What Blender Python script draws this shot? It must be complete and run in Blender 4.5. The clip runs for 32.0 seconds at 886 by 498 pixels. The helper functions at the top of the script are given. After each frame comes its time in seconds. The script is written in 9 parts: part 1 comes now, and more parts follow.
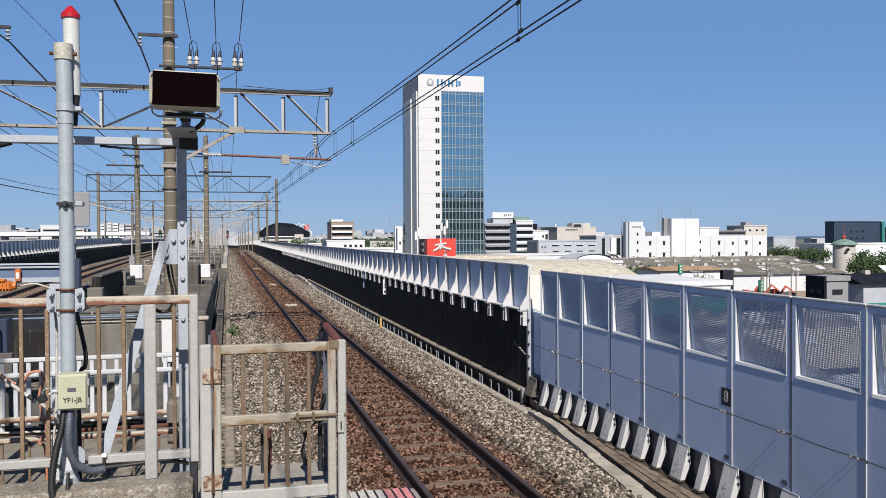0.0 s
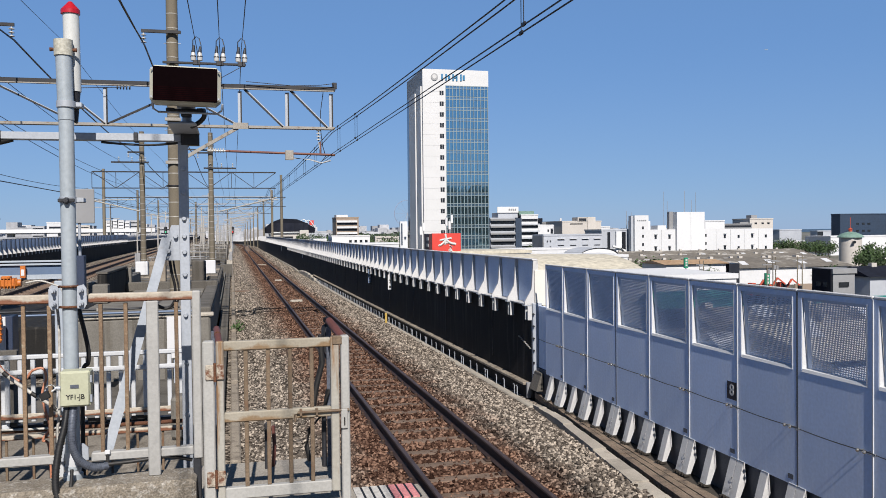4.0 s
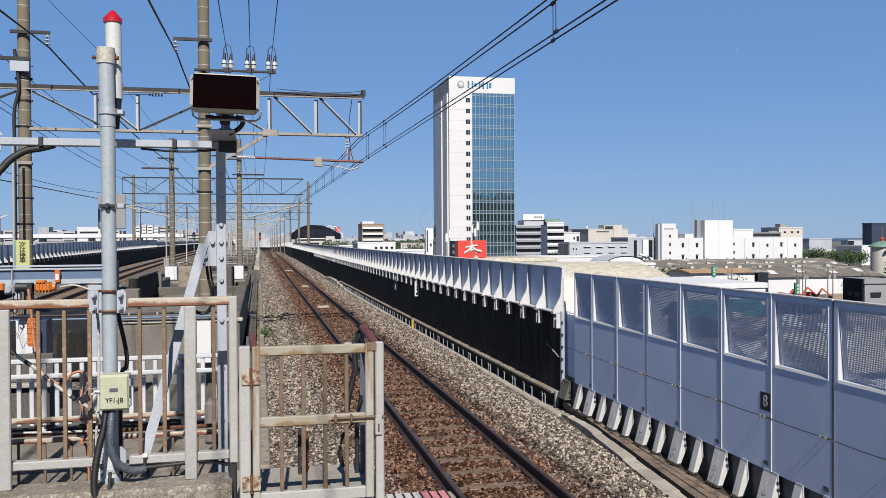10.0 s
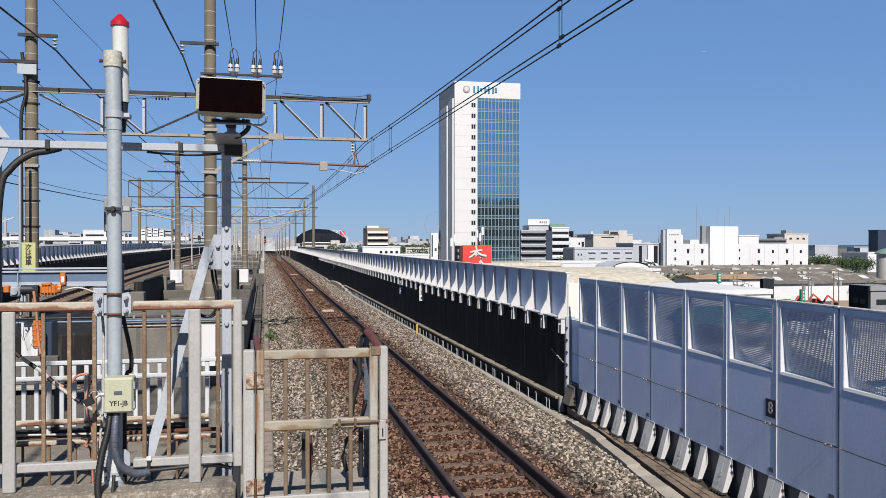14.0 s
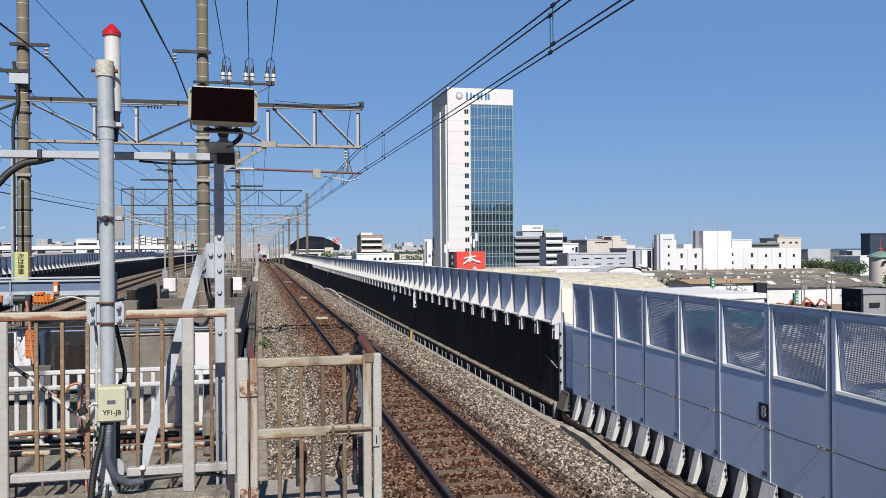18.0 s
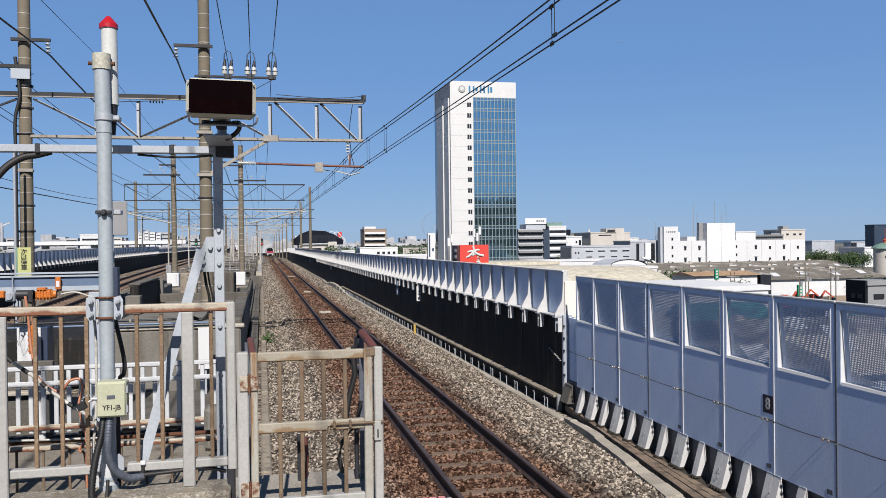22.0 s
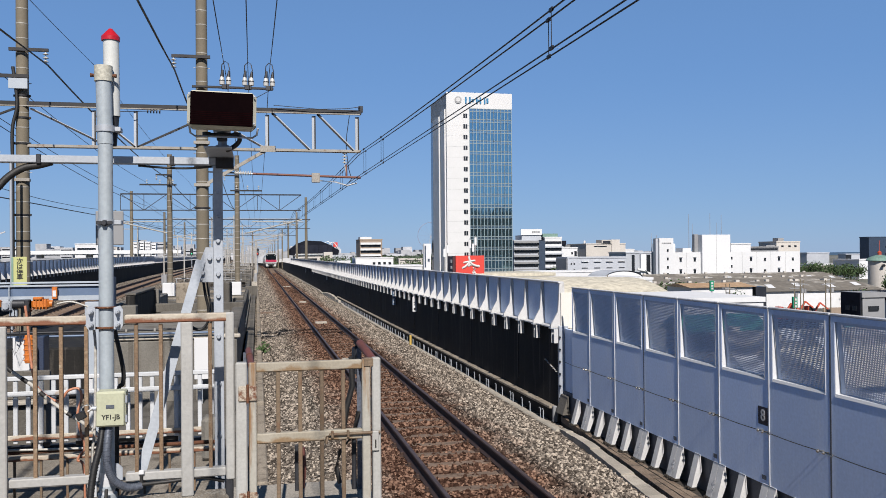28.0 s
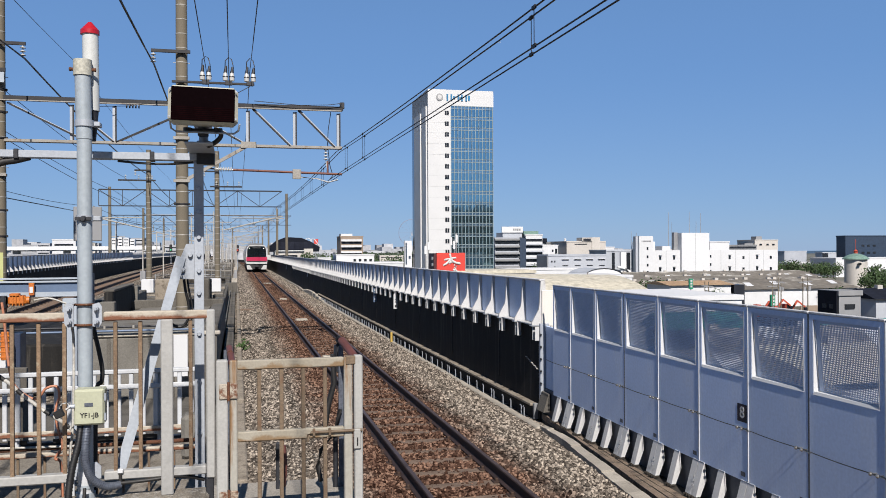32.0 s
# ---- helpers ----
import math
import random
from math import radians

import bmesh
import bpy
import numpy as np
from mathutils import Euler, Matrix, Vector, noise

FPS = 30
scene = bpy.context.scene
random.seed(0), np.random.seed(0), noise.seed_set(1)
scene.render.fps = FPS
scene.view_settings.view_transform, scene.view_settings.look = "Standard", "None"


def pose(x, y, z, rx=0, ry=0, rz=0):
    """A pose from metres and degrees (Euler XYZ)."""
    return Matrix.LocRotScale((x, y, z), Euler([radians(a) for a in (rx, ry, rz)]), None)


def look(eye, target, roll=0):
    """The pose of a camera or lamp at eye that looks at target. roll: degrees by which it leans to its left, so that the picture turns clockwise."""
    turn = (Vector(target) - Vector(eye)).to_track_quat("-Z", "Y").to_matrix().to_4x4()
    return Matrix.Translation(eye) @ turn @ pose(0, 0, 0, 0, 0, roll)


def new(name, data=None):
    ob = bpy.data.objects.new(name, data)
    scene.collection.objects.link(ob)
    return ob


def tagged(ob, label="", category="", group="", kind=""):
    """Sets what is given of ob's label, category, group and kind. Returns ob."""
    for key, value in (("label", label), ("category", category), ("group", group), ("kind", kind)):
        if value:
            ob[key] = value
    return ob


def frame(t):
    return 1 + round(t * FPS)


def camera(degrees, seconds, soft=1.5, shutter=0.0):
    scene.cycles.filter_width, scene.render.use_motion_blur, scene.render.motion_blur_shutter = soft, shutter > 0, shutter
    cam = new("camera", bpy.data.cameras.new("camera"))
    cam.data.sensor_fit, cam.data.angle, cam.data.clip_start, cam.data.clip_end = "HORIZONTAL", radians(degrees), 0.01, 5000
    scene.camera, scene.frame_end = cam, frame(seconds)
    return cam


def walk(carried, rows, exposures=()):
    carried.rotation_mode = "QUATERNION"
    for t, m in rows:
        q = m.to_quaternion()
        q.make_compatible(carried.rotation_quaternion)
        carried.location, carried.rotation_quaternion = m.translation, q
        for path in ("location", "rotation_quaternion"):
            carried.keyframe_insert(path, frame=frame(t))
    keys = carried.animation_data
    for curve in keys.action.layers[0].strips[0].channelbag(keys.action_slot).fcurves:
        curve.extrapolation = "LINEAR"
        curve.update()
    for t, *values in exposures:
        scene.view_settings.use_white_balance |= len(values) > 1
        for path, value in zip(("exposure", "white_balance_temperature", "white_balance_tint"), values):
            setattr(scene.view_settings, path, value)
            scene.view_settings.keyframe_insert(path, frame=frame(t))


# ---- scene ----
cam = camera(55.2, 32.0, soft=0.35)
PATH = [
    (0, (0.034, -0.042, 2.746), (0.528, 1.896, 2.716), -0.3),
    (0.5, (0.031, -0.034, 2.743), (0.525, 1.904, 2.712), -0.4),
    (1, (0.033, -0.04, 2.746), (0.528, 1.898, 2.712), -0.4),
    (1.5, (0.045, -0.043, 2.742), (0.542, 1.894, 2.705), -0.5),
    (2, (0.055, -0.05, 2.742), (0.55, 1.887, 2.702), -0.5),
    (2.5, (0.06, -0.042, 2.739), (0.55, 1.896, 2.699), -0.6),
    (3, (0.059, -0.024, 2.739), (0.544, 1.916, 2.698), -0.6),
    (3.5, (0.061, -0.02, 2.74), (0.542, 1.921, 2.697), -0.6),
    (5.5, (0.009, -0.033, 2.755), (0.5, 1.906, 2.724), -0.9),
    (6, (0.007, -0.036, 2.754), (0.506, 1.9, 2.728), -0.8),
    (6.5, (0.006, -0.035, 2.75), (0.511, 1.9, 2.726), -0.7),
    (7, (0.001, -0.036, 2.75), (0.506, 1.899, 2.724), -0.7),
    (7.5, (-0.002, -0.033, 2.749), (0.503, 1.902, 2.721), -0.7),
    (8, (-0.002, -0.023, 2.749), (0.504, 1.912, 2.717), -0.5),
    (8.5, (-0.005, -0.016, 2.748), (0.49, 1.922, 2.714), -0.4),
    (9, (-0.006, -0.012, 2.748), (0.465, 1.931, 2.717), -0.4),
    (9.5, (-0.006, -0.009, 2.747), (0.436, 1.942, 2.719), -0.4),
    (10, (-0.005, -0.01, 2.746), (0.419, 1.944, 2.721), -0.3),
    (10.5, (-0.005, -0.016, 2.746), (0.411, 1.94, 2.724), -0.1),
    (11, (-0.008, -0.026, 2.748), (0.407, 1.931, 2.729), 0.0),
    (11.5, (-0.008, -0.022, 2.748), (0.405, 1.935, 2.729), 0.1),
    (12, (-0.01, -0.021, 2.748), (0.4, 1.937, 2.729), 0.1),
    (12.5, (-0.011, -0.012, 2.747), (0.399, 1.945, 2.728), 0.1),
    (13, (-0.009, -0.012, 2.746), (0.4, 1.945, 2.73), 0.1),
    (13.5, (-0.008, -0.008, 2.747), (0.401, 1.949, 2.732), 0.0),
    (14, (-0.005, -0.007, 2.746), (0.408, 1.95, 2.732), -0.0),
    (14.5, (-0.004, -0.008, 2.749), (0.415, 1.947, 2.737), -0.0),
    (16.5, (-0.005, -0.035, 2.749), (0.418, 1.92, 2.749), 0.0),
    (17, (-0.003, -0.032, 2.751), (0.421, 1.922, 2.753), -0.0),
    (17.5, (0.0, -0.03, 2.75), (0.424, 1.925, 2.752), -0.2),
    (18, (0.0, -0.027, 2.749), (0.427, 1.927, 2.75), -0.4),
    (18.5, (0.005, -0.019, 2.75), (0.435, 1.934, 2.747), -0.6),
    (19, (0.011, -0.011, 2.747), (0.44, 1.943, 2.74), -0.6),
    (19.5, (0.01, -0.012, 2.748), (0.437, 1.942, 2.74), -0.5),
    (20, (0.012, -0.02, 2.75), (0.438, 1.934, 2.739), -0.3),
    (20.5, (0.015, -0.013, 2.748), (0.441, 1.94, 2.736), -0.3),
    (21, (0.016, -0.004, 2.746), (0.442, 1.95, 2.735), -0.4),
    (21.5, (0.025, 0.006, 2.748), (0.449, 1.961, 2.736), -0.6),
    (22, (0.024, 0.009, 2.742), (0.443, 1.965, 2.728), -0.7),
    (22.5, (0.016, 0.004, 2.743), (0.433, 1.96, 2.728), -0.7),
    (23, (0.011, 0.0, 2.745), (0.426, 1.956, 2.73), -0.6),
    (23.5, (0.01, -0.011, 2.744), (0.425, 1.945, 2.733), -0.5),
    (24, (0.004, -0.022, 2.746), (0.421, 1.934, 2.74), -0.3),
    (24.5, (-0.003, -0.034, 2.747), (0.414, 1.922, 2.748), -0.1),
    (25, (-0.009, -0.033, 2.747), (0.412, 1.923, 2.751), -0.1),
    (25.5, (-0.006, -0.029, 2.749), (0.423, 1.924, 2.756), -0.1),
    (27.5, (0.005, -0.019, 2.746), (0.435, 1.934, 2.757), -0.6),
    (28, (0.001, -0.029, 2.747), (0.43, 1.924, 2.758), -0.5),
    (28.5, (-0.003, -0.027, 2.748), (0.431, 1.925, 2.757), -0.3),
    (29, (-0.002, -0.029, 2.748), (0.436, 1.922, 2.756), -0.3),
    (29.5, (-0.006, -0.023, 2.745), (0.438, 1.927, 2.752), -0.2),
    (30, (-0.009, -0.023, 2.747), (0.442, 1.926, 2.752), -0.3),
    (30.5, (-0.009, -0.018, 2.749), (0.449, 1.929, 2.752), -0.3),
    (31, (-0.009, -0.021, 2.746), (0.454, 1.925, 2.748), -0.3),
    (31.5, (-0.013, -0.009, 2.746), (0.456, 1.935, 2.749), -0.3),
    (32, (-0.007, -0.014, 2.749), (0.466, 1.93, 2.753), -0.3),
]
walk(cam, [(t, look(eye, target, roll)) for t, eye, target, roll in PATH])

# ---- world and sun ----
SUN_ELEV, SUN_AZ = 41.5, 3.8          # degrees up; degrees from straight behind towards the left
world = bpy.data.worlds.new("sky_world")
scene.world = world
world.use_nodes = True
wn = world.node_tree
sky = wn.nodes.new("ShaderNodeTexSky")
sky.sky_type = "NISHITA"
sky.sun_disc = False
sky.sun_elevation = radians(SUN_ELEV)
sky.sun_rotation = radians(180 + SUN_AZ)
sky.air_density, sky.dust_density, sky.ozone_density, sky.altitude = 1.0, 0.35, 6.0, 1500
blend = wn.nodes.new("ShaderNodeMix")
blend.data_type = "RGBA"
blend.inputs["Factor"].default_value = 0.68
blend.inputs["B"].default_value = (1.68, 3.52, 7.2, 1)      # the even deep blue of a clear day away from the sun
wn.links.new(sky.outputs[0], blend.inputs["A"])
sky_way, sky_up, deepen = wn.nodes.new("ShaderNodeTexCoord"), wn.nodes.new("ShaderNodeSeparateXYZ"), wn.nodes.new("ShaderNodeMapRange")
deepen.interpolation_type = "SMOOTHSTEP"      # sky scaled down towards the zenith, which cuts the fill light in shade
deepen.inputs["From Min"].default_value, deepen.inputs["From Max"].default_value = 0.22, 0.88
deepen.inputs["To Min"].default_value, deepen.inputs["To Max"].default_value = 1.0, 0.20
haze, pale = wn.nodes.new("ShaderNodeMapRange"), wn.nodes.new("ShaderNodeMix")
haze.interpolation_type = "SMOOTHSTEP"        # pale haze low over the horizon
haze.inputs["From Min"].default_value, haze.inputs["From Max"].default_value = 0.04, 0.22
haze.inputs["To Min"].default_value, haze.inputs["To Max"].default_value = 0.17, 0.0
pale.data_type = "RGBA"
pale.inputs["B"].default_value = (3.9, 5.1, 6.9, 1)
wn.links.new(haze.outputs["Result"], pale.inputs["Factor"])
wn.links.new(blend.outputs["Result"], pale.inputs["A"])
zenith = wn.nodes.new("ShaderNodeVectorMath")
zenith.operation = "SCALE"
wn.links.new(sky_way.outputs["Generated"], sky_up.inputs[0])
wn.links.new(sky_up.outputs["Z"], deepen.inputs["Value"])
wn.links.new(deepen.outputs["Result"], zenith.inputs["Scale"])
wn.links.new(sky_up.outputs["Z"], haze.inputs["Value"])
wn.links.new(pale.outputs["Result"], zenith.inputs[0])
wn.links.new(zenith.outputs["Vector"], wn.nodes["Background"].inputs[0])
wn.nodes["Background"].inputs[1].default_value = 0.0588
to_sun = Vector((-math.sin(radians(SUN_AZ)) * math.cos(radians(SUN_ELEV)),
                 -math.cos(radians(SUN_AZ)) * math.cos(radians(SUN_ELEV)), math.sin(radians(SUN_ELEV))))
sun_lamp = bpy.data.lights.new("sun", "SUN")
sun_lamp.energy, sun_lamp.angle, sun_lamp.color = 5.0, radians(0.53), (1.0, 0.93, 0.86)
sun = new("sun", sun_lamp)
sun.matrix_world = look(to_sun * 200, (0, 0, 0))
scene.view_settings.exposure = 0.64


# ---- mesh building ----
class Geo:
    """Collects boxes, tubes and prisms into one mesh."""

    def __init__(self):
        self.v, self.f, self.s = [], [], []

    def add(self, verts, faces, smooth=False):
        n = len(self.v)
        self.v.extend(tuple(p) for p in verts)
        self.f.extend(tuple(n + i for i in f) for f in faces)
        self.s.extend([smooth] * len(faces))
        return self

    def box(self, x0, x1, y0, y1, z0, z1, m=None):
        p = [(x, y, z) for z in (z0, z1) for y in (y0, y1) for x in (x0, x1)]
        if m is not None:
            p = [m @ Vector(q) for q in p]
        return self.add(p, [(0, 2, 3, 1), (4, 5, 7, 6), (0, 1, 5, 4), (2, 6, 7, 3), (0, 4, 6, 2), (1, 3, 7, 5)])

    def cbox(self, x0, x1, y0, y1, z0, z1, c=0.006, m=None):
        """A box with chamfered edges."""
        a = ((x0, x1), (y0, y1), (z0, z1))
        c = min(c, *(0.45 * (hi - lo) for lo, hi in a))
        pts, index = [], {}
        for i in (0, 1):
            for j in (0, 1):
                for k in (0, 1):
                    for ax in range(3):
                        q = [a[0][i], a[1][j], a[2][k]]
                        for o in range(3):
                            if o != ax:
                                q[o] += c if (i, j, k)[o] == 0 else -c
                        index[(i, j, k, ax)] = len(pts)
                        pts.append(q)
        faces = []
        mid = Vector(((x0 + x1) / 2, (y0 + y1) / 2, (z0 + z1) / 2))

        def face(ids):
            q = [Vector(pts[n]) for n in ids]
            cen = sum(q, Vector()) / len(q)
            nor = (q[1] - q[0]).cross(q[2] - q[0])
            faces.append(tuple(ids) if nor.dot(cen - mid) > 0 else tuple(reversed(ids)))
        for ax in range(3):
            o1, o2 = [o for o in range(3) if o != ax]
            for side in (0, 1):
                ring = []
                for s1, s2 in ((0, 0), (1, 0), (1, 1), (0, 1)):
                    key = [0, 0, 0]
                    key[ax], key[o1], key[o2] = side, s1, s2
                    ring.append(index[(*key, ax)])
                face(ring)
            for s1 in (0, 1):
                for s2 in (0, 1):
                    key0, key1 = [0, 0, 0], [0, 0, 0]
                    key0[ax], key1[ax] = 0, 1
                    for key in (key0, key1):
                        key[o1], key[o2] = s1, s2
                    face([index[(*key0, o1)], index[(*key1, o1)], index[(*key1, o2)], index[(*key0, o2)]])
        for i in (0, 1):
            for j in (0, 1):
                for k in (0, 1):
                    face([index[(i, j, k, ax)] for ax in range(3)])
        if m is not None:
            pts = [m @ Vector(q) for q in pts]
        return self.add(pts, faces)

    def cyl(self, p0, p1, r0, r1=None, n=12, caps=True):
        p0, p1 = Vector(p0), Vector(p1)
        r1 = r0 if r1 is None else r1
        q = (p1 - p0).to_track_quat("Z", "Y")
        ring = [Vector((math.cos(2 * math.pi * k / n), math.sin(2 * math.pi * k / n), 0)) for k in range(n)]
        pts = [p0 + q @ (c * r0) for c in ring] + [p1 + q @ (c * r1) for c in ring]
        self.add(pts, [(k, (k + 1) % n, n + (k + 1) % n, n + k) for k in range(n)], True)
        if caps:
            self.add(pts, [tuple(range(n - 1, -1, -1)), tuple(range(n, 2 * n))])
        return self

    def tube(self, path, r, n=8, caps=True):
        path = [Vector(p) for p in path]
        pts, faces = [], []
        for i, p in enumerate(path):
            d = path[min(i + 1, len(path) - 1)] - path[max(i - 1, 0)]
            q = d.to_track_quat("Z", "Y") if abs(d.normalized().z) > 0.9 else d.to_track_quat("Z", "X")
            pts += [p + q @ Vector((r * math.cos(2 * math.pi * k / n), r * math.sin(2 * math.pi * k / n), 0)) for k in range(n)]
        for i in range(len(path) - 1):
            base = np.array([(pts[i * n] - pts[(i + 1) * n + k]).length for k in range(n)])
            off = int(base.argmin())
            faces += [(i * n + k, i * n + (k + 1) % n, (i + 1) * n + (k + 1 + off) % n, (i + 1) * n + (k + off) % n) for k in range(n)]
        self.add(pts, faces, True)
        if caps:
            self.add(pts, [tuple(range(n - 1, -1, -1)), tuple(range(len(pts) - n, len(pts)))])
        return self

    def bar(self, p0, p1, w, h, m=None):
        """A square bar from p0 to p1, w wide and h high."""
        p0, p1 = Vector(p0), Vector(p1)
        d = p1 - p0
        z = Vector((0, 0, 1)) if abs(d.normalized().z) < 0.95 else Vector((0, 1, 0))
        side = d.cross(z).normalized() * w / 2
        up = side.cross(d).normalized() * h / 2
        p = [e + s * side + u * up for e in (p0, p1) for u in (-1, 1) for s in (-1, 1)]
        return self.add(p, [(0, 1, 3, 2), (4, 6, 7, 5), (0, 4, 5, 1), (2, 3, 7, 6), (0, 2, 6, 4), (1, 5, 7, 3)])

    def prism(self, outline, axis, a, b):
        """A flat outline (two coordinates a point, anticlockwise in its axes' order) drawn out along an axis from a to b."""
        o = "xyz".index(axis)
        rest = [i for i in range(3) if i != o]
        pts = []
        for s in (a, b):
            for u, w in outline:
                q = [0, 0, 0]
                q[o], q[rest[0]], q[rest[1]] = s, u, w
                pts.append(q)
        n = len(outline)
        faces = [tuple(range(n - 1, -1, -1)), tuple(range(n, 2 * n))]
        faces += [(k, (k + 1) % n, n + (k + 1) % n, n + k) for k in range(n)]
        if axis == "y":
            faces = [tuple(reversed(f)) for f in faces]
        return self.add(pts, faces)

    def mesh(self, name):
        me = bpy.data.meshes.new(name)
        me.from_pydata([tuple(p) for p in self.v], [], self.f)
        me.polygons.foreach_set("use_smooth", self.s)
        me.update()
        return me


def thing(name, label, category, at=(0, 0, 0), group="", kind=""):
    ob = new(name)
    ob.empty_display_size = 0.2
    ob.location = at
    return tagged(ob, label, category, group, kind)


def part(name, geo, material, parent, label="", kind=""):
    """One mesh under a thing or a part; the numbers of geo are in the world."""
    ob = new(name, geo.mesh(name) if isinstance(geo, Geo) else geo)
    if not ob.data.materials:
        ob.data.materials.append(material)
    ob.parent = parent
    off, up = Vector((0, 0, 0)), parent
    while up is not None:
        off += Vector(up.location)
        up = up.parent
    ob.location = -off
    if label or kind:
        tagged(ob, label, kind=kind)
    return ob


def lpart(name, geo, material, parent, label="", at=(0, 0, 0)):
    """One mesh under a thing, in the thing's own space."""
    ob = new(name, geo.mesh(name) if isinstance(geo, Geo) else geo)
    if not ob.data.materials:
        ob.data.materials.append(material)
    ob.parent = parent
    ob.location = at
    if label:
        tagged(ob, label)
    return ob


def solid(name, geo, material, label, category, group="", kind=""):
    """A top-level thing of one mesh."""
    ob = new(name, geo.mesh(name) if isinstance(geo, Geo) else geo)
    if not ob.data.materials:
        ob.data.materials.append(material)
    return tagged(ob, label, category, group, kind)


def lettering(name, text, size, material, parent, m, thick=0.001):
    cu = bpy.data.curves.new(name, "FONT")
    cu.body, cu.size, cu.align_x, cu.align_y, cu.extrude = text, size, "CENTER", "CENTER", thick
    cu.space_line = 0.82
    cu.offset = 0.016 * size
    ob = new(name, cu)
    cu.materials.append(material)
    ob.parent = parent
    ob.matrix_basis = m
    return ob


# ---- materials ----
def dimmed(c):
    """A paint's colour scaled down so that shade renders darker, pale paints a little less."""
    return tuple(v * (0.452 + 0.112 * sum(c) / 3) for v in c)


def pm(name, c1, c2, scale=3.0, rough=0.6, metal=0.0, bump=0.15, fine=60.0, stain=None, stain_amt=0.0, stain_scale=1.5,
       streak=False, vary=0.0, island=0.0, spec=0.5, grain=0.25, low=0.0):
    """A surface of two tones in large patches, a fine grain, and stains (drawn out downwards if streak)."""
    c1, c2, stain = dimmed(c1), dimmed(c2), dimmed(stain) if stain else None
    mt = bpy.data.materials.new(name)
    mt.use_nodes = True
    nt = mt.node_tree
    N, L = nt.nodes.new, nt.links.new
    b = nt.nodes["Principled BSDF"]
    b.inputs["Metallic"].default_value = metal
    b.inputs["Specular IOR Level"].default_value = spec
    tc = N("ShaderNodeTexCoord")
    big = N("ShaderNodeTexNoise")
    big.inputs["Scale"].default_value, big.inputs["Detail"].default_value = scale, 5
    L(tc.outputs["Object"], big.inputs["Vector"])
    small = N("ShaderNodeTexNoise")
    small.inputs["Scale"].default_value, small.inputs["Detail"].default_value = fine, 3
    L(tc.outputs["Object"], small.inputs["Vector"])
    mix = N("ShaderNodeMix")
    mix.data_type = "RGBA"
    mix.inputs["A"].default_value, mix.inputs["B"].default_value = (*c1, 1), (*c2, 1)
    ramp = N("ShaderNodeMapRange")
    ramp.inputs["From Min"].default_value, ramp.inputs["From Max"].default_value = 0.3, 0.7
    L(big.outputs["Fac"], ramp.inputs["Value"])
    L(ramp.outputs["Result"], mix.inputs["Factor"])
    col = mix.outputs["Result"]
    if stain is not None:
        mp = N("ShaderNodeMapping")
        if streak:
            mp.inputs["Scale"].default_value = (1, 1, 0.09)
        L(tc.outputs["Object"], mp.inputs["Vector"])
        sn = N("ShaderNodeTexNoise")
        sn.inputs["Scale"].default_value, sn.inputs["Detail"].default_value, sn.inputs["Roughness"].default_value = stain_scale, 6, 0.65
        L(mp.outputs["Vector"], sn.inputs["Vector"])
        sr = N("ShaderNodeMapRange")
        edge = 0.72 - 0.44 * stain_amt
        sr.inputs["From Min"].default_value, sr.inputs["From Max"].default_value = edge - 0.03, edge + 0.1
        if low:
            gz, gs = N("ShaderNodeSeparateXYZ"), N("ShaderNodeMath")
            L(tc.outputs["Generated"], gz.inputs[0])
            gs.operation = "MULTIPLY_ADD"
            gs.inputs[1].default_value = -low
            L(gz.outputs["Z"], gs.inputs[0])
            ga = N("ShaderNodeMath")
            ga.inputs[1].default_value = low / 2
            L(sn.outputs["Fac"], ga.inputs[0])
            L(ga.outputs[0], gs.inputs[2])
            L(gs.outputs[0], sr.inputs["Value"])
        else:
            L(sn.outputs["Fac"], sr.inputs["Value"])
        sm = N("ShaderNodeMix")
        sm.data_type = "RGBA"
        L(sr.outputs["Result"], sm.inputs["Factor"])
        L(col, sm.inputs["A"])
        sm.inputs["B"].default_value = (*stain, 1)
        col = sm.outputs["Result"]
    if grain:
        gr = N("ShaderNodeMapRange")
        gr.inputs["From Min"].default_value, gr.inputs["From Max"].default_value = 0.3, 0.7
        gr.inputs["To Min"].default_value, gr.inputs["To Max"].default_value = 1 - grain, 1 + grain
        L(small.outputs["Fac"], gr.inputs["Value"])
        gm = N("ShaderNodeVectorMath")
        gm.operation = "SCALE"
        L(col, gm.inputs[0])
        L(gr.outputs["Result"], gm.inputs["Scale"])
        col = gm.outputs["Vector"]
    for amount, node, out in ((vary, "ShaderNodeObjectInfo", "Random"), (island, "ShaderNodeNewGeometry", "Random Per Island")):
        if amount:
            oi = N(node)
            vr = N("ShaderNodeMapRange")
            vr.inputs["To Min"].default_value, vr.inputs["To Max"].default_value = 1 - amount, 1 + amount
            L(oi.outputs[out], vr.inputs["Value"])
            vm = N("ShaderNodeVectorMath")
            vm.operation = "SCALE"
            L(col, vm.inputs[0])
            L(vr.outputs["Result"], vm.inputs["Scale"])
            col = vm.outputs["Vector"]
    L(col, b.inputs["Base Color"])
    rr = N("ShaderNodeMapRange")
    rr.inputs["To Min"].default_value, rr.inputs["To Max"].default_value = max(0.02, rough - 0.12), min(1, rough + 0.12)
    L(big.outputs["Fac"], rr.inputs["Value"])
    L(rr.outputs["Result"], b.inputs["Roughness"])
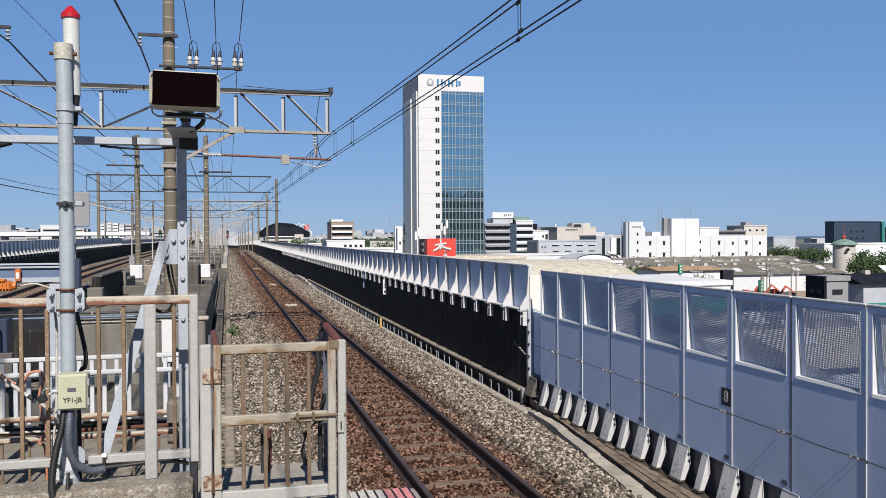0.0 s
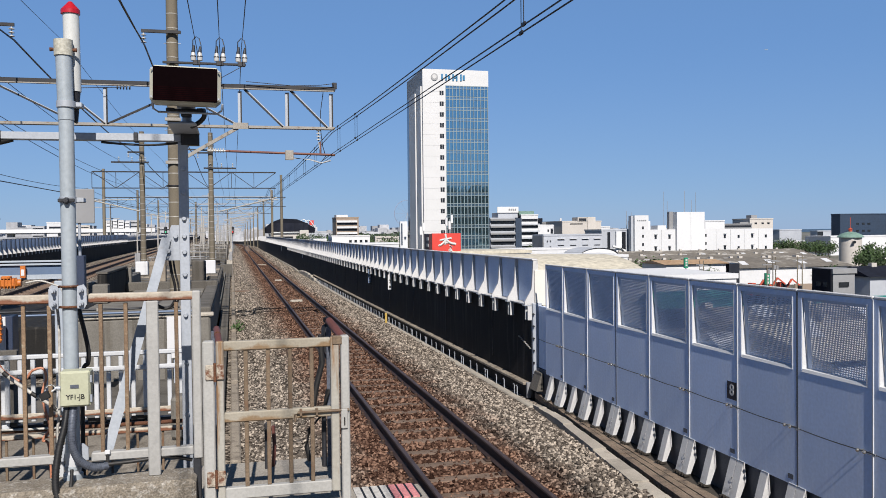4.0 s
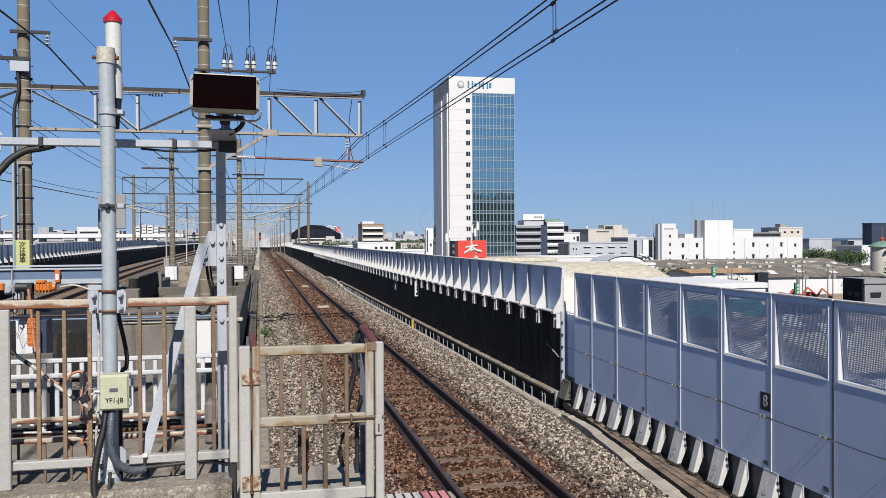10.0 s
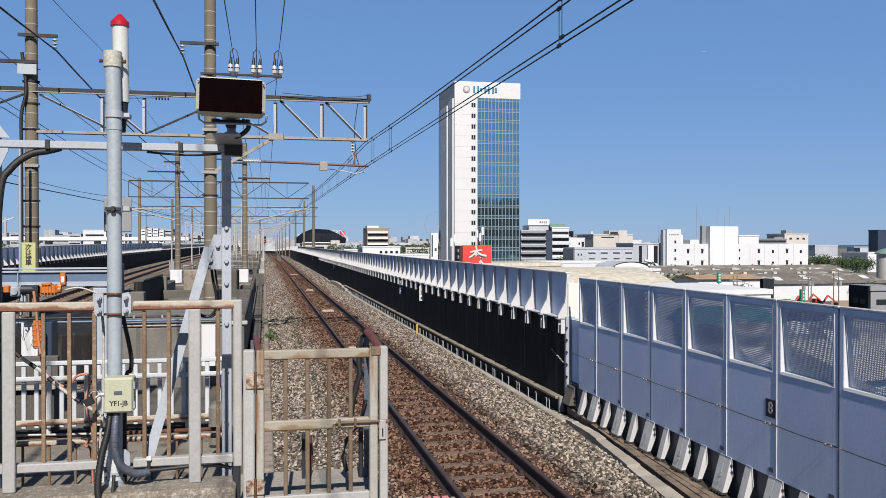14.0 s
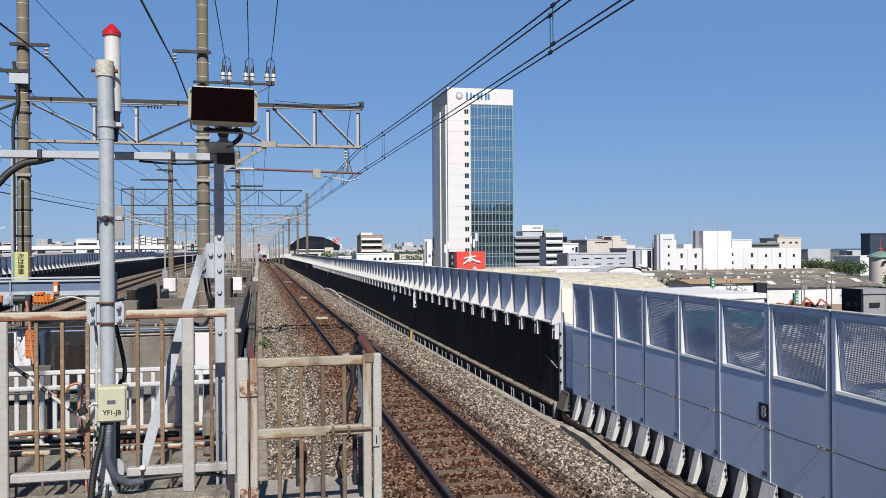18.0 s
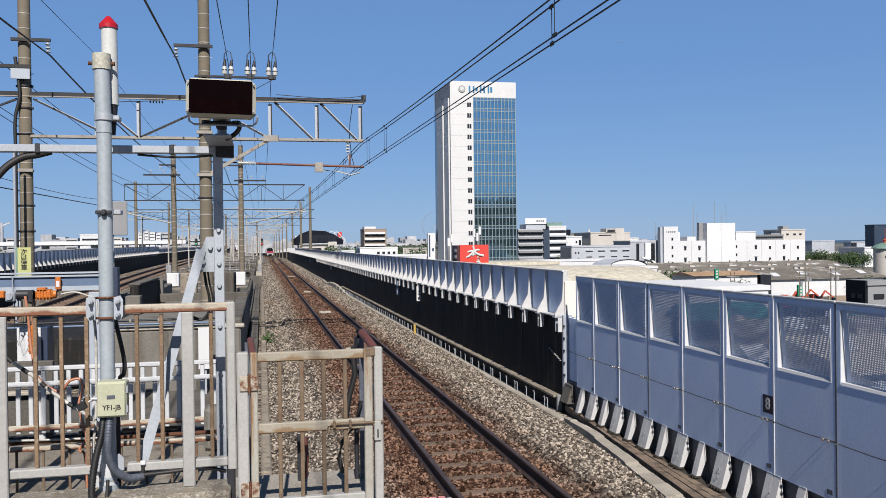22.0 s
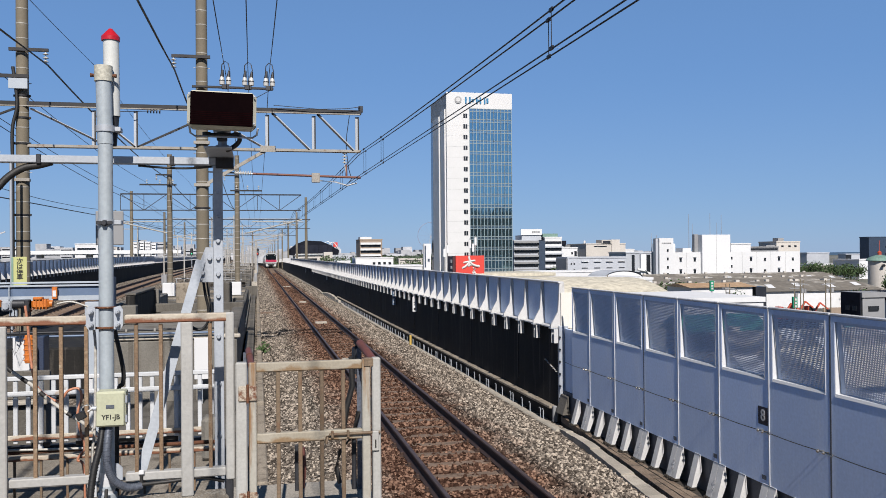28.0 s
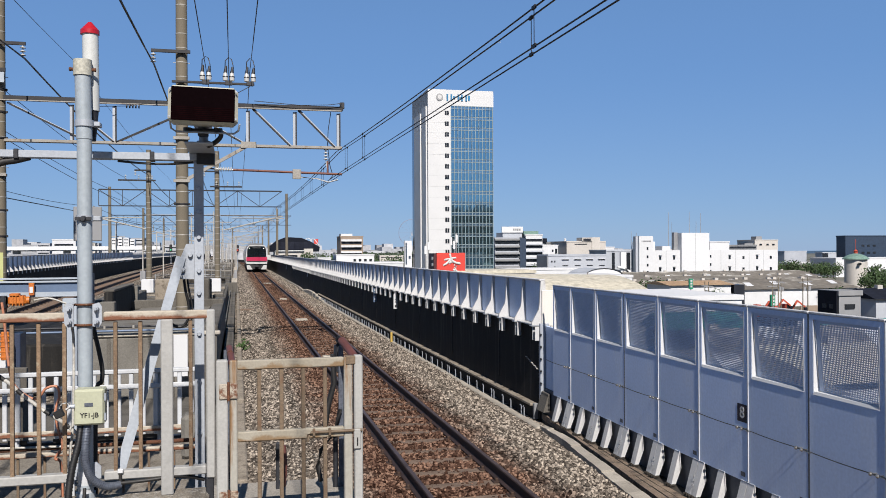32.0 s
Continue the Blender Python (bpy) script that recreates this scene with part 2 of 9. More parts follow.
    if bump:
        bp = N("ShaderNodeBump")
        bp.inputs["Strength"].default_value, bp.inputs["Distance"].default_value = bump, 0.01
        L(small.outputs["Fac"], bp.inputs["Height"])
        L(bp.outputs["Normal"], b.inputs["Normal"])
    return mt


def glass_mat(name, tint, rough=0.06):
    mt = bpy.data.materials.new(name)
    mt.use_nodes = True
    nt = mt.node_tree
    b = nt.nodes["Principled BSDF"]
    tc, ns, rp = nt.nodes.new("ShaderNodeTexCoord"), nt.nodes.new("ShaderNodeTexNoise"), nt.nodes.new("ShaderNodeMapRange")
    ns.inputs["Scale"].default_value = 0.6
    rp.inputs["To Min"].default_value, rp.inputs["To Max"].default_value = rough * 0.6, rough * 1.5
    nt.links.new(tc.outputs["Object"], ns.inputs["Vector"])
    nt.links.new(ns.outputs["Fac"], rp.inputs["Value"])
    nt.links.new(rp.outputs["Result"], b.inputs["Roughness"])
    b.inputs["Base Color"].default_value = (*tint, 1)
    b.inputs["Metallic"].default_value = 0.95
    return mt


def glow(name, colour, strength):
    mt = bpy.data.materials.new(name)
    mt.use_nodes = True
    b = mt.node_tree.nodes["Principled BSDF"]
    b.inputs["Base Color"].default_value = (*colour, 1)
    b.inputs["Emission Color"].default_value, b.inputs["Emission Strength"].default_value = (*colour, 1), strength
    return mt


RUST = (0.20, 0.075, 0.03)
M = {
    "concrete": pm("concrete", (0.29, 0.275, 0.245), (0.22, 0.208, 0.185), 1.6, 0.9, bump=0.4, fine=45, grain=0.15, stain=(0.17, 0.15, 0.12), stain_amt=0.36, stain_scale=2.2, streak=True),
    "concrete_pale": pm("concrete_pale", (0.66, 0.61, 0.53), (0.52, 0.48, 0.41), 2.5, 0.9, bump=0.5, fine=60, grain=0.15, stain=(0.2, 0.18, 0.15), stain_amt=0.3, stain_scale=4, vary=0.12),
    "concrete_rough": pm("concrete_rough", (0.38, 0.335, 0.27), (0.24, 0.205, 0.16), 7, 0.95, bump=0.9, fine=90, stain=(0.5, 0.47, 0.42), stain_amt=0.42, stain_scale=28, grain=0.4),
    "pole_concrete": pm("pole_concrete", (0.28, 0.24, 0.175), (0.225, 0.195, 0.145), 0.9, 0.88, bump=0.15, fine=40, grain=0.1, stain=(0.36, 0.33, 0.27), stain_amt=0.2, stain_scale=3, vary=0.08),
    "ring_white": pm("ring_white", (0.62, 0.6, 0.55), (0.42, 0.4, 0.36), 9, 0.7, bump=0.1),
    "ballast_bed": None,
    "rail_side": pm("rail_side", (0.05, 0.03, 0.028), (0.08, 0.046, 0.04), 3, 0.72, 0.2, bump=0.3, fine=50, stain=(0.11, 0.05, 0.03), stain_amt=0.3, stain_scale=3),
    "rail_top": pm("rail_top", (0.20, 0.14, 0.12), (0.13, 0.09, 0.08), 5, 0.5, 0.5, bump=0.02),
    "sleeper": pm("sleeper", (0.29, 0.205, 0.152), (0.18, 0.122, 0.087), 6, 0.95, bump=0.6, fine=70, stain=(0.15, 0.10, 0.075), stain_amt=0.35, stain_scale=9, vary=0.15),
    "clip": pm("clip", (0.09, 0.05, 0.035), (0.06, 0.035, 0.028), 9, 0.8, 0.3, bump=0.2),
    "panel_blue": pm("panel_blue", (0.88, 1.05, 1.38), (0.81, 0.98, 1.31), 1.3, 0.62, 0.1, bump=0.05, fine=30, stain=(0.95, 1.09, 1.36), stain_amt=0.40, stain_scale=5, streak=True, vary=0.05, grain=0.06),
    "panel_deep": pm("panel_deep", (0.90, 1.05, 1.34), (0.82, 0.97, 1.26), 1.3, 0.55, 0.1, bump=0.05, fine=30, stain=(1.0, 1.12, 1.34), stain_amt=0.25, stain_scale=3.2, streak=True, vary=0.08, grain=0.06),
    # left barrier's copy of the panel paint, brightened in place of missing light
    "panel_left_lit": pm("panel_left_lit", (1.2, 1.36, 1.6), (1.1, 1.26, 1.5), 1.3, 0.45, 0.0, bump=0.05, fine=30, vary=0.06, grain=0.05),
    "panel_edge": pm("panel_edge", (0.86, 0.87, 0.89), (0.78, 0.79, 0.82), 4, 0.5, 0.0, bump=0.05, stain=(0.36, 0.36, 0.37), stain_amt=0.2, stain_scale=8, grain=0.08),
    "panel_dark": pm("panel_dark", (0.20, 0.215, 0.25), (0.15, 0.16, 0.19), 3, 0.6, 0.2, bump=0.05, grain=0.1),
    "rib_white": pm("rib_white", (0.82, 0.825, 0.83), (0.7, 0.71, 0.72), 6, 0.6, 0.1, bump=0.08, stain=(0.5, 0.49, 0.47), stain_amt=0.18, stain_scale=4, vary=0.05, grain=0.06),
    "mesh_sheet": pm("mesh_sheet", (0.76, 0.90, 1.16), (0.68, 0.82, 1.07), 3, 0.5, 0.1, bump=0.0, grain=0.08),
    "black_wall": pm("black_wall", (0.016, 0.016, 0.017), (0.026, 0.025, 0.024), 1.0, 0.85, bump=0.25, fine=26, stain=(0.085, 0.078, 0.07), stain_amt=0.34, stain_scale=6, streak=True, spec=0.25),
    "zinc": pm("zinc", (0.60, 0.65, 0.72), (0.53, 0.58, 0.66), 6, 0.5, 0.2, bump=0.04, stain=(0.42, 0.43, 0.45), stain_amt=0.08, stain_scale=9, vary=0.05, grain=0.07),
    "zinc_matt": pm("zinc_matt", (0.52, 0.57, 0.64), (0.45, 0.50, 0.57), 6, 0.85, 0.0, bump=0.04, stain=(0.40, 0.41, 0.43), stain_amt=0.12, stain_scale=9, grain=0.07, spec=0.2),
    "pale_steel": pm("pale_steel", (0.58, 0.65, 0.73), (0.50, 0.57, 0.66), 5, 0.5, 0.05, bump=0.04, grain=0.06, stain=(0.34, 0.31, 0.28), stain_amt=0.10, stain_scale=14),
    "pole_paint": pm("pole_paint", (0.53, 0.60, 0.66), (0.47, 0.54, 0.60), 4, 0.45, 0.05, bump=0.06, fine=40, stain=(0.36, 0.36, 0.34), stain_amt=0.16, stain_scale=7, streak=True, grain=0.08),
    "cap_cream": pm("cap_cream", (0.70, 0.69, 0.60), (0.60, 0.59, 0.50), 7, 0.6, bump=0.1, stain=(0.2, 0.18, 0.14), stain_amt=0.2, stain_scale=20),
    "lamp_white": pm("lamp_white", (0.80, 0.82, 0.80), (0.74, 0.77, 0.76), 5, 0.35, bump=0.02, grain=0.04),
    "lamp_red": pm("lamp_red", (0.70, 0.018, 0.035), (0.6, 0.012, 0.028), 6, 0.35, bump=0.03, grain=0.08),
    "fence_paint": pm("fence_paint", (0.57, 0.57, 0.555), (0.49, 0.49, 0.475), 5, 0.6, bump=0.15, fine=55, stain=(0.40, 0.31, 0.21), stain_amt=0.16, stain_scale=5, streak=True, vary=0.05, grain=0.08),
    "fence_rusty": pm("fence_rusty", (0.68, 0.63, 0.53), (0.58, 0.50, 0.40), 6, 0.7, bump=0.3, fine=70, stain=(0.30, 0.115, 0.055), stain_amt=0.58, stain_scale=4, low=0.45, grain=0.12),
    "bar_rust": pm("bar_rust", (0.335, 0.225, 0.135), (0.26, 0.17, 0.105), 9, 0.8, bump=0.3, fine=90, stain=(0.46, 0.38, 0.27), stain_amt=0.30, stain_scale=14, vary=0.12),
    "gate_paint": pm("gate_paint", (0.57, 0.57, 0.55), (0.49, 0.49, 0.47), 4, 0.6, bump=0.15, fine=60, stain=(0.40, 0.27, 0.15), stain_amt=0.17, stain_scale=4.5, streak=True, vary=0.05, grain=0.08),
    "gate_bar": pm("gate_bar", (0.27, 0.195, 0.125), (0.195, 0.135, 0.085), 8, 0.7, bump=0.25, fine=80, stain=(0.20, 0.10, 0.05), stain_amt=0.34, stain_scale=10, vary=0.1),
    "gate_rail": pm("gate_rail", (0.50, 0.46, 0.375), (0.42, 0.375, 0.29), 5, 0.65, bump=0.2, fine=70, stain=(0.34, 0.225, 0.12), stain_amt=0.42, stain_scale=6, low=0.35, grain=0.1),
    "gate_stile": pm("gate_stile", (0.55, 0.535, 0.48), (0.47, 0.45, 0.39), 4, 0.6, bump=0.15, fine=60, stain=(0.36, 0.21, 0.10), stain_amt=0.36, stain_scale=16, streak=True, low=-0.22, grain=0.08),
    "hinge_paint": pm("hinge_paint", (0.62, 0.57, 0.48), (0.5, 0.4, 0.3), 20, 0.7, bump=0.4, fine=90, stain=(0.22, 0.085, 0.04), stain_amt=0.5, stain_scale=26),
    "concrete_tan": pm("concrete_tan", (0.46, 0.40, 0.32), (0.35, 0.30, 0.24), 2.2, 0.95, bump=0.6, fine=60, stain=(0.22, 0.18, 0.135), stain_amt=0.42, stain_scale=5, grain=0.3),
    "concrete_dark": pm("concrete_dark", (0.21, 0.195, 0.17), (0.125, 0.115, 0.10), 0.9, 0.95, bump=0.5, fine=40, stain=(0.10, 0.09, 0.075), stain_amt=0.42, stain_scale=1.6, streak=True, vary=0.15),
    "concrete_walk": pm("concrete_walk", (0.37, 0.33, 0.275), (0.27, 0.24, 0.195), 2.2, 0.95, bump=0.6, fine=60, stain=(0.15, 0.125, 0.095), stain_amt=0.42, stain_scale=4, grain=0.3),
    "mud": pm("mud", (0.07, 0.058, 0.045), (0.04, 0.033, 0.026), 4, 0.95, bump=0.5, fine=40, stain=(0.2, 0.17, 0.13), stain_amt=0.2, stain_scale=6),
    "lid_pale": pm("lid_pale", (0.60, 0.55, 0.47), (0.46, 0.42, 0.36), 2.5, 0.9, bump=0.4, fine=60, grain=0.15, stain=(0.36, 0.32, 0.27), stain_amt=0.25, stain_scale=4, vary=0.15),
    "timber_brown": pm("timber_brown", (0.36, 0.275, 0.20), (0.22, 0.16, 0.115), 3, 0.95, bump=0.6, fine=60, stain=(0.09, 0.065, 0.05), stain_amt=0.42, stain_scale=5, grain=0.3),
    "chrome": pm("chrome", (0.95, 0.92, 0.86), (0.55, 0.5, 0.42), 60, 0.22, 0.8, bump=0.0, grain=0.1),
    "cream_wall": pm("cream_wall", (0.98, 0.94, 0.88), (0.93, 0.89, 0.83), 2, 0.8, bump=0.05, grain=0.05),
    "rust": pm("rust", (0.25, 0.10, 0.045), (0.15, 0.055, 0.028), 16, 0.9, 0.1, bump=0.8, fine=120, stain=(0.5, 0.42, 0.3), stain_amt=0.2, stain_scale=18),
    "rail_redbrown": pm("rail_redbrown", (0.22, 0.075, 0.06), (0.16, 0.055, 0.045), 9, 0.6, bump=0.15, fine=60, grain=0.12),
    "steel_dark": pm("steel_dark", (0.055, 0.06, 0.075), (0.04, 0.042, 0.05), 5, 0.55, 0.3, bump=0.1),
    "navy": pm("navy", (0.05, 0.08, 0.16), (0.04, 0.06, 0.12), 4, 0.5, 0.1, bump=0.05),
    "blue_steel": pm("blue_steel", (0.20, 0.29, 0.46), (0.16, 0.24, 0.39), 4, 0.5, 0.1, bump=0.04, grain=0.06, stain=(0.4, 0.44, 0.5), stain_amt=0.18, stain_scale=5),
    "box_cream": pm("box_cream", (0.66, 0.68, 0.50), (0.60, 0.62, 0.45), 7, 0.5, bump=0.08, fine=70, stain=(0.4, 0.38, 0.28), stain_amt=0.14, stain_scale=16, grain=0.06),
    "black_plastic": pm("black_plastic", (0.012, 0.012, 0.013), (0.02, 0.02, 0.02), 8, 0.5, bump=0.1),
    "black_cable": pm("black_cable", (0.014, 0.014, 0.015), (0.022, 0.021, 0.021), 6, 0.6, bump=0.15),
    "grey_conduit": pm("grey_conduit", (0.20, 0.23, 0.29), (0.14, 0.16, 0.21), 10, 0.5, 0.3, bump=0.2),
    "orange_cable": pm("orange_cable", (0.75, 0.33, 0.2), (0.62, 0.25, 0.14), 8, 0.55, bump=0.1),
    "white_cable": pm("white_cable", (0.72, 0.71, 0.67), (0.6, 0.58, 0.53), 8, 0.55, bump=0.05),
    "screen": pm("screen", (0.005, 0.003, 0.004), (0.008, 0.004, 0.005), 6, 0.9, bump=0.0, grain=0.1, spec=0.0),
    "screen_row": pm("screen_row", (0.02, 0.004, 0.005), (0.015, 0.004, 0.005), 6, 0.9, bump=0.0, spec=0.0),
    "bezel": pm("bezel", (0.70, 0.69, 0.58), (0.62, 0.61, 0.5), 7, 0.5, bump=0.06, grain=0.06, stain=(0.4, 0.38, 0.3), stain_amt=0.12, stain_scale=14),
    "white_fence": pm("white_fence", (0.77, 0.80, 0.84), (0.66, 0.69, 0.72), 5, 0.6, bump=0.06, stain=(0.45, 0.33, 0.22), stain_amt=0.13, stain_scale=9, vary=0.05, grain=0.06),
    "white_paint": pm("white_paint", (0.88, 0.90, 0.93), (0.82, 0.84, 0.87), 2, 0.55, bump=0.04, grain=0.04),
    "orange_paint": pm("orange_paint", (0.85, 0.25, 0.03), (0.7, 0.18, 0.02), 8, 0.5, bump=0.1),
    "yellow_paint": pm("yellow_paint", (0.75, 0.52, 0.12), (0.66, 0.45, 0.1), 8, 0.6, bump=0.1),
    "sign_yellow": pm("sign_yellow", (0.72, 0.74, 0.33), (0.66, 0.68, 0.28), 5, 0.5, bump=0.02, grain=0.05),
    "sign_dark": pm("sign_dark", (0.018, 0.022, 0.05), (0.025, 0.028, 0.06), 5, 0.45, bump=0.02),
    "ink_black": pm("ink_black", (0.01, 0.01, 0.012), (0.016, 0.016, 0.018), 5, 0.6, bump=0.0, grain=0.05),
    "ink_white": pm("ink_white", (0.8, 0.8, 0.8), (0.74, 0.74, 0.74), 5, 0.6, bump=0.0, grain=0.05),
    "wire": pm("wire", (0.028, 0.028, 0.034), (0.045, 0.042, 0.045), 2, 0.5, 0.4, bump=0.0),
    "truss": pm("truss", (0.50, 0.475, 0.43), (0.40, 0.375, 0.335), 2.5, 0.6, 0.25, bump=0.1, stain=(0.30, 0.19, 0.11), stain_amt=0.28, stain_scale=4),
    # dark copy of the truss steel, also painted on for shaded sides
    "truss_dark": pm("truss_dark", (0.04, 0.04, 0.045), (0.025, 0.025, 0.03), 2.5, 0.6, 0.3, bump=0.1, stain=(0.14, 0.12, 0.1), stain_amt=0.1, stain_scale=5),
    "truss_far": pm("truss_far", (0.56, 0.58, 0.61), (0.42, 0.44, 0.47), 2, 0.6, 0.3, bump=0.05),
    "insulator": pm("insulator", (0.78, 0.78, 0.76), (0.66, 0.66, 0.64), 10, 0.25, bump=0.0, grain=0.05),
    "arm_rust": pm("arm_rust", (0.30, 0.13, 0.10), (0.24, 0.10, 0.08), 3, 0.65, 0.2, bump=0.1),
    "platform": pm("platform", (0.49, 0.455, 0.40), (0.40, 0.37, 0.325), 1.2, 0.92, bump=0.5, fine=70, stain=(0.36, 0.33, 0.29), stain_amt=0.33, stain_scale=2.5),
    "mat_white": pm("mat_white", (0.76, 0.74, 0.7), (0.66, 0.64, 0.6), 7, 0.7, bump=0.1),
    "mat_red": pm("mat_red", (0.88, 0.36, 0.36), (0.80, 0.30, 0.31), 7, 0.7, bump=0.1),
    "leaf": pm("leaf", (0.09, 0.19, 0.045), (0.06, 0.14, 0.035), 6, 0.6, bump=0.1, island=0.35),
    # distance haze is put into this leaf colour
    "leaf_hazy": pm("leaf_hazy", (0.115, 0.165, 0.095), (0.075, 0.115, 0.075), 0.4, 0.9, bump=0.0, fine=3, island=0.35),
    "leaf_far": pm("leaf_far", (0.075, 0.145, 0.035), (0.045, 0.095, 0.025), 0.4, 0.8, bump=0.0, fine=3, island=0.4, vary=0.15),
    "bark": pm("bark", (0.13, 0.1, 0.075), (0.09, 0.07, 0.05), 6, 0.9, bump=0.5),
    "city_ground": pm("city_ground", (0.30, 0.28, 0.25), (0.18, 0.185, 0.145), 0.02, 0.95, bump=0.0, fine=0.3, stain=(0.06, 0.085, 0.045), stain_amt=0.45, stain_scale=0.012),
    "sea": pm("sea", (0.09, 0.17, 0.28), (0.10, 0.18, 0.30), 0.01, 0.8, bump=0.0, fine=0.2, grain=0.05, spec=0.1),
    "tower_white": pm("tower_white", (0.85, 0.86, 0.87), (0.80, 0.81, 0.82), 0.15, 0.6, bump=0.0, fine=2, grain=0.03),
    "tower_grey": pm("tower_grey", (0.46, 0.47, 0.48), (0.4, 0.41, 0.43), 0.2, 0.6, bump=0.0, fine=2, grain=0.04),
    "tower_glass": glass_mat("tower_glass", (0.27, 0.47, 0.56), 0.05),
    "tower_spandrel": glass_mat("tower_spandrel", (0.36, 0.52, 0.60), 0.15),
    "mullion": pm("mullion", (0.42, 0.52, 0.56), (0.36, 0.46, 0.5), 1, 0.45, 0.3, bump=0.0, grain=0.05),
    "dark_glass": glass_mat("dark_glass", (0.10, 0.13, 0.17), 0.08),
    "logo_blue": pm("logo_blue", (0.02, 0.27, 0.55), (0.02, 0.24, 0.5), 1, 0.5, bump=0.0, grain=0.05),
    "board_red": pm("board_red", (0.95, 0.085, 0.06), (0.88, 0.07, 0.05), 0.6, 0.45, bump=0.0, grain=0.05),
    "board_maroon": pm("board_maroon", (0.10, 0.02, 0.025), (0.08, 0.015, 0.02), 0.6, 0.5, bump=0.0),
    "roof_cream": pm("roof_cream", (0.78, 0.73, 0.60), (0.74, 0.69, 0.56), 0.05, 0.75, bump=0.0, fine=1.5, stain=(0.70, 0.64, 0.52), stain_amt=0.06, stain_scale=0.3, vary=0.04),
    "roof_ochre": pm("roof_ochre", (0.62, 0.42, 0.25), (0.52, 0.34, 0.2), 0.3, 0.8, bump=0.0, fine=2),
    "roof_grey": pm("roof_grey", (0.30, 0.27, 0.225), (0.20, 0.18, 0.155), 0.15, 0.85, bump=0.0, fine=1.2, stain=(0.58, 0.55, 0.50), stain_amt=0.38, stain_scale=0.22, vary=0.12),
    "roof_dark": pm("roof_dark", (0.020, 0.024, 0.040), (0.014, 0.017, 0.030), 0.3, 0.85, bump=0.0, fine=2, vary=0.15, spec=0.12),
    "wall_white": pm("wall_white", (0.90, 0.92, 0.95), (0.84, 0.86, 0.89), 0.1, 0.7, bump=0.0, fine=1.5, grain=0.04, stain=(0.74, 0.75, 0.77), stain_amt=0.12, stain_scale=0.4, streak=True, vary=0.04),
    "wall_brown": pm("wall_brown", (0.46, 0.36, 0.28), (0.40, 0.31, 0.24), 0.15, 0.8, bump=0.0, fine=1.5, grain=0.06),
    "wall_beige": pm("wall_beige", (0.76, 0.72, 0.67), (0.69, 0.655, 0.61), 0.15, 0.8, bump=0.0, fine=1.5, grain=0.06, vary=0.08),
    "wall_bluegrey": pm("wall_bluegrey", (0.62, 0.66, 0.73), (0.55, 0.59, 0.66), 0.15, 0.7, bump=0.0, fine=1.5, grain=0.05, vary=0.08),
    "wall_grey": pm("wall_grey", (0.40, 0.41, 0.43), (0.33, 0.34, 0.36), 0.15, 0.75, bump=0.0, fine=1.5, grain=0.06, vary=0.12),
    "wall_navy": pm("wall_navy", (0.05, 0.085, 0.15), (0.04, 0.07, 0.125), 0.2, 0.5, bump=0.0, fine=1.5, vary=0.1),
    "teal_roof": pm("teal_roof", (0.05, 0.33, 0.30), (0.04, 0.27, 0.25), 0.5, 0.6, bump=0.0, fine=2),
    "dome_green": pm("dome_green", (0.26, 0.42, 0.36), (0.21, 0.36, 0.31), 0.5, 0.7, bump=0.0, fine=2),
    "window_dark": pm("window_dark", (0.02, 0.025, 0.032), (0.035, 0.04, 0.05), 0.5, 0.25, bump=0.0, grain=0.1),
    "band_dark": pm("band_dark", (0.03, 0.035, 0.05), (0.045, 0.05, 0.065), 0.5, 0.35, bump=0.0, grain=0.1),
    "sign_green": pm("sign_green", (0.02, 0.40, 0.22), (0.02, 0.34, 0.19), 1, 0.5, bump=0.0),
    "machine_red": pm("machine_red", (0.75, 0.11, 0.05), (0.65, 0.09, 0.04), 1, 0.6, bump=0.0, vary=0.15),
    "wheel_pink": pm("wheel_pink", (0.42, 0.42, 0.52), (0.36, 0.36, 0.46), 0.05, 0.8, bump=0.0),
    # pale colour of far buildings, with the haze of distance painted in
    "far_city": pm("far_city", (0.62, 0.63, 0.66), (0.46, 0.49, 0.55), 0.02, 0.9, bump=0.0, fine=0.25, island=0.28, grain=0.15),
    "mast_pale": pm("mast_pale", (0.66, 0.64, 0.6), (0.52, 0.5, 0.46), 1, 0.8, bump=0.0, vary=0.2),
    "train_steel": pm("train_steel", (0.55, 0.56, 0.57), (0.47, 0.48, 0.5), 1.5, 0.35, 0.6, bump=0.0, grain=0.05),
    "train_front": pm("train_front", (0.74, 0.75, 0.74), (0.66, 0.67, 0.67), 1.5, 0.4, bump=0.0, grain=0.05, stain=(0.5, 0.48, 0.45), stain_amt=0.15, stain_scale=2),
    "train_red": pm("train_red", (0.72, 0.035, 0.12), (0.64, 0.03, 0.10), 1, 0.35, bump=0.0, grain=0.04),
    "train_dark": pm("train_dark", (0.02, 0.021, 0.024), (0.03, 0.03, 0.034), 1, 0.6, bump=0.0),
    "train_glass": glass_mat("train_glass", (0.10, 0.14, 0.17), 0.08),
    "lamp_green": glow("lamp_green", (0.05, 0.5, 0.25), 0.06),
    "lamp_signal_red": glow("lamp_signal_red", (0.7, 0.05, 0.04), 0.1),
    "headlight": glow("headlight", (1.0, 0.97, 0.9), 0.8),
}


# ---- ballast: grey stones, stained brown by rail dust along the track ----
TRACK_X, GAUGE_HALF, SLEEPER_STEP = 2.66, 0.566, 0.623
WALL_X = 5.34


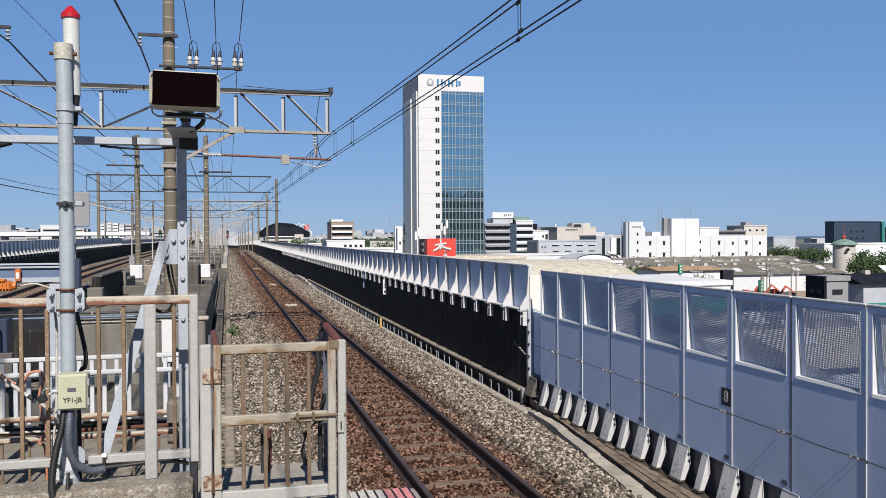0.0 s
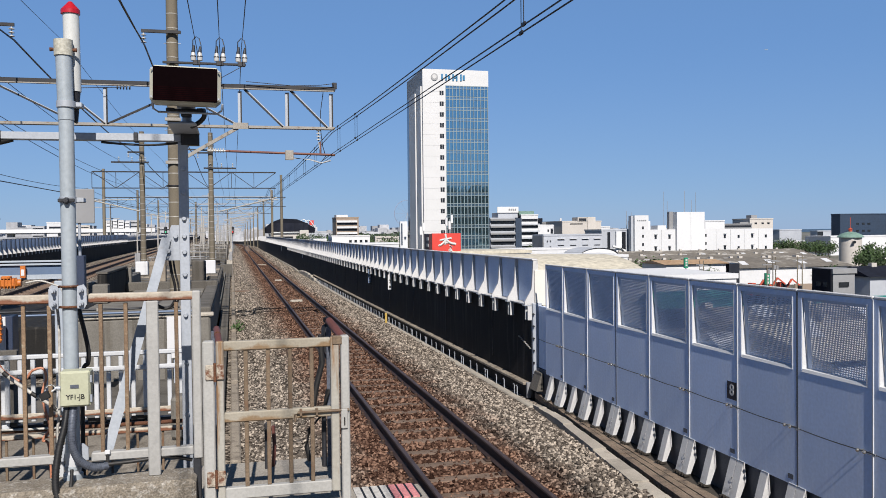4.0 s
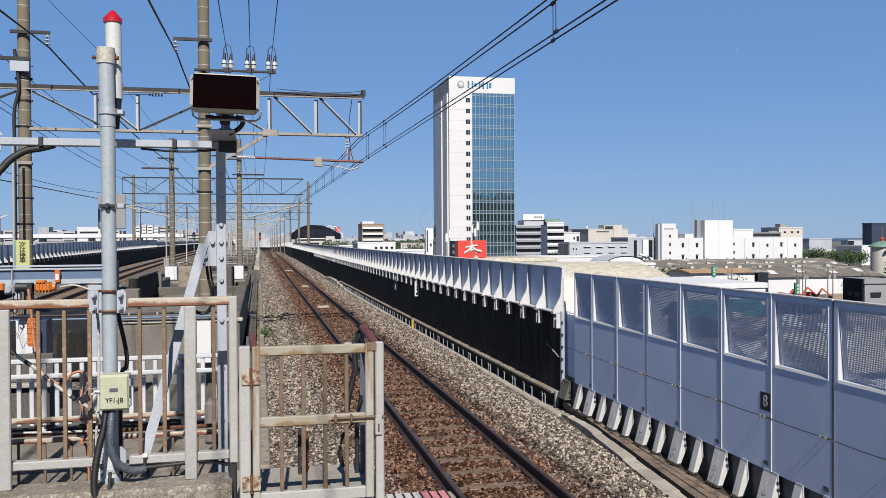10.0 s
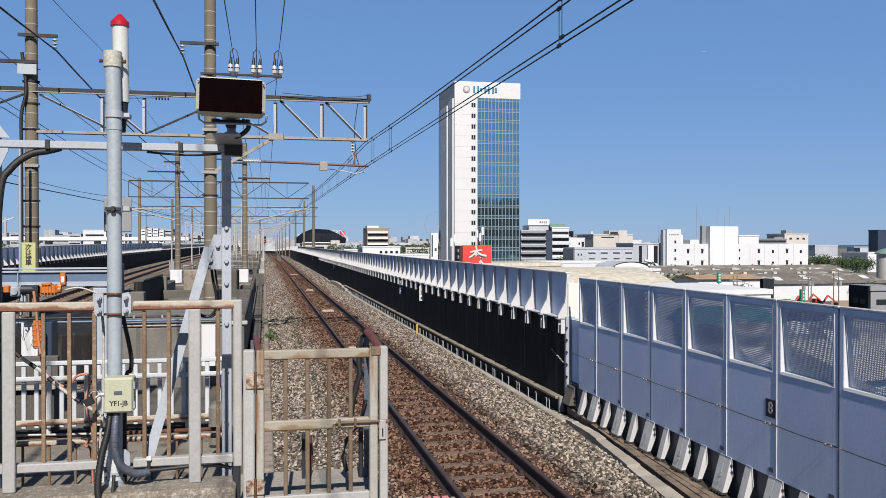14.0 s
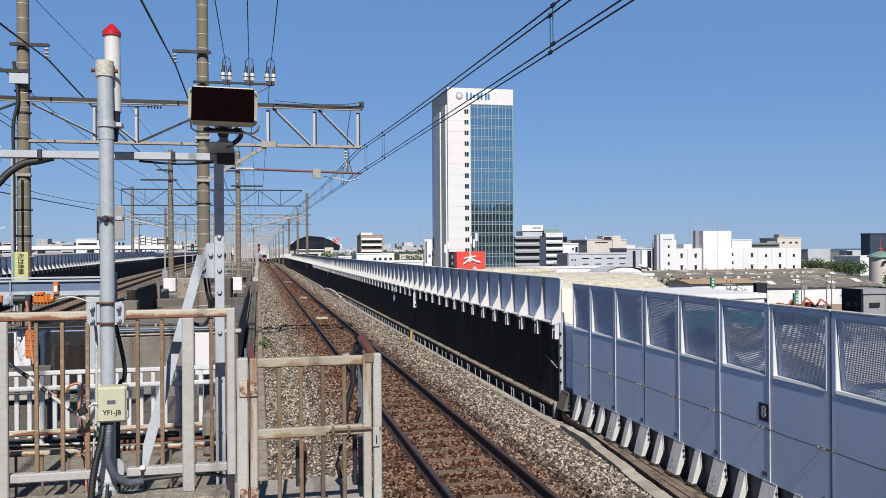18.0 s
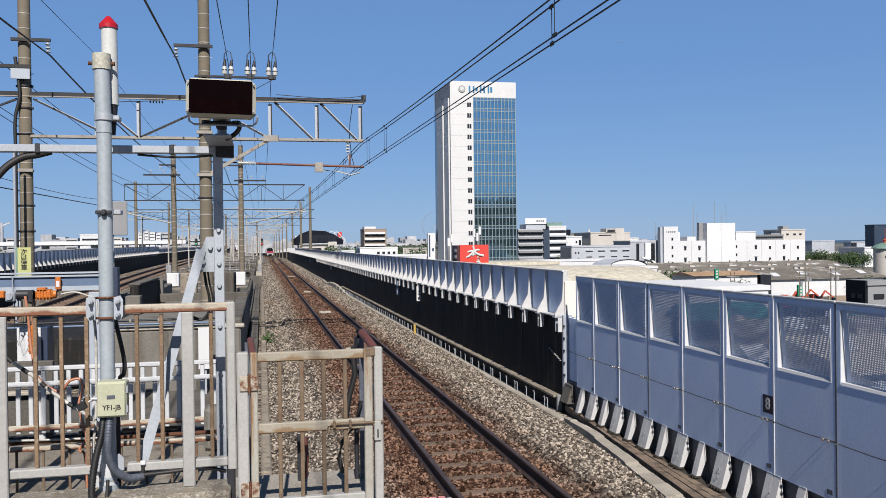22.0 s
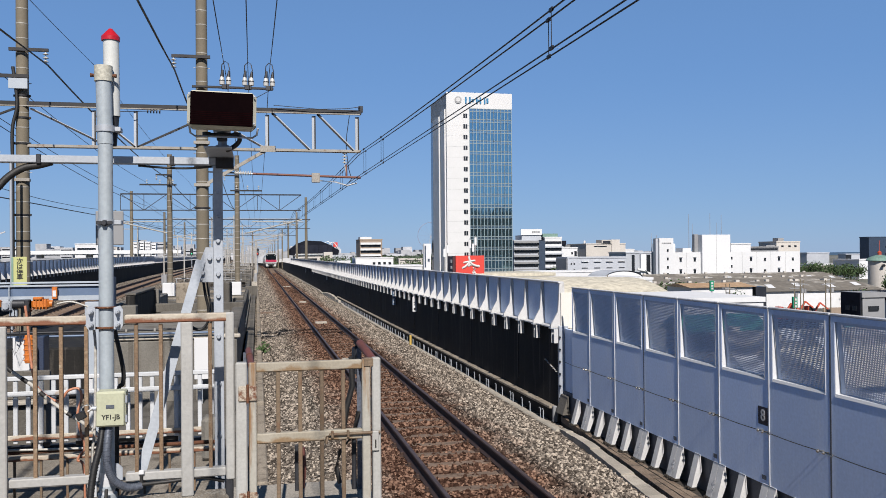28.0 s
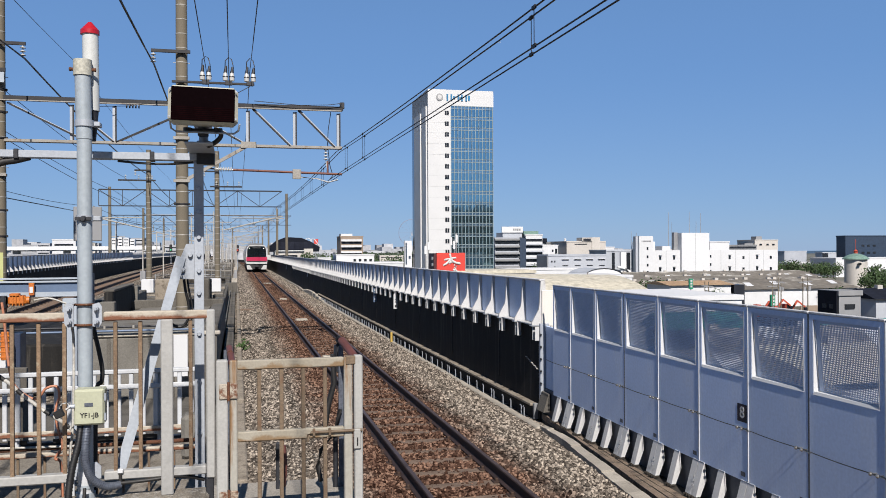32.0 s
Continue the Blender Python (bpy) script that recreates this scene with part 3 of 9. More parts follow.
def ballast_material(name, stones):
    mt = bpy.data.materials.new(name)
    mt.use_nodes = True
    nt = mt.node_tree
    N, L = nt.nodes.new, nt.links.new
    b = nt.nodes["Principled BSDF"]
    b.inputs["Roughness"].default_value = 0.95
    b.inputs["Specular IOR Level"].default_value = 0.0
    tc = N("ShaderNodeTexCoord")
    sep = N("ShaderNodeSeparateXYZ")
    L(tc.outputs["Object"], sep.inputs[0])
    # distance from the middle of the track, with a ragged edge
    n1 = N("ShaderNodeTexNoise")
    n1.inputs["Scale"].default_value, n1.inputs["Detail"].default_value = 2.2, 6
    L(tc.outputs["Object"], n1.inputs["Vector"])
    d = N("ShaderNodeMath")
    d.operation = "SUBTRACT"
    L(sep.outputs["X"], d.inputs[0])
    d.inputs[1].default_value = TRACK_X - 0.15
    a = N("ShaderNodeMath")
    a.operation = "ABSOLUTE"
    L(d.outputs[0], a.inputs[0])
    ad = N("ShaderNodeMath")
    ad.operation = "MULTIPLY_ADD"
    L(n1.outputs["Fac"], ad.inputs[0])
    ad.inputs[1].default_value = 1.1
    L(a.outputs[0], ad.inputs[2])
    mr = N("ShaderNodeMapRange")
    mr.inputs["From Min"].default_value, mr.inputs["From Max"].default_value = 1.40, 2.05
    mr.inputs["To Min"].default_value, mr.inputs["To Max"].default_value = 1.0, 0.05
    L(ad.outputs[0], mr.inputs["Value"])
    if stones:
        rnd = N("ShaderNodeNewGeometry").outputs["Random Per Island"]
    else:
        vo = N("ShaderNodeTexVoronoi")
        vo.inputs["Scale"].default_value = 17
        L(tc.outputs["Object"], vo.inputs["Vector"])
        sp = N("ShaderNodeSeparateColor")
        L(vo.outputs["Color"], sp.inputs[0])
        rnd = sp.outputs[0]
        bp = N("ShaderNodeBump")
        bp.inputs["Strength"].default_value, bp.inputs["Distance"].default_value, bp.invert = 1.0, 0.05, True
        L(vo.outputs["Distance"], bp.inputs["Height"])
        L(bp.outputs["Normal"], b.inputs["Normal"])
    grey, brown = N("ShaderNodeValToRGB"), N("ShaderNodeValToRGB")
    for ramp, cols in ((grey, ((0.030, 0.026, 0.0225), (0.132, 0.115, 0.098), (0.40, 0.352, 0.298))),
                       (brown, ((0.015, 0.0080, 0.006), (0.069, 0.039, 0.0285), (0.22, 0.136, 0.098)))):
        ramp.color_ramp.elements[0].color, ramp.color_ramp.elements[1].color = (*cols[0], 1), (*cols[2], 1)
        mid = ramp.color_ramp.elements.new(0.52)
        mid.color = (*cols[1], 1)
        L(rnd, ramp.inputs[0])
    mix = N("ShaderNodeMix")
    mix.data_type = "RGBA"
    L(mr.outputs["Result"], mix.inputs["Factor"])
    L(grey.outputs[0], mix.inputs["A"])
    L(brown.outputs[0], mix.inputs["B"])
    fn = N("ShaderNodeTexNoise")
    fn.inputs["Scale"].default_value = 140
    L(tc.outputs["Object"], fn.inputs["Vector"])
    fr = N("ShaderNodeMapRange")
    fr.inputs["To Min"].default_value, fr.inputs["To Max"].default_value = 0.6, 1.35
    L(fn.outputs["Fac"], fr.inputs["Value"])
    sc = N("ShaderNodeVectorMath")
    sc.operation = "SCALE"
    L(mix.outputs["Result"], sc.inputs[0])
    L(fr.outputs["Result"], sc.inputs["Scale"])
    L(sc.outputs["Vector"], b.inputs["Base Color"])
    return mt


M["ballast_bed"] = ballast_material("ballast_bed", False)
M["ballast_stone"] = ballast_material("ballast_stone", True)


def grade(y):
    """Height of the right-hand track: level, then falling away."""
    if y < 140:
        return 0.0
    if y < 220:
        return -0.010 * (y - 140) ** 2 / 160
    return -0.4 - 0.010 * (y - 220) if y < 560 else -3.8


def curve_x(y):
    """Sideways way of the far line, which bends to the left."""
    u = min(1.0, max(0.0, (y - 150) / 90.0))
    right = 1.0 * u * u * (3 - 2 * u)
    return right if y < 535 else right - ((y - 535) ** 2) / 350.0


def bed_z(x):
    """Ballast height across the track."""
    d = x - TRACK_X
    if abs(d) < 0.45:
        return -0.170
    if abs(d) < 1.5:
        return -0.155
    if d > 0:
        return -0.155 - 0.20 * min(1, (d - 1.5) / 0.9)
    return -0.155 - 0.11 * min(1, (-d - 1.5) / 0.6)


def sheet(name, xs, ys, zf, material, label, category, kind="structure"):
    pts = [(x, y, zf(x, y)) for y in ys for x in xs]
    n = len(xs)
    faces = [(j * n + i, j * n + i + 1, (j + 1) * n + i + 1, (j + 1) * n + i) for j in range(len(ys) - 1) for i in range(n - 1)]
    g = Geo()
    g.add(pts, faces, True)
    return solid(name, g, material, label, category, kind=kind)


# ---- ground, sea, viaduct ----
GROUND_Z = -9.0
g = Geo()
g.add([(-4800, -2500, GROUND_Z), (4800, -2500, GROUND_Z), (4800, 4800, GROUND_Z), (-4800, 4800, GROUND_Z)], [(0, 1, 2, 3)])
solid("ground", g, M["city_ground"], "flat grey and green city ground below the viaduct", "ground", kind="structure")
g = Geo()
g.add([(1000, 1900, GROUND_Z + 0.1), (4790, 1300, GROUND_Z + 0.1), (4790, 4790, GROUND_Z + 0.1), (900, 4790, GROUND_Z + 0.1)], [(0, 1, 2, 3)])
solid("water", g, M["sea"], "dark blue bay water beyond the city", "water", kind="structure")

deck = Geo()
ys = [-40, 0, 20, 60, 100, 140, 160, 180, 200, 220, 300, 400, 480, 520, 560, 620, 700, 800, 880]
for y0, y1 in zip(ys, ys[1:]):
    z0, z1, c0, c1 = grade(y0), grade(y1), curve_x(y0), curve_x(y1)
    p = [(c + x, y, z + h) for y, z, c in ((y0, z0, c0), (y1, z1, c1)) for h in (-2.2, -0.62) for x in (-12.6, 5.75)]
    deck.add(p, [(0, 1, 3, 2), (4, 6, 7, 5), (0, 4, 5, 1), (2, 3, 7, 6), (0, 2, 6, 4), (1, 5, 7, 3)])
solid("viaduct_deck", deck, M["concrete"], "grey concrete deck of the railway viaduct", "viaduct", kind="structure")
piers = thing("viaduct_piers", "grey concrete piers under the railway viaduct", "pier", (-3, 0, GROUND_Z), kind="structure")
for y in range(-30, 480, 15):
    g = Geo()
    for x in (-10.5, 3.5):
        g.cbox(x - 0.9, x + 0.9, y - 0.9, y + 0.9, GROUND_Z, grade(y) - 2.15, 0.1)
    part("pier", g, M["concrete"], piers)

xs = [0.12, 0.5, 0.9, 1.16, 1.6, 2.0, 2.21, 2.3, 2.66, 3.02, 3.11, 3.3, 3.7, 4.16, 4.5, 4.8, 5.06, 5.3]
bys = [-30, -20, -10, 0, 4.6] + [5 + 0.5 * k for k in range(60)] + [36 + 4 * k for k in range(27)] + [150, 165, 180, 195, 210, 225, 260, 320, 400, 470] + [490 + 15 * k for k in range(25)]
sheet("ballast_bed", xs, bys, lambda x, y: bed_z(x) + grade(y) + 0.02 * noise.noise(Vector((x * 1.7, y * 1.7, 0))), M["ballast_bed"],
      "bed of grey crushed stone stained brown along the rails", "ballast")
for v in bpy.data.objects["ballast_bed"].data.vertices:
    v.co.x += curve_x(v.co.y)


def pour(name, ico, tri, spots, sizes, rng):
    """One deformed and turned copy of a stone at each spot."""
    n = len(spots)
    v = ico[None] * (1 + rng.uniform(-0.5, 0.45, (n, len(ico), 1)))
    v = v * rng.uniform(0.65, 1.25, (n, 1, 3)) * sizes[:, None, None]
    q = rng.normal(size=(n, 4))
    q /= np.linalg.norm(q, axis=1, keepdims=True)
    w, x, y, z = q.T
    R = np.stack([1 - 2 * (y * y + z * z), 2 * (x * y - w * z), 2 * (x * z + w * y), 2 * (x * y + w * z), 1 - 2 * (x * x + z * z), 2 * (y * z - w * x),
                  2 * (x * z - w * y), 2 * (y * z + w * x), 1 - 2 * (x * x + y * y)], -1).reshape(n, 3, 3)
    v = np.einsum("nij,nkj->nki", R, v) + spots[:, None]
    me = bpy.data.meshes.new(name)
    me.vertices.add(n * len(ico))
    me.vertices.foreach_set("co", v.astype(np.float32).ravel())
    f = (tri[None] + len(ico) * np.arange(n)[:, None, None]).reshape(-1, 3)
    me.loops.add(len(f) * 3)
    me.loops.foreach_set("vertex_index", f.astype(np.int32).ravel())
    me.polygons.add(len(f))
    me.polygons.foreach_set("loop_start", np.arange(0, len(f) * 3, 3, dtype=np.int32))
    me.polygons.foreach_set("loop_total", np.full(len(f), 3, dtype=np.int32))
    me.update(calc_edges=True)
    return me


def rock_mesh(name, spots, sizes, seed, simple=False):
    """Many small angular stones in one mesh."""
    rng = np.random.default_rng(seed)
    if simple:
        ico = np.array([(1, 0, 0), (-1, 0, 0), (0, 1, 0), (0, -1, 0), (0, 0, 1), (0, 0, -1)], float)
        tri = np.array([(0, 2, 4), (2, 1, 4), (1, 3, 4), (3, 0, 4), (2, 0, 5), (1, 2, 5), (3, 1, 5), (0, 3, 5)])
        return pour(name, ico, tri, spots, sizes * 1.2, rng)
    t = (1 + 5 ** 0.5) / 2
    ico = np.array([(-1, t, 0), (1, t, 0), (-1, -t, 0), (1, -t, 0), (0, -1, t), (0, 1, t), (0, -1, -t), (0, 1, -t), (t, 0, -1), (t, 0, 1), (-t, 0, -1), (-t, 0, 1)], float)
    ico /= np.linalg.norm(ico[0])
    tri = np.array([(0, 11, 5), (0, 5, 1), (0, 1, 7), (0, 7, 10), (0, 10, 11), (1, 5, 9), (5, 11, 4), (11, 10, 2), (10, 7, 6), (7, 1, 8),
                    (3, 9, 4), (3, 4, 2), (3, 2, 6), (3, 6, 8), (3, 8, 9), (4, 9, 5), (2, 4, 11), (6, 2, 10), (8, 6, 7), (9, 8, 1)])
    return pour(name, ico, tri, spots, sizes, rng)


def scatter(x0, x1, y0, y1, per_m2, size, seed):
    rng = np.random.default_rng(seed)
    n = int((x1 - x0) * (y1 - y0) * per_m2)
    p = np.stack([rng.uniform(x0, x1, n), rng.uniform(y0, y1, n), np.zeros(n)], -1)
    d = np.abs(np.abs(p[:, 0] - TRACK_X) - GAUGE_HALF)
    p = p[d > 0.10]
    on_sleeper = (np.abs(((p[:, 1] - 5.2) / SLEEPER_STEP + 0.5) % 1 - 0.5) * SLEEPER_STEP < 0.10) & (np.abs(p[:, 0] - TRACK_X) < 0.5)
    p = p[~on_sleeper | (rng.random(len(p)) < 0.25)]
    p[:, 2] = [bed_z(x) for x in p[:, 0]] + rng.uniform(-0.012, 0.012, len(p))
    return p, rng.uniform(0.6, 1.3, len(p)) * size


spots, sizes = [], []
for k, (x0, x1, y0, y1, dens, size) in enumerate(((0.15, 4.75, 5.1, 10.5, 760, 0.0245), (0.15, 4.9, 10.5, 19, 600, 0.0255), (0.15, 5.1, 19, 34, 480, 0.027), (0.15, 4.9, 34, 60, 260, 0.034), (0.15, 4.9, 60, 100, 120, 0.048), (0.15, 5.1, 100, 138, 50, 0.07))):
    a, b = scatter(x0, x1, y0, y1, dens, size, 11 + k)
    spots.append(a), sizes.append(b)
for k0, k1, plain in ((0, 2, False), (2, 6, True)):
    solid("ballast_stones", rock_mesh("ballast_stones", np.concatenate(spots[k0:k1]), np.concatenate(sizes[k0:k1]), 5 + k0, plain), M["ballast_stone"],
          "loose angular grey and rust-brown ballast stones", "ballast", kind="stuff")


# ---- tracks ----
def rail_outline(x):
    """Rail section about x, top at height 0."""
    half = [(0.0635, -0.153), (0.0635, -0.143), (0.012, -0.118), (0.009, -0.050), (0.030, -0.038), (0.0325, -0.012), (0.026, -0.001)]
    return [(x + u, w) for u, w in half] + [(x - u, w) for u, w in reversed(half)]


def loft(outline, stations):
    """An outline (x, z) led through stations (dx, y, dz)."""
    g, n = Geo(), len(outline)
    pts = [(u + dx, y, w + dz) for dx, y, dz in stations for u, w in outline]
    faces = [(s * n + k, (s + 1) * n + k, (s + 1) * n + (k + 1) % n, s * n + (k + 1) % n) for s in range(len(stations) - 1) for k in range(n)]
    faces += [tuple(range(n)), tuple(range(len(pts) - 1, len(pts) - n - 1, -1))]
    return g.add(pts, faces)


track = thing("railway_track", "straight railway track with dark rusty rails on brown sleepers", "railway track", (TRACK_X, 5, -0.16))
stations = [(curve_x(y), y, grade(y)) for y in [-30, 5, 140, 150, 160, 170, 180, 190, 200, 210, 220, 300, 400, 470] + [490 + 15 * k for k in range(25)]]
for side in (-1, 1):
    x = TRACK_X + side * GAUGE_HALF
    rail = part("rail", loft(rail_outline(x), stations), M["rail_side"], track)
    part("running_surface", loft([(x - 0.024, -0.002), (x + 0.024, -0.002), (x + 0.024, 0.0015), (x - 0.024, 0.0015)], stations), M["rail_top"], rail, "worn bright steel running band")
sm = Geo().cbox(-1.0, 1.0, -0.105, 0.105, -0.13, 0.0, 0.015).mesh("sleeper")
sm.materials.append(M["sleeper"])
cm = Geo().cbox(-0.13, 0.13, -0.07, 0.07, 0.0, 0.018, 0.005).cbox(-0.10, -0.055, -0.03, 0.03, 0.0, 0.05, 0.008).cbox(0.055, 0.10, -0.03, 0.03, 0.0, 0.05, 0.008).mesh("rail_fastening")
cm.materials.append(M["clip"])
for k in range(-54, 225):
    y = 5.2 + k * SLEEPER_STEP
    s = new("sleeper", sm)
    s.parent = track
    s.location = Vector((TRACK_X, y, -0.158 + grade(y))) - Vector(track.location)
    if -4 < k < 26:
        for side in (-1, 1):
            c = new("rail_fastening", cm)
            c.parent = s
            c.location = (side * GAUGE_HALF, 0, 0.0)
g = Geo()
for k in range(225, 420):
    y = 5.2 + k * SLEEPER_STEP
    g.box(TRACK_X - 1, TRACK_X + 1, y - 0.1, y + 0.1, -0.28 + grade(y), -0.16 + grade(y))
part("far_sleepers", g, M["sleeper"], track, "distant brown sleepers", "stuff")
# balise and joint boxes between the rails
for y, x, w in ((36.0, 2.62, 0.5), (52.0, 2.7, 0.4), (78.0, 2.6, 0.7), (23.0, 2.35, 0.24)):
    solid("track_box", Geo().cbox(x - w / 2, x + w / 2, y - 0.12, y + 0.12, -0.17, -0.07, 0.02), M["concrete_pale"],
          "small pale box fixed between the rails", "track device", "boxes between the rails")

# left-hand track, rising away
LX = -8.9


def left_z(y):
    return 0.05 + 1.05 * (1 - math.exp(-max(0, y - 30) / 45.0))


lys = [-30, 10, 20, 30, 36, 42, 48, 55, 62, 70, 80, 95, 110, 130, 160, 200, 260, 340, 420]
ltrack = thing("railway_track", "second railway track rising beside the far parapet", "railway track", (LX, 20, 0))
for side in (-1, 1):
    part("rail", loft(rail_outline(LX + side * GAUGE_HALF), [(0, y, left_z(y)) for y in lys]), M["rail_side"], ltrack)
for k in range(200):
    y = 12 + k * 0.75
    sl = new("sleeper", sm)
    sl.parent = ltrack
    sl.location = Vector((LX, y, left_z(y) - 0.15)) - Vector(ltrack.location)
sheet("ballast_bed", [-11.6, -10.6, -9.7, -8.1, -7.2, -6.6], lys, lambda x, y: left_z(y) - 0.19 - 0.1 * (abs(x - LX) > 1.5), M["ballast_bed"], "brown ballast under the second track", "ballast")
sheet("middle_ground", [-6.6, -4.4, -2.2, 0.13], [7.9, 16, 30, 60, 100, 140, 220, 320, 470], lambda x, y: grade(y) + (-0.35 if x > -6 else left_z(y) - 0.29) + 0.06 * noise.noise(Vector((x, y, 2))), M["ballast_bed"], "stony ground between the two tracks", "ground")


# ---- near noise barrier: blue steel panels with perforated windows ----
JOINTS = [k + 0.09 for k in range(0, 15)]        # joints along the wall, metre by metre
P_BOT, P_TOP, W_BOT, W_TOP = 0.225, 2.12, 1.372, 2.07


def panel_geo():
    """One panel, 1 m along y, its face at x = 0: a folded sheet with a window opening."""
    g = Geo()
    out = [(0.012, P_BOT), (0.988, P_BOT), (0.988, P_TOP), (0.012, P_TOP)]
    inn = [(0.080, W_BOT), (0.935, W_BOT), (0.935, W_TOP), (0.080, W_TOP)]
    rim = [(0.004 if y < 0.5 else 0.996, P_BOT if z < 1 else P_TOP) for y, z in out]
    loops = [(0.0, out), (0.0, inn), (0.03, inn), (0.03, rim), (0.008, rim)]
    pts = [(x, y, z) for x, loop in loops for y, z in loop]
    faces = [(4 * a + k, 4 * a + (k + 1) % 4, 4 * b + (k + 1) % 4, 4 * b + k) for a, b in ((1, 0), (2, 1), (3, 2), (4, 3), (0, 4)) for k in range(4)]
    return g.add(pts, faces)


def jamb_geo():
    """White reveals of the leaning window: two wedge cheeks and a sill."""
    g = Geo()
    for y0, y1 in ((0.929, 0.935),):
        g.prism([(0.002, W_BOT), (0.066, W_BOT), (0.012, W_TOP), (0.002, W_TOP)], "y", y0, y1)
    g.prism([(-0.006, W_BOT - 0.014), (0.06, W_BOT - 0.014), (0.06, W_BOT + 0.014), (0.004, W_BOT + 0.014)], "y", 0.066, 0.929)
    g.box(-0.004, 0.004, 0.066, 0.078, W_BOT, W_TOP)
    return g


def sheet_geo(pitch=0.0205, hole=0.0126):
    """Perforated sheet leaning back at its foot: square holes in rows, in one piece."""
    lean = Matrix.Translation((0.066, 0, W_BOT + 0.014)) @ Matrix.Rotation(-math.atan2(0.046, W_TOP - W_BOT), 4, "Y")
    nz, ny = 32, 37
    ys, zs = [0.082], [0.0]
    for k in range(ny):
        ys += [0.112 + pitch * k, 0.112 + pitch * k + hole]
    for k in range(nz):
        zs += [0.008 + pitch * k, 0.008 + pitch * k + hole]
    ys.append(0.928), zs.append(math.hypot(0.046, W_TOP - W_BOT) - 0.016)
    n = len(ys)
    pts = [lean @ Vector((x, y, z)) for x in (-0.0026, 0.0026) for z in zs for y in ys]
    faces, back = [], n * len(zs)
    for j in range(len(zs) - 1):
        for i in range(n - 1):
            a, b, c, d = j * n + i, j * n + i + 1, (j + 1) * n + i + 1, (j + 1) * n + i
            if i % 2 and j % 2:
                faces += [(a, b, b + back, a + back), (b, c, c + back, b + back), (c, d, d + back, c + back), (d, a, a + back, d + back)]
            else:
                faces += [(a, d, c, b), (a + back, b + back, c + back, d + back)]
    return Geo().add(pts, faces)


def rib_geo(w=0.12):
    """A leaning stiffener under the panels: a folded plank, its foot towards the track."""
    return Geo().prism([(-0.122, -0.165), (-0.062, -0.165), (0.018, 0.03), (0.012, 0.10), (-0.002, P_BOT + 0.01), (-0.012, P_BOT + 0.01)], "y", -w / 2, w / 2)


barrier = thing("noise_barrier", "blue-grey steel noise barrier with perforated windows and white ribs", "noise barrier", (WALL_X, 7, 0))
pm_, jm_, sm_, rm_ = panel_geo().mesh("panel"), jamb_geo().mesh("window_reveal"), sheet_geo().mesh("perforated_sheet"), rib_geo().mesh("rib")
for me, key in ((pm_, "panel_blue"), (jm_, "white_paint"), (sm_, "mesh_sheet"), (rm_, "rib_white")):
    me.materials.append(M[key])
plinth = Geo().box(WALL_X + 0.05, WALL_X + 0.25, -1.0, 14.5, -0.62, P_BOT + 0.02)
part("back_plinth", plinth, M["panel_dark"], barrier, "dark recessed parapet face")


def long_board(x0, x1, z0, z1, y0=4.4, y1=14.46):
    """A board along the wall whose edges drift with the trough: offsets at y = 10 and drift for each metre."""
    p = [(e + k * (y - 10), y, z) for z in (z0, z1) for y in (y0, y1) for e, k in (x0, x1)]
    return Geo().add(p, [(0, 2, 3, 1), (4, 5, 7, 6), (0, 1, 5, 4), (2, 6, 7, 3), (0, 4, 6, 2), (1, 3, 7, 5)])


part("foot_ledge", long_board((4.93, 0.092), (WALL_X + 0.045, 0.0), -0.62, -0.212), M["mud"], barrier, "dark earthy ledge")
for k in range(7):
    y0 = 4.4 + 1.44 * k
    part("ledge_board", long_board((4.925, 0.093), (5.02, 0.075), -0.3, -0.197 - 0.006 * (k % 2), y0, y0 + 1.43), M["timber_brown"], barrier, "weathered brown timber board")
    part("ledge_board", long_board((5.13, 0.056), (5.21, 0.03), -0.3, -0.199 - 0.006 * (k % 2), y0, y0 + 1.43), M["timber_brown"], barrier, "weathered brown timber board")
    part("ledge_board", long_board((5.035, 0.072), (5.115, 0.058), -0.3, -0.2 - 0.005 * ((k + 1) % 2), y0 - 0.5 * (k > 0), min(14.46, y0 + 0.93)), M["timber_brown"], barrier, "weathered brown timber board")
cap_m = Geo().cbox(-0.005, 0.025, 0.004, 0.996, P_TOP + 0.002, P_TOP + 0.03, 0.008).mesh("top_cap")
cap_m.materials.append(M["panel_edge"])
strip_m = Geo().cbox(-0.007, 0.03, -0.010, 0.008, P_BOT, P_TOP, 0.002).mesh("joint_strip")
strip_m.materials.append(M["white_paint"])
# dark strip stands in for the shade in an open joint
gap_m = Geo().cbox(-0.002, 0.03, -0.012, 0.012, P_BOT, P_TOP, 0.0004).mesh("joint_gap")
gap_m.materials.append(M["panel_dark"])
plate_m = Geo().cbox(-0.003, -0.0005, 0.06, 0.14, P_BOT + 0.05, P_BOT + 0.10, 0.001).mesh("maker_plate")
plate_m.materials.append(M["grey_conduit"])
bolt = Geo()
for dy, rb_ in ((0.03, 0.0185), (0.115, 0.0185)):
    for j in range(6):
        z0, z1 = -1 + j / 3, -1 + (j + 1) / 3
        bolt.cyl((-0.06 + rb_ * z0, dy, 0.81), (-0.06 + rb_ * z1, dy, 0.81), rb_ * max(0.2, math.sqrt(1 - z0 * z0)), rb_ * max(0.2, math.sqrt(max(0, 1 - z1 * z1))), 12)
    bolt.cyl((-0.06, dy, 0.81), (0.0, dy, 0.81), 0.0045, n=8)
bolt.cyl((-0.058, -0.09, 0.81), (-0.058, 0.13, 0.81), 0.005, n=6)
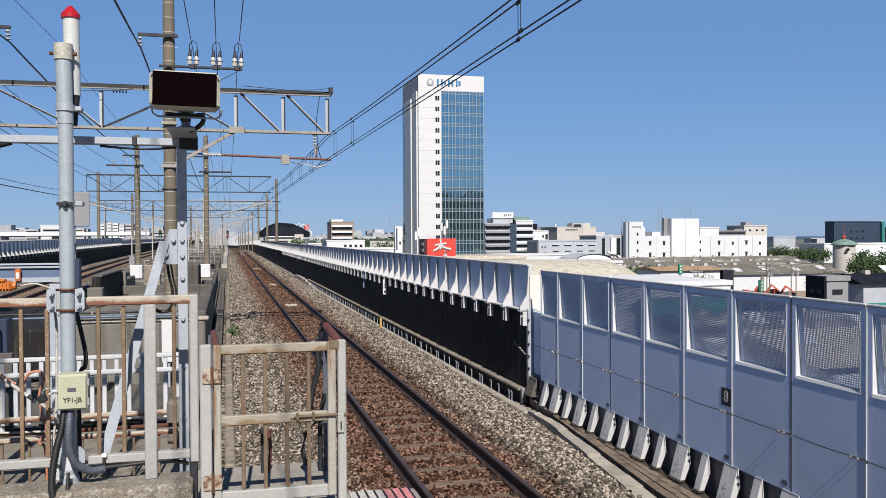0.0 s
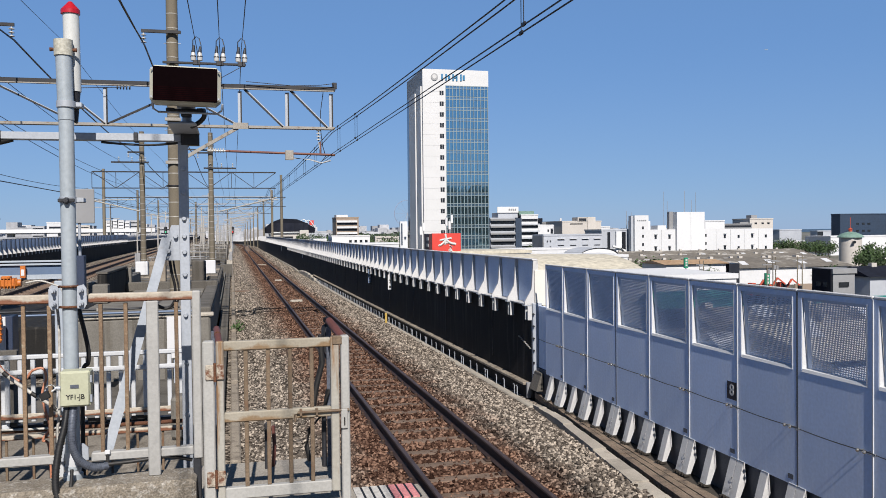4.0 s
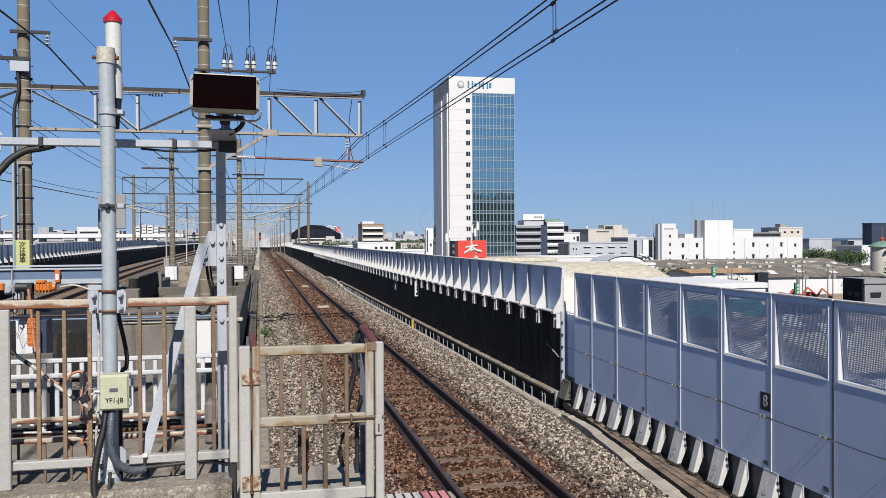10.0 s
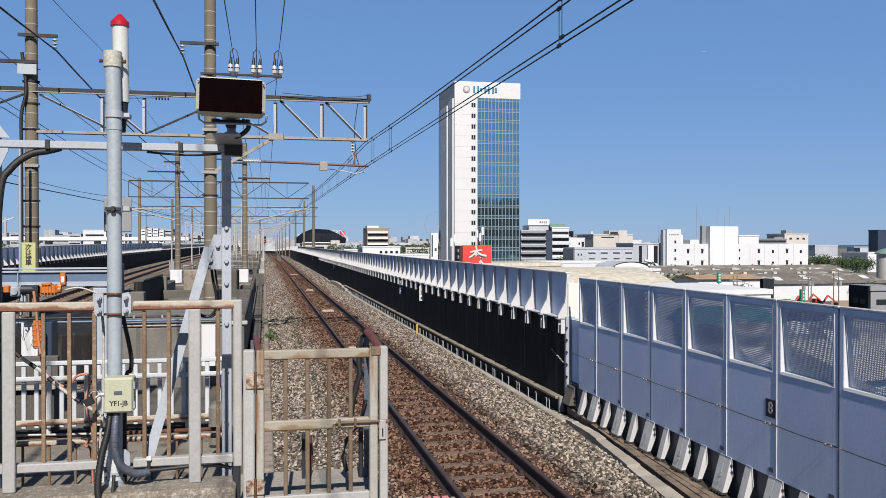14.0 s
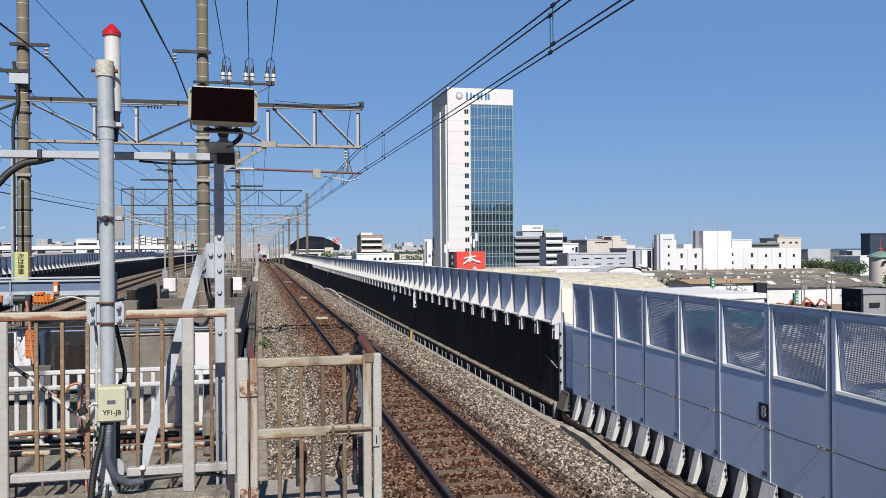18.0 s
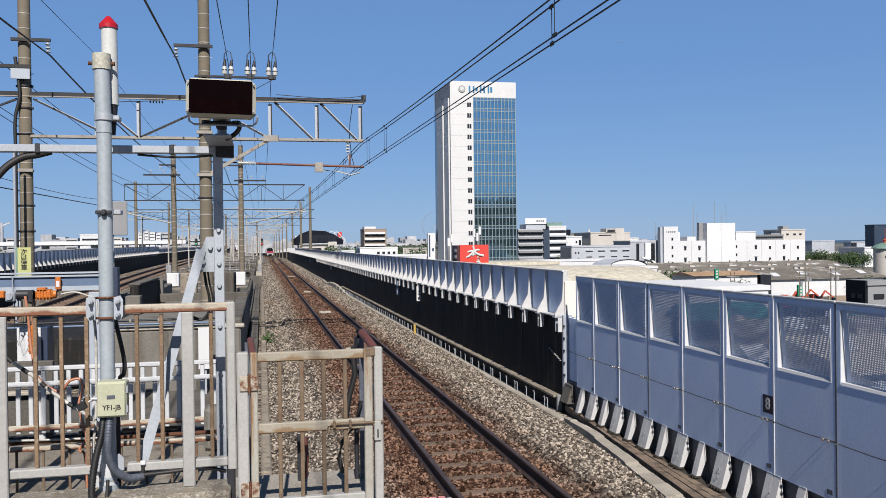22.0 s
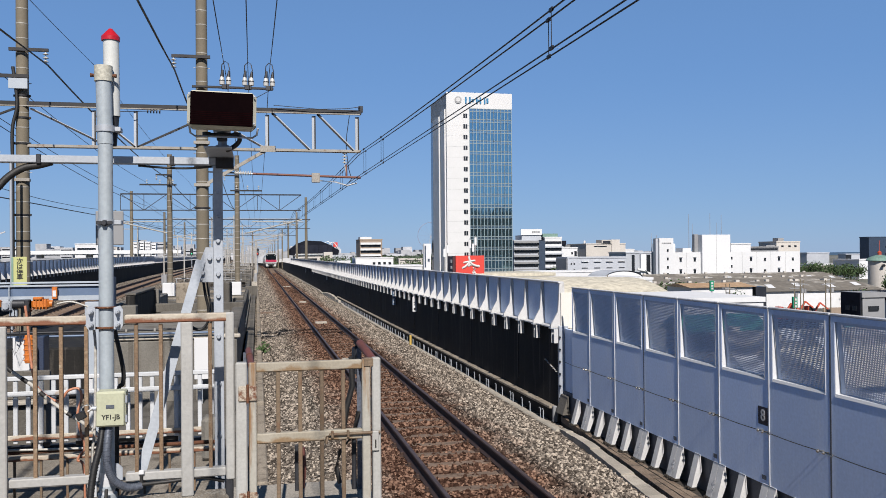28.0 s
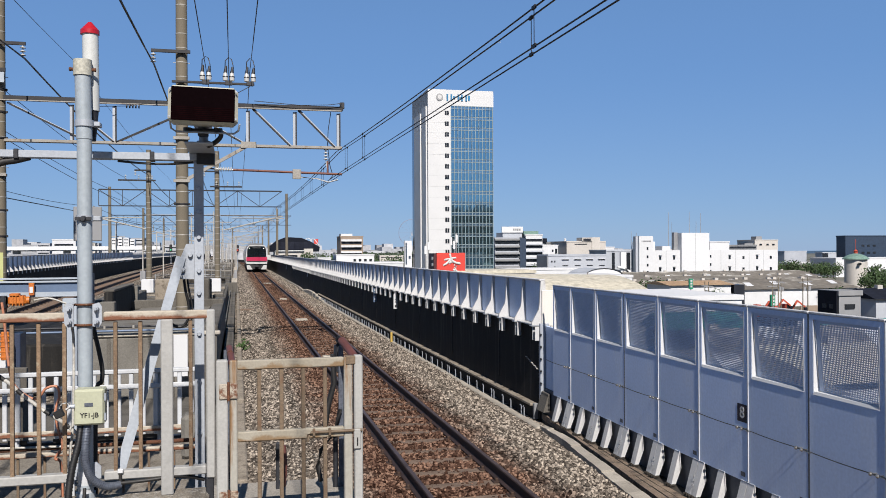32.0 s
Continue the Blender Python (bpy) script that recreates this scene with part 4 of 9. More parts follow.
bolt.tube([(-0.058, -0.05, 0.81), (-0.062, -0.08, 0.80), (-0.06, -0.105, 0.81), (-0.058, -0.09, 0.822)], 0.0055, 6)
bolt_m = bolt.mesh("cable_bracket")
bolt_m.materials.append(M["chrome"])
shoe_m = Geo().cbox(-0.14, -0.055, -0.055, 0.055, -0.197, -0.167, 0.005).cyl((-0.15, -0.02, -0.19), (-0.15, -0.02, -0.15), 0.010, n=6).cyl((-0.155, 0.03, -0.19), (-0.155, 0.03, -0.165), 0.014, n=6).mesh("rib_shoe")
shoe_m.materials.append(M["mud"])
for k, y in enumerate(JOINTS[:-1]):
    base = Vector((WALL_X, y, 0)) - Vector(barrier.location)

    def hang(name, me, parent=barrier, off=(0, 0, 0)):
        ob = new(name, me)
        ob.parent = parent
        ob.location = (base if parent is barrier else Vector((0, 0, 0))) + Vector(off)
        return ob
    pan = hang("panel", pm_)
    if k == len(JOINTS) - 2:
        pan.scale = (1, 0.80, 1)
    hang("window_reveal", jm_, pan)
    hang("perforated_sheet", sm_, pan)
    hang("top_cap", cap_m, pan)
    hang("maker_plate", plate_m, pan)
    hang("joint_gap", gap_m) if k % 4 == 3 else hang("joint_strip", strip_m)
    hang("cable_bracket", bolt_m)
    for off in (0.062, 0.51, -0.066):
        rb_ = hang("rib", rm_, off=(0, off, 0))
        hang("rib_shoe", shoe_m, rb_)
    g = Geo()
    g.tube([(-0.05, 0.0, 0.05), (-0.085, -0.01, 0.045), (-0.09, -0.03, 0.03), (-0.08, -0.035, 0.01)], 0.004, 5)
    g.tube([(-0.105 + 0.014 * math.cos(a), -0.02, -0.05 + 0.014 * math.sin(a)) for a in (0, 1.05, 2.1, 3.14, 4.19, 5.24, 6.28)], 0.004, 5)
    hk = lpart("hook", g, M["wall_grey"], barrier)
    hk.location = base
wire_path = []
for k, y in enumerate(JOINTS):
    for s in range(6):
        yy = y + s / 6
        if yy <= JOINTS[-1]:
            wire_path.append((WALL_X - 0.058, yy, 0.82 - 0.05 * (s / 6) * (1 - s / 6)))
part("steel_cable", Geo().tube(wire_path, 0.0045, 5), M["steel_dark"], barrier, "thin slack steel cable")
# number plate
num = part("number_plate", Geo().cbox(WALL_X - 0.003, WALL_X - 0.0005, 8.11, 8.29, 0.865, 1.06, 0.001), M["sign_dark"], barrier, "black number plate with a white 8")
lettering("numeral", "8", 0.175, M["ink_white"], num, Matrix.Translation((WALL_X - 0.0042, 8.20, 0.9625)) @ Matrix.Rotation(radians(-90), 4, "Z") @ Matrix.Rotation(radians(90), 4, "X"))
# end piece towards the black wall
part("end_panel", Geo().cbox(WALL_X + 0.09, WALL_X + 0.13, 13.86, 14.478, 0.25, 1.375, 0.006), M["panel_blue"], barrier)
part("end_kickplate", Geo().prism([(WALL_X + 0.03, -0.12), (WALL_X + 0.03, 0.2), (WALL_X - 0.0, 0.2), (WALL_X - 0.10, -0.12)], "y", 14.12, 14.46), M["concrete_dark"], barrier, "dark grey sloping kick plate")
part("end_post", Geo().cbox(WALL_X - 0.02, WALL_X + 0.16, 14.48, 14.56, -0.05, 1.42, 0.01), M["zinc"], barrier, "pale steel end post")
# added panel stands in for a far building's cream wall beyond the gap
part("gap_panel", Geo().cbox(WALL_X + 0.03, WALL_X + 0.55, 14.50, 14.54, 1.37, 2.02, 0.006), M["cream_wall"], barrier, "off-white panel in place of a far building's wall")
for k in range(6):
    part("post_bolt", Geo().cyl((WALL_X - 0.012, 14.475, 0.12 + 0.22 * k), (WALL_X - 0.012, 14.44, 0.12 + 0.22 * k), 0.02, 0.016, 8), M["steel_dark"], barrier, "dark bolt head")

# ---- kerb and cable trough at the foot ----
trough = thing("cable_trough", "pale concrete cable trough lids along the foot of the barrier", "cable trough", (5.0, 9, -0.4), kind="structure")


def lid_edge(y):
    """Outer and inner edge and height of the trough lids, which drift away from the wall towards the platform."""
    return 4.655 + 0.118 * (y - 10), 4.855 + 0.098 * (y - 10), -0.205 - 0.03 * max(0, y - 12) ** 2


for k in range(19):
    y0 = 4.5 + k * 0.5
    y1 = y0 + 0.492
    (oa, ia, za), (ob1, ib, zb) = lid_edge(y0), lid_edge(y1)
    dz = -0.008 * (k % 3)
    p = [(oa, y0, -0.6), (ia, y0, -0.6), (ob1, y1, -0.6), (ib, y1, -0.6), (oa, y0, za + dz), (ia, y0, za + dz), (ob1, y1, zb + dz), (ib, y1, zb + dz)]
    part("trough_lid", Geo().add(p, [(0, 2, 3, 1), (4, 5, 7, 6), (0, 1, 5, 4), (2, 6, 7, 3), (0, 4, 6, 2), (1, 3, 7, 5)]), M["lid_pale"], trough)
kerb = Geo()
for y0, y1, x0, x1 in ((13.95, 52, 5.05, 5.20), (72, 140, 5.16, 5.26)):
    kerb.cbox(x0, x1, y0, y1, -0.62, -0.33 if y0 < 50 else -0.26, 0.02)
for k in range(10):
    y0 = 52 + 2 * k
    kerb.cbox(5.05 - 0.09 * math.sin(math.pi * k / 9), 5.20 - 0.05 * math.sin(math.pi * k / 9), y0, y0 + 1.97, -0.62, -0.27 + 0.26 * math.sin(math.pi * min(1, k / 7)), 0.02)
part("foot_kerb", kerb, M["lid_pale"], trough)

# ---- black parapet wall with a cable rack at its foot ----
FAR_Y = [14.56 + k for k in range(126)]
wall = Geo()
stn = [(curve_x(y), y, grade(y)) for y in [14.56, 60, 140, 160, 180, 200, 220, 300, 400, 470] + [490 + 15 * k for k in range(25)]]
wall = loft([(WALL_X, -0.6), (WALL_X + 0.22, -0.6), (WALL_X + 0.22, 1.36), (WALL_X, 1.36)], stn)
wall_right = solid("wall_right", wall, M["black_wall"], "matt black parapet wall with faint pale streaks", "wall", kind="structure")
for k in range(20):
    part("wall_seam", Geo().box(WALL_X - 0.008, WALL_X, 17 + 4.0 * k, 17.03 + 4.0 * k, 0.12, 1.34), M["steel_dark"], wall_right)
rack = thing("cable_rack", "dark cable rack with pale hooks under a concrete ledge", "cable rack", (5.2, 20, -0.35))
part("ledge", Geo().cbox(5.20, WALL_X, 14.7, 57.0, -0.105, -0.055, 0.01), M["concrete_tan"], rack, "weathered concrete ledge")
part("back_sheet", Geo().box(5.30, WALL_X - 0.004, 14.7, 57.0, -0.6, -0.107), M["black_wall"], rack)
part("end_block", Geo().cbox(5.25, WALL_X - 0.004, 14.62, 14.70, -0.34, -0.05, 0.01), M["wall_grey"], rack)
hook_m = Geo().cyl((0, 0, -0.34), (0, 0, -0.17), 0.010, n=6).tube([(0, 0, -0.17), (0, 0.03, -0.15), (0, 0.07, -0.165)], 0.010, 6).mesh("hook")
hook_m.materials.append(M["zinc"])
y, k = 14.95, 0
while y < 56.5:
    h = new("hook", hook_m)
    h.parent = rack
    h.location = Vector((5.17, y, 0)) - Vector(rack.location)
    y += (0.16, 0.62, 0.5, 0.62)[k % 4]
    k += 1

# leaning blue panels with white gussets on top of the black wall
top_barrier = thing("noise_barrier", "leaning blue barrier panels with white gussets on a black wall", "noise barrier", (WALL_X, 20, 1.36))
Z0, Z1 = 1.40, 2.19
lean_m = Geo().prism([(0.085, Z0), (0.115, Z0), (0.10, Z1), (0.07, Z1)], "y", 0.02, 0.98).mesh("panel")
lean_m.materials.append(M["panel_deep"])
gus = Geo().prism([(-0.15, Z0 - 0.012), (0.12, Z0 - 0.012), (0.11, Z1), (0.02, Z1), (-0.008, Z0 + 0.34), (-0.022, Z0 + 0.26), (-0.15, Z0 + 0.035)], "y", -0.022, 0.022)
gus_m = gus.mesh("gusset")
gus_m.materials.append(M["rib_white"])
rim = Geo().cbox(0.0, 0.11, 0.0, 1.0, Z1 + 0.002, Z1 + 0.03, 0.005)
rim_m = rim.mesh("top_cap")
rim_m.materials.append(M["panel_edge"])
foot_m = Geo().cbox(-0.115, -0.035, -0.012, 0.012, 1.11, 1.364, 0.004).mesh("foot_bracket")
base_m = Geo().cbox(-0.16, 0.1, -0.03, 0.11, 1.365, 1.383, 0.004).mesh("base_plate")
base_m.materials.append(M["zinc"])
foot_m.materials.append(M["rib_white"])
sill_m = Geo().box(-0.10, 0.10, 0.03, 0.97, 1.375, 1.395).mesh("foot_sill")
sill_m.materials.append(M["rib_white"])
for k, y in enumerate(FAR_Y):
    base = Vector((WALL_X, y, grade(y))) - Vector(top_barrier.location)
    names = [("panel", lean_m), ("gusset", gus_m), ("top_cap", rim_m), ("foot_sill", sill_m)]
    if k < 70:
        names += [("foot_bracket", foot_m), ("foot_bracket", foot_m), ("base_plate", base_m)]
    side = -0.068
    for name, me in names:
        ob = new(name, me)
        ob.parent = top_barrier
        ob.location = base
        if me is foot_m:
            ob.location.y += side
            side = -side
g = Geo()
for y in range(141, 700):
    z, c = grade(y), curve_x(y) + WALL_X
    g.prism([(c + 0.085, Z0 + z), (c + 0.115, Z0 + z), (c + 0.10, Z1 + z), (c + 0.07, Z1 + z)], "y", y + 0.02, y + 0.98)
part("far_panels", g, M["panel_deep"], top_barrier, "distant blue panels", "stuff")
g = Geo()
for y in range(141, 700):
    z, c = grade(y), curve_x(y) + WALL_X
    g.prism([(c - 0.165, Z0 - 0.02 + z), (c + 0.12, Z0 - 0.02 + z), (c + 0.11, Z1 + z), (c + 0.005, Z1 + z), (c - 0.03, Z0 + 0.25 + z)], "y", y - 0.02, y + 0.02)
part("far_gussets", g, M["rib_white"], top_barrier, "distant white gussets", "stuff")

chain = thing("chain", "short pale chain hanging on the black wall", "chain", (WALL_X - 0.02, 15.1, 0.7))
for k in range(9):
    part("link", Geo().cyl((WALL_X - 0.03, 15.25 - 0.075 * k, 0.735 - 0.019 * k), (WALL_X - 0.005, 15.22 - 0.075 * k, 0.728 - 0.019 * k), 0.012, n=8), M["ring_white"] if k % 2 == 0 else M["wall_grey"], chain)

# plates and a marker at the wall
pl = solid("kilometre_plate", Geo().cbox(5.185, 5.325, 28.50, 28.508, 0.77, 1.28, 0.003), M["white_paint"], "white plate with black figures on the black wall", "sign")
lettering("figure", "1\n2", 0.155, M["ink_black"], pl, Matrix.Translation((5.255, 28.497, 1.10)) @ Matrix.Rotation(radians(90), 4, "X"))
lpart("unread_figure", Geo().box(5.225, 5.285, 28.494, 28.498, 0.82, 0.90), M["ink_black"], pl)
bp_ = solid("blue_plate", Geo().cbox(5.205, 5.325, 33.0, 33.008, 0.74, 1.29, 0.003), M["blue_steel"], "small pale blue plate on the black wall", "sign")
for z in (0.82, 0.94, 1.06, 1.18):
    lpart("pale_bar", Geo().box(5.235, 5.295, 32.994, 32.998, z, z + 0.07), M["white_fence"], bp_)
solid("marker_post", Geo().cbox(5.02, 5.09, 28.2, 28.27, -0.5, 0.0, 0.01), M["yellow_paint"], "short yellow marker post beside the rack", "post")
for y, h in ((66, 0.9), (82, 0.6), (95, 0.9)):
    solid("white_marker", Geo().cbox(5.27, 5.32, y, y + 0.3, 1.25 - 0.5 * h, 1.25, 0.01), M["zinc"], "pale marker board on the black wall", "marker", "white markers on the wall")

# ---- left parapet wall ----
LWX = -12.0


def lw_z(y):
    return 0.15 + 0.45 * (1 - math.exp(-max(0, y - 25) / 40.0))


lst = [-20, 10, 20, 30, 40, 50, 60, 75, 90, 110, 140, 180, 240, 320, 420]
wl = loft([(LWX - 0.22, -0.7), (LWX, -0.7), (LWX, 1.36), (LWX - 0.22, 1.36)], [(0, y, lw_z(y)) for y in lst])
solid("wall_left", wl, M["black_wall"], "black parapet wall along the far side of the viaduct", "wall", kind="structure")
lb = thing("noise_barrier", "leaning blue noise barrier with white gussets beyond the second track", "noise barrier", (LWX, 30, 1.4))
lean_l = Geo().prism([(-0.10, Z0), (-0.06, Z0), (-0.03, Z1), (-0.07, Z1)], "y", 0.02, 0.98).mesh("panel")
lean_l.materials.append(M["panel_left_lit"])
gus_l = Geo().prism([(-0.13, Z0 - 0.02), (0.26, Z0 - 0.02), (0.26, Z0 + 0.03), (0.05, Z0 + 0.30), (0.03, Z0 + 0.42), (0.02, Z1), (-0.07, Z1)], "y", -0.026, 0.026).mesh("gusset")
gus_l.materials.append(M["rib_white"])
foot_l = Geo().cbox(0.0, 0.03, -0.10, 0.10, 1.18, 1.36, 0.005).mesh("foot_bracket")
foot_l.materials.append(M["zinc"])
cap_l = Geo().cbox(-0.07, 0.03, 0.0, 1.0, Z1 + 0.002, Z1 + 0.035, 0.005).mesh("top_cap")
cap_l.materials.append(M["rib_white"])
for k in range(90):
    y = 16.0 + k
    for name, me in (("panel", lean_l), ("gusset", gus_l), ("foot_bracket", foot_l), ("top_cap", cap_l)):
        ob = new(name, me)
        ob.parent = lb
        ob.location = Vector((LWX, y, lw_z(y))) - Vector(lb.location)
g, g2 = Geo(), Geo()
for k in range(220):
    y = 106 + k
    z = lw_z(y)
    g.prism([(LWX - 0.14, Z0 + z), (LWX - 0.1, Z0 + z), (LWX, Z1 + z), (LWX - 0.05, Z1 + z)], "y", y + 0.02, y + 0.98)
    g2.prism([(LWX - 0.13, Z0 - 0.02 + z), (LWX + 0.16, Z0 - 0.02 + z), (LWX + 0.0, Z0 + 0.2 + z), (LWX + 0.06, Z1 + z), (LWX - 0.05, Z1 + z)], "y", y - 0.025, y + 0.025)
part("far_panels", g, M["panel_left_lit"], lb, "distant blue panels", "stuff")
part("far_gussets", g2, M["rib_white"], lb, "distant white gussets", "stuff")

# ---- platform ----
plat = Geo()
plat.cbox(-9.0, 1.22, -40.0, 5.37, -0.62, 1.10, 0.02)
plat.cbox(-0.28, 0.78, 5.37, 6.22, -0.62, 1.096, 0.02)
solid("platform", plat, M["platform"], "weathered concrete end of the station platform", "platform", kind="structure")
matt = thing("striped_mat", "striped warning mat at the platform edge", "mat", (1.0, 5.3, 1.1))
for k in range(7):
    x = 0.775 + k * 0.0565
    part("stripe", Geo().box(x, x + 0.042, 5.08, 5.35, 1.1005, 1.110), M["mat_white"] if k < 4 else M["mat_red"], matt)
    part("gap_stripe", Geo().box(x + 0.042, x + 0.0565, 5.08, 5.35, 1.1005, 1.107), M["ink_black"], matt)
solid("walkway", Geo().cbox(-7.0, -0.28, 5.372, 7.95, -0.62, 1.098, 0.02), M["concrete_walk"], "tan weathered concrete walkway behind the fence", "walkway", kind="structure")
solid("kerb", Geo().cbox(-7.0, -0.17, 4.98, 5.27, 1.09, 1.345, 0.025), M["concrete_rough"], "rough exposed-aggregate concrete kerb under the fence", "kerb", kind="structure")

# steps down to the track with handrails, behind the gate
steps = thing("steps", "concrete steps down from the platform end", "steps", (0.3, 6.3, -0.2), kind="structure")
for k in range(6):
    part("step", Geo().cbox(-0.25, 0.78, 6.22 + 0.26 * k, 6.50 + 0.26 * k, -0.62, 0.88 - 0.2 * k, 0.015), M["concrete"], steps)
for x in (0.72, -0.06):
    hr = thing("handrail", "handrail of dark flat steel with a red-brown grip", "handrail", (x, 6.0, 1.1), "handrails of the steps")
    if x > 0:
        part("grip", Geo().tube([(x + 0.025, 5.48, 2.045), (x - 0.0, 5.65, 2.09), (x - 0.025, 5.85, 2.13)], 0.028, 10), M["rail_redbrown"], hr)
        part("bend", Geo().tube([(x - 0.025, 5.85, 2.13), (x - 0.035, 5.93, 2.13), (x - 0.04, 5.98, 2.08), (x - 0.045, 6.0, 1.9)], 0.026, 10), M["steel_dark"], hr)
        part("side_arm", Geo().tube([(0.643, 5.92, 2.031), (0.648, 5.92, 1.828), (0.608, 5.92, 1.678), (0.581, 5.92, 1.516)], 0.02, 8), M["black_cable"], hr, "black curved side arm")
        part("lower_arm", Geo().tube([(0.687, 5.90, 1.648), (0.654, 5.90, 1.490), (0.552, 5.90, 1.371), (0.531, 5.90, 1.259), (0.554, 5.90, 1.157)], 0.016, 8), M["black_cable"], hr, "black curved side arm")
        part("brace", Geo().cyl((0.66, 5.95, 1.505), (0.66, 5.95, 1.09), 0.017, n=10), M["steel_dark"], hr)
    else:
        part("grip", Geo().tube([(x + 0.02, 5.55, 2.04), (x + 0.01, 5.7, 2.08), (x, 5.9, 2.1)], 0.022, 10), M["rail_redbrown"], hr)
        part("grip_band", Geo().cyl((x + 0.01, 5.69, 2.078), (x + 0.009, 5.71, 2.082), 0.0235, n=10), M["rust"], hr)
    part("post", Geo().bar((x - 0.02, 5.95, 1.05), (x - 0.02, 5.95, 2.08), 0.034, 0.02), M["grey_conduit"], hr)

pst = thing("stop_post", "short black post with a red-brown pipe beside the steps", "post", (0.262, 6.0, 1.096))
part("black_post", Geo().cbox(0.250, 0.274, 5.99, 6.02, 1.09, 1.416, 0.004), M["steel_dark"], pst)
part("red_pipe", Geo().tube([(0.312, 6.05, 1.384), (0.320, 6.05, 1.236), (0.308, 6.05, 1.090)], 0.013, 8), M["rail_redbrown"], pst, "red-brown bent pipe")

# ---- fence on the kerb ----
FY = 5.18
fence = thing("platform_fence", "rust-streaked cream steel fence on a concrete kerb", "fence", (-0.8, FY, 1.345))
part("top_rail", Geo().cbox(-3.2, -0.93, FY - 0.03, FY + 0.03, 2.358, 2.408, 0.006), M["fence_rusty"], fence, "cream rail with brown rust")
part("top_rail", Geo().cbox(-0.75, -0.135, FY - 0.03, FY + 0.03, 2.358, 2.408, 0.006), M["fence_rusty"], fence, "cream rail with brown rust")
for x in (-2.4, -1.405, -0.403):
    part("post", Geo().cbox(x - 0.034, x + 0.034, FY - 0.062, FY - 0.032, 1.345, 2.36, 0.006), M["fence_paint"], fence)
part("end_stile", Geo().cbox(-0.185, -0.135, FY - 0.032, FY + 0.028, 1.42, 2.41, 0.007), M["fence_paint"], fence)
part("end_foot", Geo().cbox(-0.19, -0.145, FY - 0.02, FY + 0.02, 1.09, 1.42, 0.005), M["steel_dark"], fence)
part("bottom_rail", Geo().cbox(-3.2, -0.93, FY - 0.03, FY + 0.03, 1.445, 1.495, 0.006), M["fence_paint"], fence)
part("bottom_rail", Geo().cbox(-0.75, -0.187, FY - 0.03, FY + 0.03, 1.445, 1.495, 0.006), M["fence_paint"], fence)
for x in (-2.9, -2.76, -2.62, -2.25, -2.1, -1.95, -1.8, -1.65, -1.235, -1.097, -0.962, -0.689, -0.553, -0.274):
    part("bar", Geo().cbox(x - 0.011, x + 0.011, FY - 0.011, FY + 0.011, 1.49, 2.35, 0.003), M["bar_rust"], fence)

# ---- gate ----
GY = 5.15
gate = thing("gate", "closed cream steel gate with rust stains and a bolt latch", "gate", (0.3, GY, 1.1))
part("hinge_post", Geo().cbox(-0.128, -0.062, GY - 0.035, GY + 0.035, 1.10, 2.112, 0.007), M["gate_paint"], gate)
part("latch_post", Geo().cbox(0.683, 0.735, GY - 0.03, GY + 0.03, 1.10, 2.115, 0.007), M["gate_paint"], gate)
leaf = part("gate_leaf", Geo().cbox(-0.052, -0.008, GY - 0.025, GY + 0.025, 1.165, 2.108, 0.006), M["gate_stile"], gate, "hinge stile of the gate leaf")
part("lock_stile", Geo().cbox(0.622, 0.672, GY - 0.025, GY + 0.025, 1.165, 2.108, 0.006), M["gate_stile"], leaf, "cream stile with brown rust streaks")
part("top_rail", Geo().cbox(-0.008, 0.622, GY - 0.022, GY + 0.022, 2.050, 2.106, 0.006), M["gate_rail"], leaf)
part("bottom_rail", Geo().cbox(-0.008, 0.622, GY - 0.022, GY + 0.022, 1.165, 1.235, 0.006), M["gate_paint"], leaf)
part("mid_rail", Geo().cbox(-0.008, 0.622, GY - 0.024, GY + 0.02, 1.625, 1.685, 0.006), M["gate_rail"], leaf, "brown-stained middle rail")
for x in (0.119, 0.249, 0.378, 0.508):
    part("bar", Geo().cbox(x - 0.012, x + 0.012, GY - 0.012, GY + 0.012, 1.235, 2.05, 0.003), M["gate_bar"], leaf)
part("rust_cap", Geo().cbox(0.632, 0.692, GY - 0.032, GY + 0.03, 2.062, 2.112, 0.004), M["gate_bar"], leaf, "brown rusty corner cap")
for z in (1.93, 1.30):
    h = part("hinge", Geo().cbox(-0.112, -0.06, GY - 0.046, GY - 0.034, z - 0.045, z + 0.045, 0.004).cbox(-0.054, -0.006, GY - 0.04, GY - 0.026, z - 0.045, z + 0.045, 0.004), M["hinge_paint"], gate, "pale hinge plate eaten by rust")
    part("pin", Geo().cyl((-0.058, GY - 0.045, z - 0.055), (-0.058, GY - 0.045, z + 0.055), 0.009, n=8), M["rust"], h)
bl = part("bolt_latch", Geo().cyl((0.42, GY - 0.036, 1.662), (0.73, GY - 0.036, 1.662), 0.009, n=8).tube([(0.425, GY - 0.036, 1.662), (0.405, GY - 0.04, 1.65), (0.40, GY - 0.04, 1.61)], 0.009, 8)
          .cbox(0.43, 0.445, GY - 0.05, GY - 0.024, 1.64, 1.684, 0.003).cbox(0.525, 0.54, GY - 0.05, GY - 0.024, 1.64, 1.684, 0.003), M["gate_bar"], gate, "sliding bolt of brown steel")
part("keeper", Geo().cbox(0.678, 0.72, GY - 0.045, GY - 0.03, 1.55, 1.67, 0.004), M["gate_paint"], bl)
part("keeper_slot", Geo().cbox(0.695, 0.703, GY - 0.048, GY - 0.0455, 1.57, 1.62, 0.001), M["ink_black"], bl)

